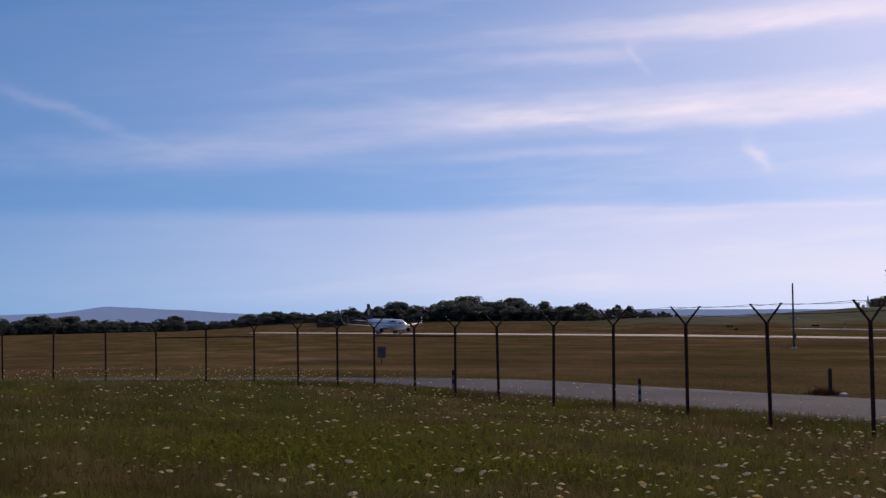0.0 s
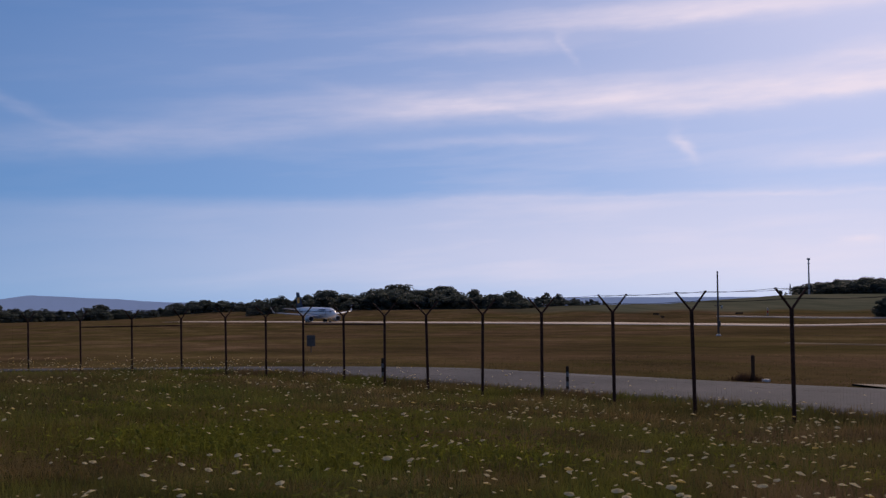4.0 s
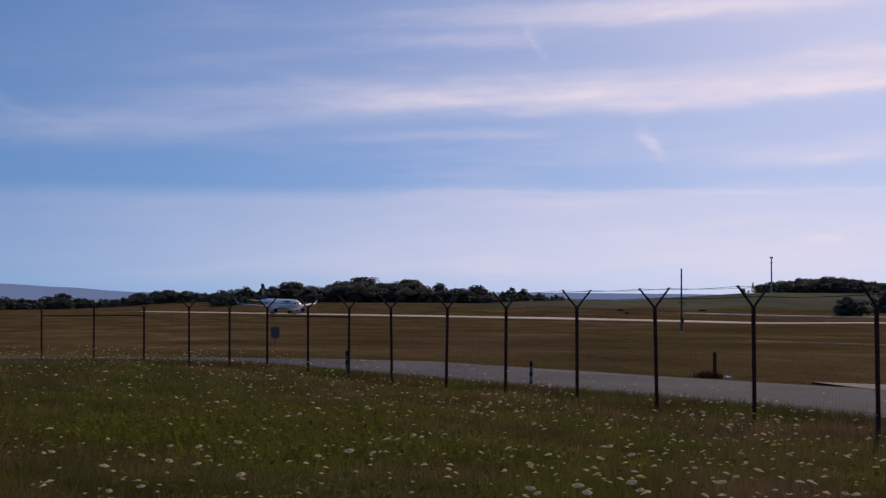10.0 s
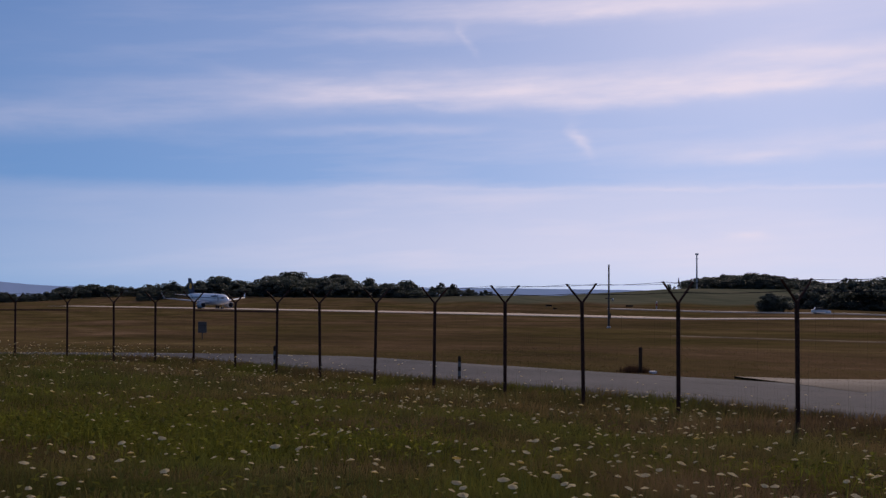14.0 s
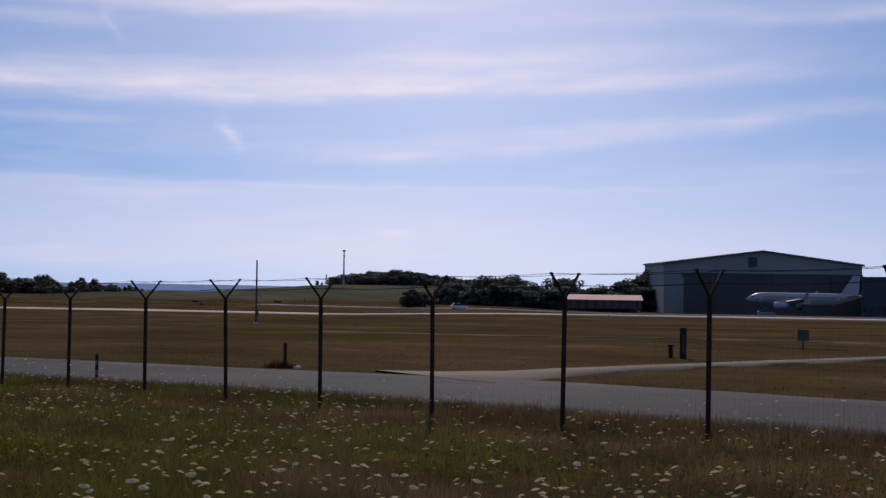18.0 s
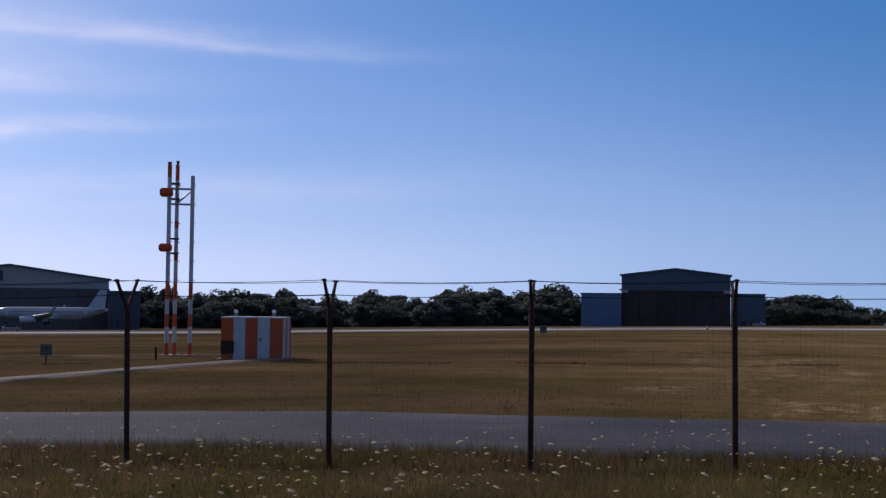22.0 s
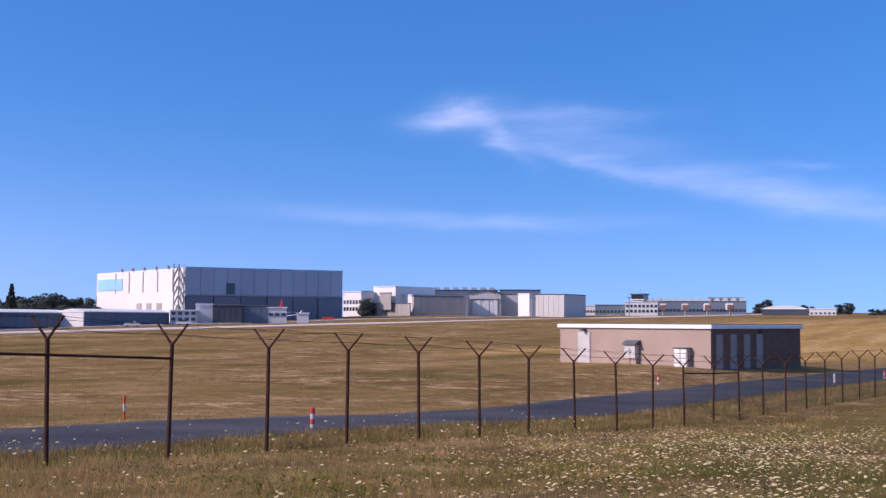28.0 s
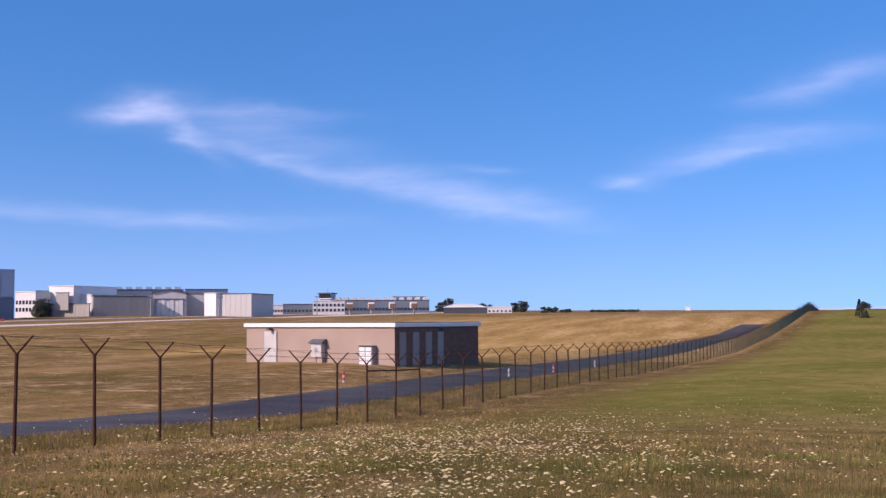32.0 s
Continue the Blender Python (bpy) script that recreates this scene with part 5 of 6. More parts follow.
def blade(root, tip, thick):
    """A wing: leading x, trailing x, y, z at root and tip, with a rounded section."""
    bm = bmesh.new()
    rows_ = []
    for (le, te, y, z), th in ((root, thick), (tip, thick * 0.35)):
        c = le - te
        sec = [(le, 0), (le - 0.12 * c, 0.5), (le - 0.4 * c, 0.62), (te, 0.03), (te, -0.03), (le - 0.4 * c, -0.35), (le - 0.12 * c, -0.4)]
        rows_.append([bm.verts.new((x, y if isinstance(y, (int, float)) else y, z + s * th)) for x, s in sec])
    n = len(rows_[0])
    for i in range(n):
        bm.faces.new((rows_[0][i], rows_[0][(i + 1) % n], rows_[1][(i + 1) % n], rows_[1][i]))
    bm.faces.new(rows_[0][::-1]), bm.faces.new(rows_[1])
    bmesh.ops.recalc_face_normals(bm, faces=bm.faces[:])
    return bm


def airliner(x, y, z, turn, label, fin, disc=None, marks=None, size=1.0, skin=None):
    skin = skin or jet_white
    t = thing("airliner", x, y, z, turn, label, "airplane")
    t.scale = (size,) * 3
    ax = 3.75  # height of the fuselage's middle; local x runs from the middle of the wing to the nose
    o = 17.0
    st = ((0, -0.5, 0.06), (0.25, -0.48, 0.42), (0.9, -0.4, 0.85), (1.8, -0.25, 1.25), (3.0, -0.1, 1.62), (4.6, 0, 1.9), (6.4, 0, 2.0), (15, 0, 2.02), (25.5, 0, 2.0), (28.5, 0.14, 1.85), (31.5, 0.42, 1.5), (34.2, 0.75, 1.0), (36.4, 1.02, 0.5), (37.5, 1.15, 0.18))
    body = part("fuselage", loft([(o - s, 0, ax + zc, r * 0.98, r * 1.03) for s, zc, r in st], 28), skin, t, "glossy white fuselage")
    part("belly", loft([(o - s, 0, ax + zc - 0.12, r * 0.955, r * 0.97) for s, zc, r in ((5, -0.03, 1.85), (8, -0.05, 1.98), (14, -0.12, 2.02), (20, -0.12, 2.02), (26, -0.03, 1.98), (29, 0.12, 1.8))], 24), jet_grey, t, "light grey belly")
    part("wing_box", loft([(o - s, 0, ax - 1.55, a, b) for s, a, b in ((10.5, 0.6, 0.3), (12, 2.0, 0.75), (16, 2.4, 0.9), (20, 2.2, 0.8), (22.5, 0.8, 0.3))], 20), jet_grey, t)
    for s in (-1, 1):
        w = part("wing", blade((o - 11.4, o - 18.4, s * 1.6, ax - 1.35), (o - 19.9, o - 21.5, s * 16.9, ax + 0.25), 0.85), jet_grey, t, "grey swept wing")
        part("wingtip_fence", blade((o - 19.9, o - 21.5, s * 16.85, ax + 0.25), (o - 21.6, o - 22.3, s * 17.7, ax + 2.6), 0.3), skin, w, "white upturned wingtip")
        for yy in (4.5, 8.0, 11.5):
            part("flap_fairing", loft([(o - 16.0 - yy * 0.28 - k, s * yy, ax - 1.35 + yy * 0.085, r, r) for k, r in ((0, 0.05), (0.8, 0.22), (2.2, 0.2), (3.2, 0.04))], 10), jet_grey, w)
        e = part("engine", loft([(o - q, s * 5.75, ax - 2.2, r, r) for q, r in ((9.9, 1.02), (10.1, 1.12), (11.2, 1.2), (12.8, 1.12), (14.2, 0.86), (14.9, 0.55))], 20), jet_grey, t, "light grey engine nacelle")
        part("intake", rod_bm((o - 9.86, s * 5.75, ax - 2.2), (o - 10.3, s * 5.75, ax - 2.2), 0.9, None, 20), tyre_black, e, "dark intake")
        part("pylon", box_bm(3.6, 0.3, 0.9, o - 13.0, s * 5.75, ax - 1.6), jet_grey, e)
        part("tailplane", blade((o - 32.2, o - 35.8, s * 0.6, ax + 0.95), (o - 35.4, o - 37.0, s * 6.2, ax + 1.5), 0.35), skin, t)
        # main gear
        g = part("main_gear", rod_bm((o - 17.7, s * 3.8, 0.5), (o - 17.6, s * 3.4, ax - 1.4), 0.14, None, 8), steel_grey, t)
        for k in (-0.45, 0.45):
            part("wheel", rod_bm((o - 17.7, s * 3.8 + k - 0.2, 0.58), (o - 17.7, s * 3.8 + k + 0.2, 0.58), 0.58, None, 18), tyre_black, g)
        part("gear_door", box_bm(1.6, 0.08, 1.3, o - 17.7, s * 4.35, 0.85), skin, g)
    g = part("nose_gear", rod_bm((o - 5.1, 0, 0.38), (o - 5.0, 0, ax - 1.6), 0.1, None, 8), steel_grey, t)
    for k in (-0.28, 0.28):
        part("wheel", rod_bm((o - 5.1, k - 0.12, 0.39), (o - 5.1, k + 0.12, 0.39), 0.39, None, 16), tyre_black, g)
    # fin: an upright blade
    bm = bmesh.new()
    outline = [(o - 30.0, ax + 1.85), (o - 31.0, ax + 2.3), (o - 34.6, ax + 7.9), (o - 34.8, ax + 8.0), (o - 36.9, ax + 8.0), (o - 36.3, ax + 1.3), (o - 33, ax + 1.3)]
    va, vb = [bm.verts.new((x_, -0.16, z_)) for x_, z_ in outline], [bm.verts.new((x_, 0.16, z_)) for x_, z_ in outline]
    bm.faces.new(va), bm.faces.new(vb[::-1])
    for i in range(len(outline)):
        bm.faces.new((va[i], vb[i], vb[(i + 1) % len(outline)], va[(i + 1) % len(outline)]))
    bmesh.ops.recalc_face_normals(bm, faces=bm.faces[:])
    f = part("fin", bm, fin, t, "tall swept tail fin")
    if disc:
        for s in (-1, 1):
            part("fin_disc", rod_bm((o - 34.55, s * 0.165, ax + 4.8), (o - 34.55, s * 0.19, ax + 4.8), 1.25, None, 28), disc, f, "plain yellow disc")
            part("disc_stroke", box_bm(1.5, 0.02, 0.16, o - 34.55, s * 0.2, ax + 4.75), fin, f)
    # windows, cockpit, doors and markings on both flanks
    n_w = 38
    wm = None
    for s in (-1, 1):
        for k in range(n_w):
            if k in (17, 18):
                continue
            if wm is None:
                bm = box_bm(0.24, 0.05, 0.34, 0, 0, -0.17, 0.04)
                wm = bpy.data.meshes.new("cabin_window")
                bm.to_mesh(wm)
                bm.free()
                wm.materials.append(glass_dark)
            ob = place_mesh("cabin_window", wm, None, t)
            ob.location = (o - 6.9 - k * 0.59, s * 1.925, ax + 0.52)
            ob.rotation_euler = (s * 0.26, 0, 0)
        pane = part("cockpit_glass", box_bm(1.15, 0.06, 0.5, 0, 0, -0.25, 0.02), glass_dark, t, "dark cockpit glass")
        pane.location, pane.rotation_euler = (o - 2.35, s * 1.18, ax + 0.62), (s * 0.62, 0, -s * 0.38)
        for q in (5.2, 30.2):
            r = 1.92 if q < 10 else 1.62
            part("door_outline", box_bm(0.85, 0.04, 1.8, o - q, s * (r - 0.02), ax - 0.75 + (0.3 if q > 10 else 0)), jet_grey, t)
        if marks:
            for k in range(9):
                b = part("marking_bar", box_bm(0.5, 0.04, 0.75 if k in (0, 3, 4) else 0.55, 0, 0, -0.3), marks, t, "plain dark blue bar")
                b.location, b.rotation_euler = (o - 6.3 - k * 0.66, s * 1.70, ax + 1.22), (s * 0.62, 0, 0)
            part("registration_bar", box_bm(1.9, 0.03, 0.28, o - 27.5, s * 1.96, ax + 0.0), marks, t)
    part("antenna", box_bm(0.5, 0.05, 0.4, o - 13, 0, ax + 2.05), skin, t)
    return t


px, py = -452.0, float(runway_y(-452.0)) - 1.5
airliner(px, py, gz(px, py) + 0.13, 11.7, "white twin-engine airliner with navy fin and yellow disc on the runway", jet_navy, jet_yellow, jet_navy)
px, py = polar(-31.6, 345)
airliner(px, py, EYE_Z + 345 * math.tan(radians(-1.5)), 206, "white airliner with pale grey fin parked before the hangar", jet_grey, size=0.84, skin=jet_silver)
px, py = polar(51.0, 404)
airliner(px, py, EYE_Z + 408 * math.tan(radians(-0.08)), 62, "white airliner with red fin parked by the white hangar", jet_red, size=0.62)

# ---- trees and woods ----
def crown_bm(seed, kind):
    """Leaf clumps as small tilted leaves round several boughs; unit height, foot at 0."""
    rnd = np.random.RandomState(seed)
    if kind == "fir":
        n = 700
        h = 0.1 + 0.9 * rnd.rand(n) ** 0.8
        r = 0.17 * (1.02 - h) * (0.55 + 0.45 * rnd.rand(n)) + 0.01
        a = rnd.rand(n) * 6.283
        c = np.stack([r * np.cos(a), r * np.sin(a), h - 0.12 * r], -1)
        size = 0.022
    elif kind == "poplar":
        n = 700
        h = 0.08 + 0.92 * rnd.rand(n)
        r = 0.12 * np.sin(np.clip(h, 0, 1) ** 0.8 * 3.0) ** 0.7 * np.sqrt(rnd.rand(n)) + 0.01
        a = rnd.rand(n) * 6.283
        c = np.stack([r * np.cos(a), r * np.sin(a), h], -1)
        size = 0.024
    else:
        boughs = {"tree": 30, "bush": 24, "airy": 20}[kind]
        low = {"tree": 0.07, "bush": 0.05, "airy": 0.28}[kind]
        ang = rnd.rand(boughs) * 6.283
        hz = low + (0.84 - low) * rnd.rand(boughs)
        swell = np.sqrt(np.clip(1 - ((hz - 0.38) / 0.66) ** 2, 0.3, 1))
        rad = 0.33 * np.sqrt(rnd.rand(boughs)) * swell * (0.75 + 0.5 * rnd.rand())
        mid = np.stack([rad * np.cos(ang), rad * np.sin(ang), hz], -1)
        mid[0] = (0.02, 0.01, 0.86)
        br = (0.10 + 0.09 * rnd.rand(boughs)) * (0.8 if kind == "airy" else 1.0)
        n = 3000 if kind != "airy" else 1700
        k = rnd.randint(0, boughs, n)
        d = rnd.normal(size=(n, 3))
        d /= np.linalg.norm(d, axis=1)[:, None]
        c = mid[k] + d * (br[k] * (0.78 + 0.28 * rnd.rand(n)))[:, None] * (1, 1, 0.85)
        c[:, 2] = np.clip(c[:, 2], 0.02, 1.0)
        size = 0.027
    n = len(c)
    # leaves lie roughly along the surface of their bough
    face = rnd.normal(size=(n, 3)) if kind in ("fir", "poplar") else d + 0.55 * rnd.normal(size=(n, 3))
    u = np.cross(face, rnd.normal(size=(n, 3)))
    u /= np.linalg.norm(u, axis=1)[:, None]
    w = np.cross(u, face)
    w /= np.linalg.norm(w, axis=1)[:, None]
    s = size * (0.7 + 0.8 * rnd.rand(n))[:, None]
    v = np.stack([c - u * s - w * s * 0.3, c + w * s * 0.9, c + u * s, c - w * s * 0.8], 1).reshape(-1, 3)
    return raw_mesh("crown", v, np.arange(4 * n).reshape(-1, 4))


def trunk_bm(seed, kind):
    rnd = random.Random(seed)
    bm = rod_bm((0, 0, -0.05), (0.01, 0, 0.45), 0.024, 0.014, 8)
    top = 0.95 if kind in ("fir", "poplar") else 0.7
    rod_bm((0.01, 0, 0.42), (0.0, 0.01, top), 0.014, 0.004, 6, bm)
    if kind in ("tree", "bush", "airy"):
        for k in range(5):
            a = rnd.uniform(0, 6.28)
            z = rnd.uniform(0.2, 0.45)
            rod_bm((0, 0, z), (0.2 * math.cos(a), 0.2 * math.sin(a), z + rnd.uniform(0.15, 0.3)), 0.01, 0.004, 5, bm)
    me = bpy.data.meshes.new("trunk")
    bm.to_mesh(me)
    bm.free()
    return me


STOCK = {}
for kind, count in (("tree", 7), ("bush", 4), ("airy", 4), ("fir", 2), ("poplar", 2)):
    for k in range(count):
        cr, tr = crown_bm(100 + k + 10 * len(STOCK), kind), trunk_bm(k, kind)
        cr.materials.append(leaves_fir if kind == "fir" else leaves)
        tr.materials.append(bark)
        STOCK.setdefault(kind, []).append((tr, cr))
TREE_WORDS = {"airy": ("tree", "open-crowned deciduous tree with bare lower trunk"), "tree": ("tree", "broad dark green deciduous tree in summer leaf"), "bush": ("bush", "rounded dark green bush"), "fir": ("fir_tree", "slim pointed dark conifer"), "poplar": ("poplar", "narrow upright dark green poplar")}
tree_rnd = random.Random(11)


def plant(kind, x, y, z, h, wide=1.0, group=""):
    tr, cr = tree_rnd.choice(STOCK[kind])
    name, label = TREE_WORDS[kind]
    t = thing(name, x, y, z, tree_rnd.uniform(0, 360), label, name.replace("_", " "), group)
    t.scale = (h * wide, h * wide, h)
    place_mesh("trunk", tr, None, t)
    place_mesh("crown", cr, None, t)


def wood(rows_, d, kind, group, wide=1.0, crowd=0.5):
    """Trees filling spans of heading up to given heights of sight."""
    for a0, a1, top, base in rows_:
        h = d * (math.tan(radians(top)) - math.tan(radians(base)))
        step = math.degrees(h * crowd * wide / d)
        n = max(1, round((a1 - a0) / step))
        for k in range(n):
            a = a0 + (a1 - a0) * (k + tree_rnd.uniform(0.2, 0.8)) / n
            dd = d * tree_rnd.uniform(0.97, 1.06)
            x, y = polar(a, dd)
            z0 = min(EYE_Z + dd * math.tan(radians(base)), gz(x, y)) - 0.4
            hh = (EYE_Z + dd * math.tan(radians(top)) - z0) * tree_rnd.choice((0.72, 0.84, 0.92, 0.97, 1.0, 1.04))
            plant(kind, x, y, z0, hh, wide * tree_rnd.uniform(0.85, 1.15), group)


def skyline(tops, feet, d, group, step, kinds=("tree",), wide=1.0):
    """Trees of a wood whose tops follow an outline of headings and heights of sight, before a lower row that closes it."""
    a, last = tops[0][0], tops[-1][0]
    ta, te = zip(*tops)
    fa, fe = zip(*feet)
    peaks = [p for p, q, r in zip(tops[1:-1], tops[:-2], tops[2:]) if p[1] >= max(q[1], r[1])]
    spots = [(p, 1.0) for p, _ in peaks]
    while a < last:
        spots.append((a, tree_rnd.uniform(0.83, 0.99)))
        a += step * tree_rnd.uniform(0.7, 1.3)
    for a, share in spots:
        dd = d * tree_rnd.uniform(1.0, 1.05)
        x, y = polar(a, dd)
        z0 = min(EYE_Z + dd * math.tan(radians(float(np.interp(a, fa, fe)))), gz(x, y)) - 0.4
        h = (EYE_Z + dd * math.tan(radians(float(np.interp(a, ta, te)))) - z0) * share
        plant(tree_rnd.choice(kinds), x, y, z0, h, wide * tree_rnd.uniform(0.85, 1.15), group)
    a = tops[0][0]
    while a < last:
        dd = d * tree_rnd.uniform(0.965, 0.99)
        x, y = polar(a, dd)
        z0 = min(EYE_Z + dd * math.tan(radians(float(np.interp(a, fa, fe)))), gz(x, y)) - 0.3
        h = (EYE_Z + dd * math.tan(radians(float(np.interp(a, ta, te)))) - z0) * tree_rnd.uniform(0.5, 0.82)
        plant("bush", x, y, z0, h, 1.7 * tree_rnd.uniform(0.85, 1.15), group)
        a += step * tree_rnd.uniform(0.8, 1.2)


FOOT_WEST = ((-100, -1.52), (-87.5, -1.46), (-84.8, -1.36), (-83.5, -1.25), (-81.6, -1.17), (-77, -1.15), (-67, -1.21), (-65.5, -1.1), (-62, -1.02))
skyline(((-99, -0.8), (-95.1, -0.69), (-94.5, -0.78), (-93.7, -0.58), (-93.1, -0.56), (-92.6, -0.7), (-92.0, -0.61), (-91.5, -0.8), (-89.7, -0.83), (-88.5, -0.95), (-87.8, -0.70), (-87.2, -0.68), (-86.2, -0.91), (-85.0, -0.95), (-84.3, -0.77), (-83.5, -0.59), (-82.4, -0.52), (-81.0, -0.57), (-80.1, -0.63)), FOOT_WEST, 950, "wood beyond the runway", 0.30, wide=1.35)
skyline(((-80.1, -0.63), (-79.7, -0.45), (-78.8, -0.37), (-78.5, -0.57), (-77.6, -0.25), (-76.6, -0.09), (-75.2, -0.30), (-74.4, -0.12), (-73.8, 0.07), (-73.1, 0.15), (-72.6, -0.08), (-71.8, -0.15), (-70.8, 0.04), (-70.1, -0.14), (-69.7, -0.45), (-69.3, -0.20), (-68.7, -0.42), (-68.0, -0.36), (-67.4, -0.26), (-66.9, -0.58)), FOOT_WEST, 690, "wood beyond the runway", 0.38, wide=1.3)
skyline(((-67.0, -0.60), (-66.5, -0.80), (-66.2, -0.55), (-65.8, -0.37), (-65.5, -0.66), (-65.2, -0.46), (-64.8, -0.72), (-64.4, -0.66), (-64.0, -0.80), (-63.6, -0.74), (-63.0, -0.86)), FOOT_WEST, 680, "wood beyond the runway", 0.26, ("airy", "tree"), 1.1)
# the wooded hill, with single trees at its end
skyline(((-54.0, -0.20), (-53.6, -0.10), (-53.0, 0.05), (-52.0, 0.10), (-50.9, 0.18), (-49.8, 0.13), (-49.2, 0.02), (-48.2, -0.12), (-47.3, -0.18), (-46.0, -0.40)), ((-55, -0.66), (-46, -0.70)), 760, "wooded hill", 0.24, wide=1.5)
for a, top, kind in ((-54.25, -0.12, "fir"), (-54.7, -0.42, "tree"), (-54.45, -0.5, "bush")):
    x, y = polar(a, 740)
    plant(kind, x, y, gz(x, y) - 0.3, EYE_Z + 740 * math.tan(radians(top)) - gz(x, y) + 0.3, 1.0, "trees at the hill's end")
# copse and round bushes beyond the runway
for a, top, w in ((-50.02, -0.76, 1.35), (-49.95, -0.80, 1.6), (-50.15, -0.86, 1.5), (-49.4, -0.90, 1.4)):
    x, y = polar(a, 300)
    plant("bush", x, y, EYE_Z + 300 * math.tan(radians(-1.6)) - 0.4, 300 * (math.tan(radians(top)) + math.tan(radians(1.6))) + 0.4, w, "round bushes beyond the runway")
skyline(((-48.4, -0.44), (-47.8, -0.36), (-47.2, -0.47), (-46.9, -0.24), (-46.5, -0.02), (-45.7, -0.03), (-45.1, 0.03), (-44.5, -0.08), (-44.0, -0.29), (-43.3, -0.36), (-42.6, -0.08), (-42.2, -0.33), (-41.8, -0.60), (-40.9, -0.40), (-40.4, -0.53), (-39.8, -0.25), (-39.3, -0.30)), ((-49, -1.56), (-39, -1.5)), 350, "copse beyond the runway", 0.5, wide=1.35)
skyline(((-39.7, -0.3), (-39.0, 0.26), (-38.6, 0.42), (-38.2, 0.30), (-37.9, 0.1)), ((-40, -1.5), (-37, -1.5)), 400, "trees by the hangar", 0.55, ("airy",), 1.0)
skyline(((-27.3, 0.13), (-26.8, 0.41), (-26.65, 0.0), (-25.9, 0.42), (-25.4, 0.15), (-25.0, -0.1), (-24.5, 0.1), (-24.1, -0.26), (-23.8, 0.24), (-23.45, -0.1), (-22.9, 0.37), (-22.2, 0.0), (-21.7, 0.15), (-21.3, 0.0), (-20.6, 0.38), (-19.9, 0.22), (-19.5, -0.1), (-19.0, -0.1), (-18.2, 0.12), (-17.9, -0.14), (-17.0, 0.18), (-16.2, 0.40), (-15.8, 0.2), (-15.5, -0.16), (-14.95, 0.14), (-14.5, -0.1), (-14.0, -0.02), (-13.6, -0.26)), ((-28, -1.66), (-13, -1.5)), 470, "belt of trees between the hangars", 0.6, ("tree", "tree", "airy"), 1.05)
skyline(((-13.6, -0.2), (-13.2, 0.0), (-12.5, 0.42), (-12.2, 0.33), (-11.6, 0.59), (-11.2, 0.22), (-10.3, 0.49), (-9.8, 0.33), (-9.2, 0.44), (-8.2, 0.50), (-7.7, 0.64), (-7.2, 0.72), (-6.7, 0.56), (-6.3, 0.3)), ((-14, -1.5), (-6, -1.4)), 460, "belt of trees between the hangars", 0.55, wide=1.15)
skyline(((2.5, 0.32), (3.4, 0.2), (3.9, 0.34), (4.4, 0.35), (4.8, -0.06), (5.2, 0.22), (5.6, 0.09), (6.0, 0.27), (6.5, -0.03), (7.4, -0.15), (7.7, -0.28), (8.6, -0.4)), ((2, -1.1), (9, -1.05)), 480, "trees between the halls", 0.45, wide=1.2)
skyline(((13.4, 0.2), (14.1, 0.42), (14.5, 0.60), (15.4, 0.36), (15.9, 0.52), (16.7, 0.40), (17.2, 0.72), (17.7, 0.60), (18.5, 0.66), (19.9, 0.64), (20.7, 0.78), (22, 0.7), (23.2, 0.86), (25, 0.8), (26.5, 0.95), (28.5, 0.9), (30, 1.0), (31.2, 0.98), (33, 1.05), (36.2, 1.06), (37.5, 1.2), (39, 1.12), (41, 1.28), (43.2, 1.25)), ((13, -0.95), (25, -0.8), (43.5, -0.5)), 500, "wood behind the apron", 0.42, ("tree", "tree", "airy", "fir"), 1.15)
for a, top in ((27.6, 1.39), (30.3, 1.5), (31.45, 1.5), (24.7, 0.95), (26.0, 0.98), (39.2, 1.6)):
    x, y = polar(a, 480)
    plant("fir", x, y, EYE_Z + 480 * math.tan(radians(-0.7)) - 1, 480 * (math.tan(radians(top)) - math.tan(radians(-0.7))) + 1, 1.1, "conifers in the wood")
for a, top in ((31.9, 1.2), (32.84, 1.36)):
    x, y = polar(a, 470)
    plant("poplar", x, y, EYE_Z + 470 * math.tan(radians(-0.6)) - 1, 470 * (math.tan(radians(top)) - math.tan(radians(-0.6))) + 1, 0.75, "poplars in the wood")
wood(((74.4, 75.3, 1.12, 0.4), (78.0, 79.0, 0.96, 0.4), (76.6, 77.2, 0.85, 0.4)), 760, "tree", "trees by the terminal", 1.3, 0.6)
wood(((79.6, 80.4, 0.64, 0.44), (80.5, 81.1, 0.54, 0.42), (82.0, 84.3, 0.50, 0.41)), 620, "bush", "far bushes on the skyline", 1.3, 0.7)
wood(((55.45, 56.25, 1.08, 0.2),), 535, "tree", "dark trees by the works", 1.3, 0.35)
x, y = polar(94.6, 250)
plant("bush", x, y, gz(x, y) - 0.3, 3.7, 0.95, "bushes on the meadow")
x, y = polar(94.4, 252)
plant("fir", x, y, gz(x, y) - 0.2, 3.9, 1.6, "bushes on the meadow")

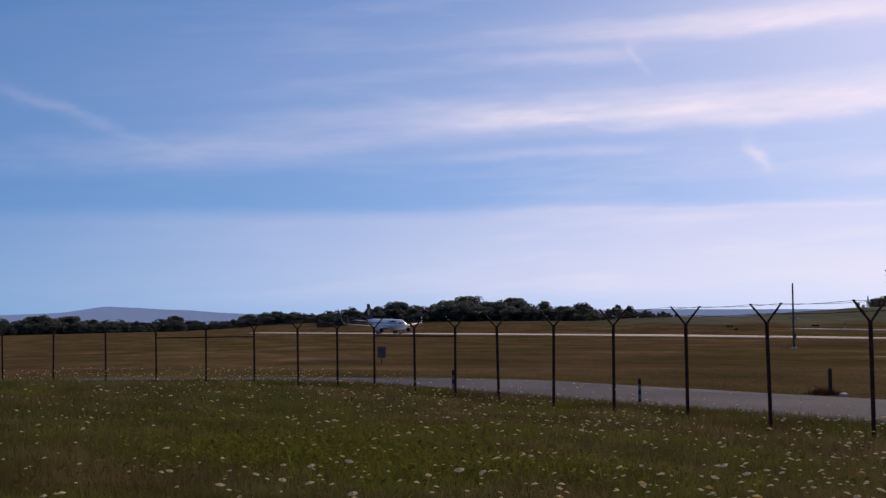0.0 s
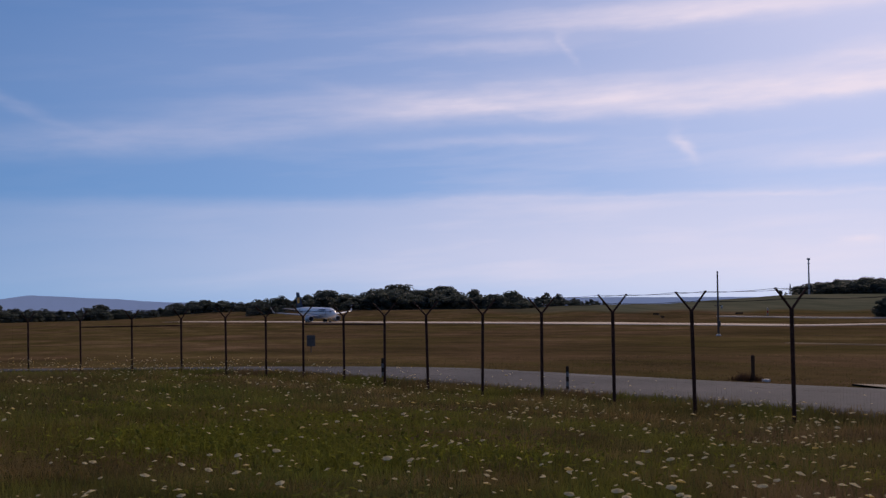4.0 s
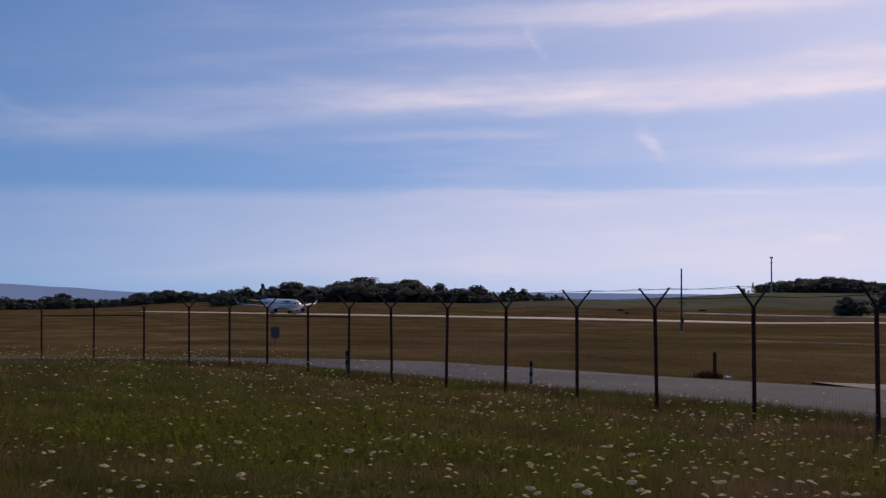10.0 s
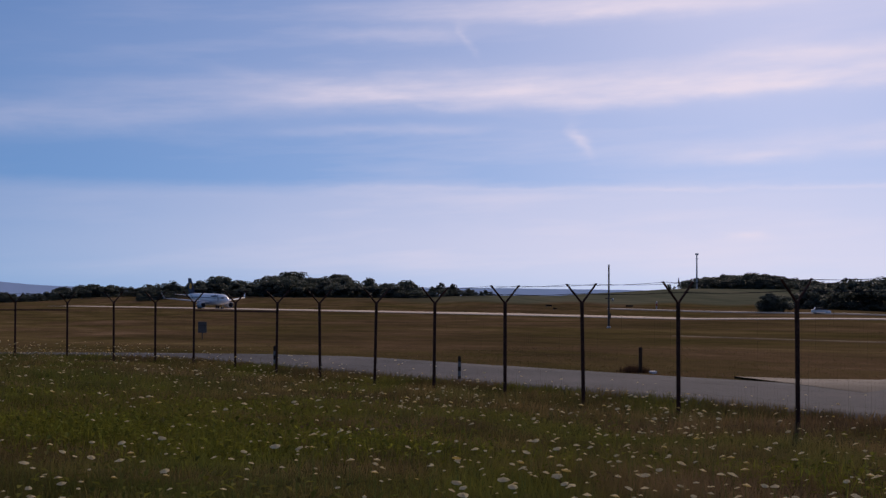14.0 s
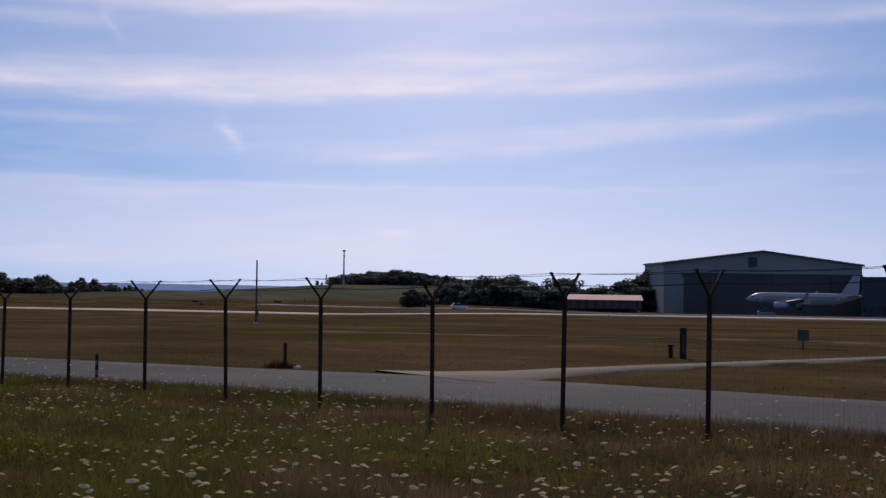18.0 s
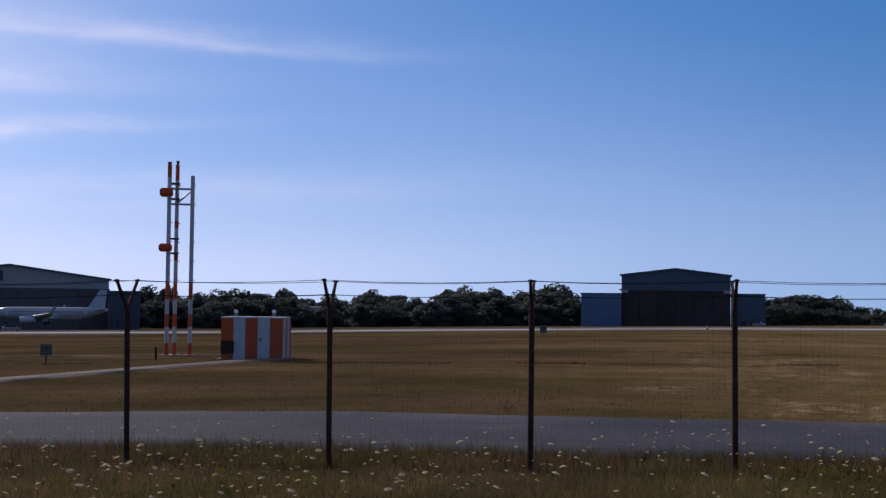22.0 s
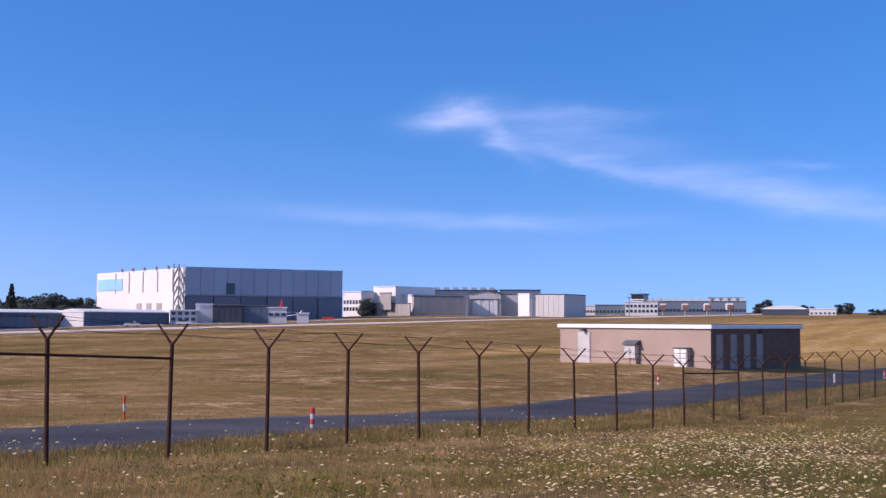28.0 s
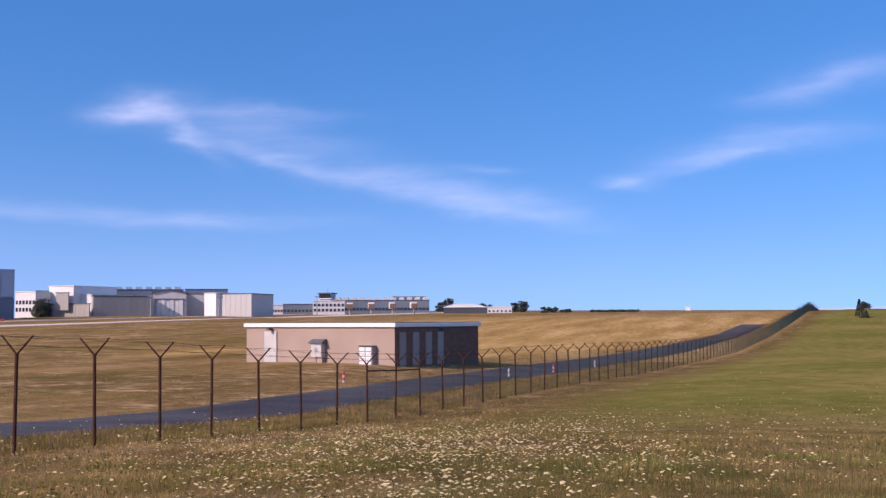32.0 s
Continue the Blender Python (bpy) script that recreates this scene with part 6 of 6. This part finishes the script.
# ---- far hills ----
# blue base and a weak glow paint the haze of distance onto the hills
far_haze = material("far_hills_hazed", ((0.13, 0.18, 0.28), (0.18, 0.23, 0.34)), 0.95, 0.002, 8, spec=0.0)
hb = far_haze.node_tree.nodes["Principled BSDF"]
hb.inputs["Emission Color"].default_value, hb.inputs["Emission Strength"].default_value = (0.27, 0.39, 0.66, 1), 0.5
HILL_A = (-115, -104, -96, -92.6, -90.35, -87.5, -84, -80, -72, -64, -56, -45, -30, 0, 40, 70, 88, 96, 115)
HILL_E = (-0.75, -0.7, -0.6, -0.5, -0.23, -0.4, -0.66, -0.75, -0.72, -0.66, -0.72, -0.9, -0.9, -0.7, -0.2, 0.2, 0.38, 0.56, 0.4)
verts, faces = [], []
aa = np.arange(-115, 115.01, 0.25)
for i, a in enumerate(aa):
    e = float(np.interp(a, HILL_A, HILL_E)) + 0.025 * noise.noise((a * 0.7, 0, 0)) + 0.012 * noise.noise((a * 3.1, 5, 0))
    for d, up in ((4300, -2.5), (4300, e), (4760, e - 0.5), (4760, -2.5)):
        x, y = polar(a, d)
        verts.append((x, y, EYE_Z + d * math.tan(radians(up))))
    if i:
        b = 4 * i
        faces += [(b - 4, b, b + 1, b - 3), (b - 3, b + 1, b + 2, b - 2), (b - 2, b + 2, b + 3, b - 1)]
tagged(place_mesh("backdrop", raw_mesh("backdrop", verts, faces, True), far_haze), "range of hazy blue wooded hills on the horizon", "hills", kind="structure")

# ---- meadow grass and flowers ----
def tone_material(name, rough, spec, thin=0.35):
    m = bpy.data.materials.new(name)
    m.use_nodes = True
    nt = m.node_tree
    bsdf = nt.nodes["Principled BSDF"]
    bsdf.inputs["Roughness"].default_value, bsdf.inputs["Specular IOR Level"].default_value = rough, spec
    att = nt.nodes.new("ShaderNodeAttribute")
    att.attribute_name = "tone"
    nt.links.new(att.outputs["Color"], bsdf.inputs["Base Color"])
    if thin:
        tl = nt.nodes.new("ShaderNodeBsdfTranslucent")
        nt.links.new(att.outputs["Color"], tl.inputs["Color"])
        mx = nt.nodes.new("ShaderNodeMixShader")
        mx.inputs[0].default_value = thin
        nt.links.new(bsdf.outputs[0], mx.inputs[1])
        nt.links.new(tl.outputs[0], mx.inputs[2])
        nt.links.new(mx.outputs[0], nt.nodes["Material Output"].inputs[0])
    return m


grass_mat = tone_material("grass_blades", 0.85, 0.05)
flower_mat = tone_material("flower_heads", 0.9, 0.0, 0.5)
grs = np.random.RandomState(5)


def field(x, y, scale, seed):
    """Smooth random patches, 0 to 1, from a few crossing waves."""
    r = np.random.RandomState(seed)
    v = 0
    for k in range(7):
        a, f, p = r.rand() * 6.283, scale * (0.6 + 1.6 * r.rand()), r.rand() * 6.283
        v = v + np.sin((x * np.cos(a) + y * np.sin(a)) * f + p + 1.3 * np.sin((x * np.sin(a) - y * np.cos(a)) * f * 0.7))
    return np.clip(0.5 + v / 7, 0, 1)


def tri_mesh(name, verts, colours, mat_, label, category):
    """Loose triangles with a colour for each corner."""
    me = bpy.data.meshes.new(name)
    n = len(verts)
    me.vertices.add(n)
    me.vertices.foreach_set("co", verts.astype(np.float32).ravel())
    me.loops.add(n)
    me.loops.foreach_set("vertex_index", np.arange(n, dtype=np.int32))
    me.polygons.add(n // 3)
    me.polygons.foreach_set("loop_start", np.arange(0, n, 3, dtype=np.int32))
    me.update(calc_edges=True)
    at = me.color_attributes.new("tone", "FLOAT_COLOR", "POINT")
    at.data.foreach_set("color", np.concatenate([colours, np.ones((n, 1))], 1).astype(np.float32).ravel())
    return tagged(place_mesh(name, me, mat_), label, category, kind="stuff")


def grass(name, x, y, height, width, blades, tones, label, more=None):
    n = len(x)
    z = ground(x, y) - 0.02
    out, col = [], []
    for _ in range(blades):
        a = grs.rand(n) * 6.283
        lean = (0.15 + 0.5 * grs.rand(n)) * height
        b = grs.rand(n) * 6.283
        ox, oy = x + (grs.rand(n) - 0.5) * 0.16, y + (grs.rand(n) - 0.5) * 0.16
        w = width * (0.6 + 0.8 * grs.rand(n))
        h = height * (0.5 + 0.7 * grs.rand(n))
        p0 = np.stack([ox - w * np.cos(a), oy - w * np.sin(a), z], -1)
        p1 = np.stack([ox + w * np.cos(a), oy + w * np.sin(a), z], -1)
        p2 = np.stack([ox + lean * np.cos(b), oy + lean * np.sin(b), z + h], -1)
        out.append(np.stack([p0, p1, p2], 1).reshape(-1, 3))
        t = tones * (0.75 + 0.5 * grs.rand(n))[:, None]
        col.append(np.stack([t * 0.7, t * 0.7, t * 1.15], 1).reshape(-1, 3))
    if not name:
        return np.concatenate(out), np.concatenate(col)
    if more:
        out.append(more[0])
        col.append(more[1])
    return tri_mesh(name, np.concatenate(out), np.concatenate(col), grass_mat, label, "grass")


def tones_at(x, y, dry):
    g = np.clip(0.5 + 1.7 * (field(x, y, 0.55, 3) - 0.5), 0, 1)[:, None]
    f = field(x, y, 2.2, 8)[:, None]
    rust = np.clip(2.4 * (field(x, y, 0.8, 44) - 0.5), 0, 0.8)[:, None] * (0.3 + 0.7 * np.clip(dry * 2.2, 0, 1))[:, None] * np.clip((np.hypot(x, y) - 5) / 6, 0.4, 1)[:, None]
    rust = np.clip(rust + 0.5 * np.exp(-((np.degrees(np.arctan2(x, y)) + 40) / 23) ** 2)[:, None], 0, 0.85)
    fresh = np.clip(3.0 * (field(x, y, 0.9, 91) - 0.58), 0, 0.8)[:, None] * np.clip((-38 - np.degrees(np.arctan2(x, y))) / 20, 0, 1)[:, None]
    shade = (0.72 + 0.5 * field(x, y, 1.5, 27))[:, None]
    green, olive = np.array([0.088, 0.104, 0.022]), np.array([0.128, 0.104, 0.030])
    straw, russet = np.array([0.26, 0.170, 0.074]), np.array([0.150, 0.094, 0.062])
    d = np.clip(dry + (f[:, 0] - 0.5) * 0.8 + (grs.rand(len(x)) - 0.5) * 0.5, 0, 1)[:, None]
    c = green * (1 - g) + olive * g
    c = c * (1 - rust) + russet * rust
    c = c * (1 - d) + straw * d
    return (c * (1 - fresh) + np.array([0.150, 0.155, 0.030]) * fresh) * shade


def weeds(x, y, length, tones):
    """Broad leaves spreading from low stems: kite shapes of two triangles."""
    n = len(x)
    a, up = grs.rand(n) * 6.283, 0.1 + 0.9 * grs.rand(n)
    base = np.stack([x, y, ground(x, y) + 0.02 + 0.16 * grs.rand(n) ** 1.5], -1)
    out = np.stack([np.cos(a) * np.cos(up), np.sin(a) * np.cos(up), np.sin(up)], -1) * length[:, None]
    across = np.stack([-np.sin(a), np.cos(a), 0 * a], -1) * (length * (0.16 + 0.12 * grs.rand(n)))[:, None]
    tip = base + out - np.stack([0 * a, 0 * a, 0.25 * length], -1)
    left, right = base + 0.5 * out + across, base + 0.5 * out - across
    t = tones * (0.6 + 0.8 * grs.rand(n))[:, None]
    return np.stack([base, left, tip, base, tip, right], 1).reshape(-1, 3), np.repeat(t, 6, 0)


# lush green clumps of broad leaves in the meadow
cx_ = np.array([-16.0, -13.8, -15.0, -18.5, -19.7, -12.6, 14.0, 11.5, -11.0, -21.0, 17.5, -9.5])
cy_ = np.array([2.9, 3.3, 1.8, 4.6, 6.8, 4.4, 7.2, 8.2, 6.5, 2.2, 10.5, 8.2])
cs_ = np.array([1.0, 0.7, 0.6, 0.5, 0.5, 0.5, 0.4, 0.4, 0.5, 0.8, 0.3, 0.5])
pick = grs.choice(len(cx_), 7000, p=np.array([5, 4, 3, 2, 1, 2, 0.12, 0.1, 1, 2, 0.08, 1]) / 21.3)
x, y = cx_[pick] + grs.normal(size=7000) * cs_[pick] * 1.5, cy_[pick] + grs.normal(size=7000) * cs_[pick] * 1.5
lush = np.array([0.150, 0.152, 0.024]) * (0.55 + 0.8 * grs.rand(7000))[:, None]
blades_ = grass("", x, y, 0.10 + 0.14 * grs.rand(7000), 0.009 + 0.0 * x, 3, lush, "")
broad_ = weeds(x, y, 0.05 + 0.07 * grs.rand(7000), lush)
# smaller weeds all through the meadow, in drifts
n = 60000
r = 5.5 * (48 / 5.5) ** (grs.rand(n) ** 0.9)
a = np.radians(grs.uniform(-104, 96, n))
x, y = r * np.sin(a), r * np.cos(a)
keep = (np.interp(x, FX, FY) - y > -1.2) & (grs.rand(n) < np.clip(2.6 * (field(x, y, 0.7, 52) - 0.38), 0.06, 1) * np.where(a > 0.3, 0.45, 1.0))
x, y = x[keep], y[keep]
leaf_green, leaf_brown = np.array([0.130, 0.130, 0.024]), np.array([0.125, 0.080, 0.040])
turn_ = np.clip(2.2 * (field(x, y, 1.1, 61) - 0.45), 0, 1)[:, None]
small_ = weeds(x, y, 0.04 + 0.09 * grs.rand(len(x)), leaf_green * (1 - turn_) + leaf_brown * turn_)
lush_part = tuple(np.concatenate([p, q, r_]) for p, q, r_ in zip(blades_, broad_, small_))

# near meadow, on the camera's side of the fence
n = 400000
r = 5.5 * (75 / 5.5) ** (grs.rand(n) ** 0.85)
a = np.radians(grs.uniform(-104, 104, n))
x, y = r * np.sin(a), r * np.cos(a)
keep = np.interp(x, FX, FY) - y > -0.6
x, y, r, a = x[keep], y[keep], r[keep], a[keep]
deg = np.degrees(a)
strip_dry = np.exp(-((np.interp(x, FX, FY) - y - 1.8) / 1.6) ** 2) * 0.35
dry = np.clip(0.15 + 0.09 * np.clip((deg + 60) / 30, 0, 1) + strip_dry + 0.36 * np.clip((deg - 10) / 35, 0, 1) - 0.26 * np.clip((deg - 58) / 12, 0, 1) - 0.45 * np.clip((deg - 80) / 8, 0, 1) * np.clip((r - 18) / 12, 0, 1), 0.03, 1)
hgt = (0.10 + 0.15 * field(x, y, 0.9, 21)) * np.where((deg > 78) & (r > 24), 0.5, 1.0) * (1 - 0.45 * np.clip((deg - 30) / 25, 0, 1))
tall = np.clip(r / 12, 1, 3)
# tones brighten with heading: the sunlit side is painted into the blades
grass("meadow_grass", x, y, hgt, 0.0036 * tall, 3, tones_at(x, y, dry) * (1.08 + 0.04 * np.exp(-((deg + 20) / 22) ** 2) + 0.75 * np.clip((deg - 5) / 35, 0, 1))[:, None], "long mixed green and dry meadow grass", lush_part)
# short grass round the standing place and behind it
n = 70000
r = 0.4 + 29 * grs.rand(n) ** 0.7
a = np.radians(grs.uniform(-180, 180, n))
keep = (r < 5.8) | (np.abs(a) > np.radians(102))
x, y = (r * np.sin(a))[keep], (r * np.cos(a))[keep]
grass("trodden_grass", x, y, 0.06 + 0.08 * grs.rand(len(x)), 0.005 + 0.0 * x, 3, tones_at(x, y, 0.3 + 0.0 * x) * 1.3, "short trodden grass at the meadow edge")
# verges on both sides of the road
n = 60000
x = grs.uniform(-48, 110, n)
side_ = grs.rand(n)
yf_ = np.interp(x, FX, FY)
inn, outt = np.array([road_in(v) for v in x]), np.array([road_out(v) for v in x])
y = np.where(side_ < 0.6, yf_ + grs.rand(n) * inn * 1.02, yf_ + outt - 0.1 + grs.rand(n) ** 1.8 * 14)
deg = np.degrees(np.arctan2(x, y))
dry = 0.25 + np.where(side_ < 0.6, 0.28, 0.70) * np.clip((deg + 25) / 40, 0, 1) + 0.25 * np.exp(-((y - yf_ - outt) / 1.0) ** 2)
# besides dryness, a heading factor puts backlit and sunlit sides into the colour
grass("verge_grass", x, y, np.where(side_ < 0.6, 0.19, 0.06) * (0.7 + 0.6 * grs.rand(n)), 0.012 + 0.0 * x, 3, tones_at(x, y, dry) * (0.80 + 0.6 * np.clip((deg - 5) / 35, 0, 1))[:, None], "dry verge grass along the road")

# tufts and dry stalks on the mown airfield, thinning with distance
n = 60000
x = grs.uniform(-75, 120, n)
far_ = 34 * grs.rand(n) ** 1.7
yf_ = np.interp(x, FX, FY)
y = yf_ + np.interp(x, (-400, -45, -36, -20, 0, 15, 30, 60, 85, 110, 145, 200, 900), (16, 9.5, 8.4, 9.4, 7.6, 8.4, 10.4, 10.6, 11.4, 12.0, 12.2, 9.0, 8.5)) + 0.1 + far_
on_track = (np.abs(x - np.interp(y, (19, 23.4, 27, 33, 44, 55), (-23.4, -22.6, -23.0, -22.7, -21.8, -20.5))) < np.interp(y, (19, 21.6, 23.4, 27, 55), (4.6, 2.2, 1.4, 1.0, 0.9))) & (y < 56)
on_hut = (x > 78) & (x < 100) & (y > 20) & (y < 44)
keep = ~on_track & ~on_hut & (grs.rand(n) < np.clip(2.0 * (field(x, y, 0.5, 71) - 0.25), 0.12, 1))
x, y, far_ = x[keep], y[keep], far_[keep]
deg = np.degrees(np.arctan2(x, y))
# painted light: tuft colour about doubled towards the sunlit headings
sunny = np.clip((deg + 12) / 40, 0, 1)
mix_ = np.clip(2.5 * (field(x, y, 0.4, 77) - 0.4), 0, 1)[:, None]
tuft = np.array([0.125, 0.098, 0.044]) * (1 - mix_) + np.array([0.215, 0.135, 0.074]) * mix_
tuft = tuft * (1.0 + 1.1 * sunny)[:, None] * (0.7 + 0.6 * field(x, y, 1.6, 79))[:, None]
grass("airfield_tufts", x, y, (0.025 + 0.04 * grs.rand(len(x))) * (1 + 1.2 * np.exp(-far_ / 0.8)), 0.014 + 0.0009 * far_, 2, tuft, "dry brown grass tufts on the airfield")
# dark sedge along a shallow drain
sx_ = np.concatenate([grs.uniform(p, q, 200) for p, q in ((-18.0, -14.6), (-14.2, -10.4), (-7.7, -4.8), (2.6, 5.0), (-31, -27))])
sy_ = np.interp(sx_, (-31, -27, -18, -14, -10, -5, 5), (48.4, 48.3, 48.9, 48.1, 47.2, 47.4, 48.8)) + 0.2 * grs.normal(size=len(sx_))
grass("drain_sedge", sx_, sy_, 0.04 + 0.07 * grs.rand(len(sx_)), 0.02 + 0.0 * sx_, 2, np.tile(np.array([[0.060, 0.045, 0.024]]), (len(sx_), 1)), "dark sedge along a shallow drain")
# a tangle of dead weeds at the wooden stake
wx_, wy_ = -29.75 + 0.2 * grs.normal(size=700), 19.75 + 0.15 * grs.normal(size=700)
grass("dead_weeds", wx_, wy_, 0.10 + 0.16 * grs.rand(700), 0.012 + 0.0 * wx_, 2, np.tile(np.array([[0.060, 0.034, 0.022]]), (700, 1)), "dark dead weeds round a wooden stake")

# white flower heads on thin stems
n = 30000
r = 6.5 * (60 / 6.5) ** grs.rand(n)
a = np.radians(grs.uniform(-104, 100, n))
x, y = r * np.sin(a), r * np.cos(a)
deg = np.degrees(a)
patch = field(x, y, 0.8, 33)
to_fence = np.interp(x, FX, FY) - y
dens = np.clip(0.08 + 0.45 * (patch - 0.38), 0.02, 0.5) + 1.0 * np.exp(-((deg - 74) / 10) ** 2 - ((r - 17) / 6) ** 2)
dens += 0.14 * np.exp(-((deg + 45) / 20) ** 2) * np.exp(-((r - 11) / 5) ** 2)
dens += np.where(deg < -45, 0.55, 0.0) * np.exp(-((to_fence - 3.0) / 2.6) ** 2) * np.clip(2.2 * (field(x, y, 1.1, 12) - 0.35), 0, 1)
dens *= np.where((deg > 82) & (r > 22), 0.25, 1.0)
keep = (np.interp(x, FX, FY) - y > -1.8) & (grs.rand(n) < dens)
x, y, r = x[keep], y[keep], r[keep]
# a dense patch on the slope, and taller stalks along the fence
pa, pr = np.radians(grs.normal(75, 9, 7000)), 9.5 + 15 * grs.rand(7000) ** 1.1
pk = grs.rand(7000) < np.clip(1.9 * (field(pr * np.sin(pa), pr * np.cos(pa), 0.9, 14) - 0.28), 0.08, 1)
fa, fr = np.radians(grs.uniform(72, 97, 5000)), 16 + 60 * grs.rand(5000) ** 1.5
fk = grs.rand(5000) < np.clip(3.0 * (field(fr * np.sin(fa), fr * np.cos(fa), 0.35, 41) - 0.52), 0.01, 0.6)
pa, pr, pk = np.concatenate([pa, fa]), np.concatenate([pr, fr]), np.concatenate([pk, fk])
ba, bf = grs.uniform(-46, -14, 1000), 0.8 + 9.5 * grs.rand(1000) ** 1.3
by = np.interp(ba, FX, FY) - bf
bk = grs.rand(1000) < np.clip(2.6 * (field(ba, by, 0.9, 19) - 0.33), 0.05, 1)
pa, pr, pk = np.concatenate([pa, np.arctan2(ba, by)]), np.concatenate([pr, np.hypot(ba, by)]), np.concatenate([pk, bk])
sx_ = np.concatenate([grs.uniform(-8, 12, 110), grs.normal(7.0, 1.4, 150), grs.uniform(-42, 30, 300), grs.uniform(-50, -38, 260)])
sy_ = np.interp(sx_, FX, FY) + grs.uniform(-2.6, 0.9, len(sx_))
low = len(x) + pk.sum()
x, y = np.concatenate([x, (pr * np.sin(pa))[pk], sx_]), np.concatenate([y, (pr * np.cos(pa))[pk], sy_])
ok = np.interp(x, FX, FY) - y > -1.8
stalk = (np.arange(len(x)) >= low)[ok]
x, y = x[ok], y[ok]
n = len(x)
z = ground(x, y)
h = np.where(stalk, 0.3 + 0.33 * grs.rand(n), 0.18 + 0.27 * grs.rand(n))
rad = (0.014 + 0.028 * grs.rand(n) ** 2.0) * np.where((x > 6) & ~stalk, 0.62, 1.0)
top = np.stack([x + 0.05 * (grs.rand(n) - 0.5), y + 0.05 * (grs.rand(n) - 0.5), z + h], -1)
tilt = (grs.rand(n, 2) - 0.5) * 0.7
out, col = [], []
white = np.array([0.84, 0.71, 0.44])
seg = 7
for k in range(seg):
    ring = []
    for q in (k, k + 1):
        ang = 2 * math.pi * (q % seg) / seg
        wobble = rad * (0.8 + 0.35 * np.abs(np.sin(ang * 2.3 + x * 31)))
        dx, dy = wobble * math.cos(ang), wobble * math.sin(ang)
        ring.append(top + np.stack([dx, dy, -0.22 * rad + dx * tilt[:, 0] + dy * tilt[:, 1]], -1))
    cap = top + np.stack([0 * x, 0 * x, 0.22 * rad], -1)
    out += [np.stack([ring[0], ring[1], cap], 1).reshape(-1, 3), np.stack([ring[1], ring[0], top - np.stack([0 * x, 0 * x, rad * 0.35], -1)], 1).reshape(-1, 3)]
    t = white * (0.8 + 0.3 * grs.rand(n))[:, None]
    col += [np.repeat(t, 3, 0), np.repeat(t * np.array([0.8, 0.8, 0.6]), 3, 0)]
foot = np.stack([x, y, z - 0.02], -1)
out.append(np.stack([foot, foot + (0.007, 0.004, 0), top], 1).reshape(-1, 3))
col.append(np.repeat(np.array([[0.06, 0.08, 0.025]]), 3 * n, 0))
tri_mesh("white_flowers", np.concatenate(out), np.concatenate(col), flower_mat, "white umbel flower heads scattered through the meadow", "flowers")
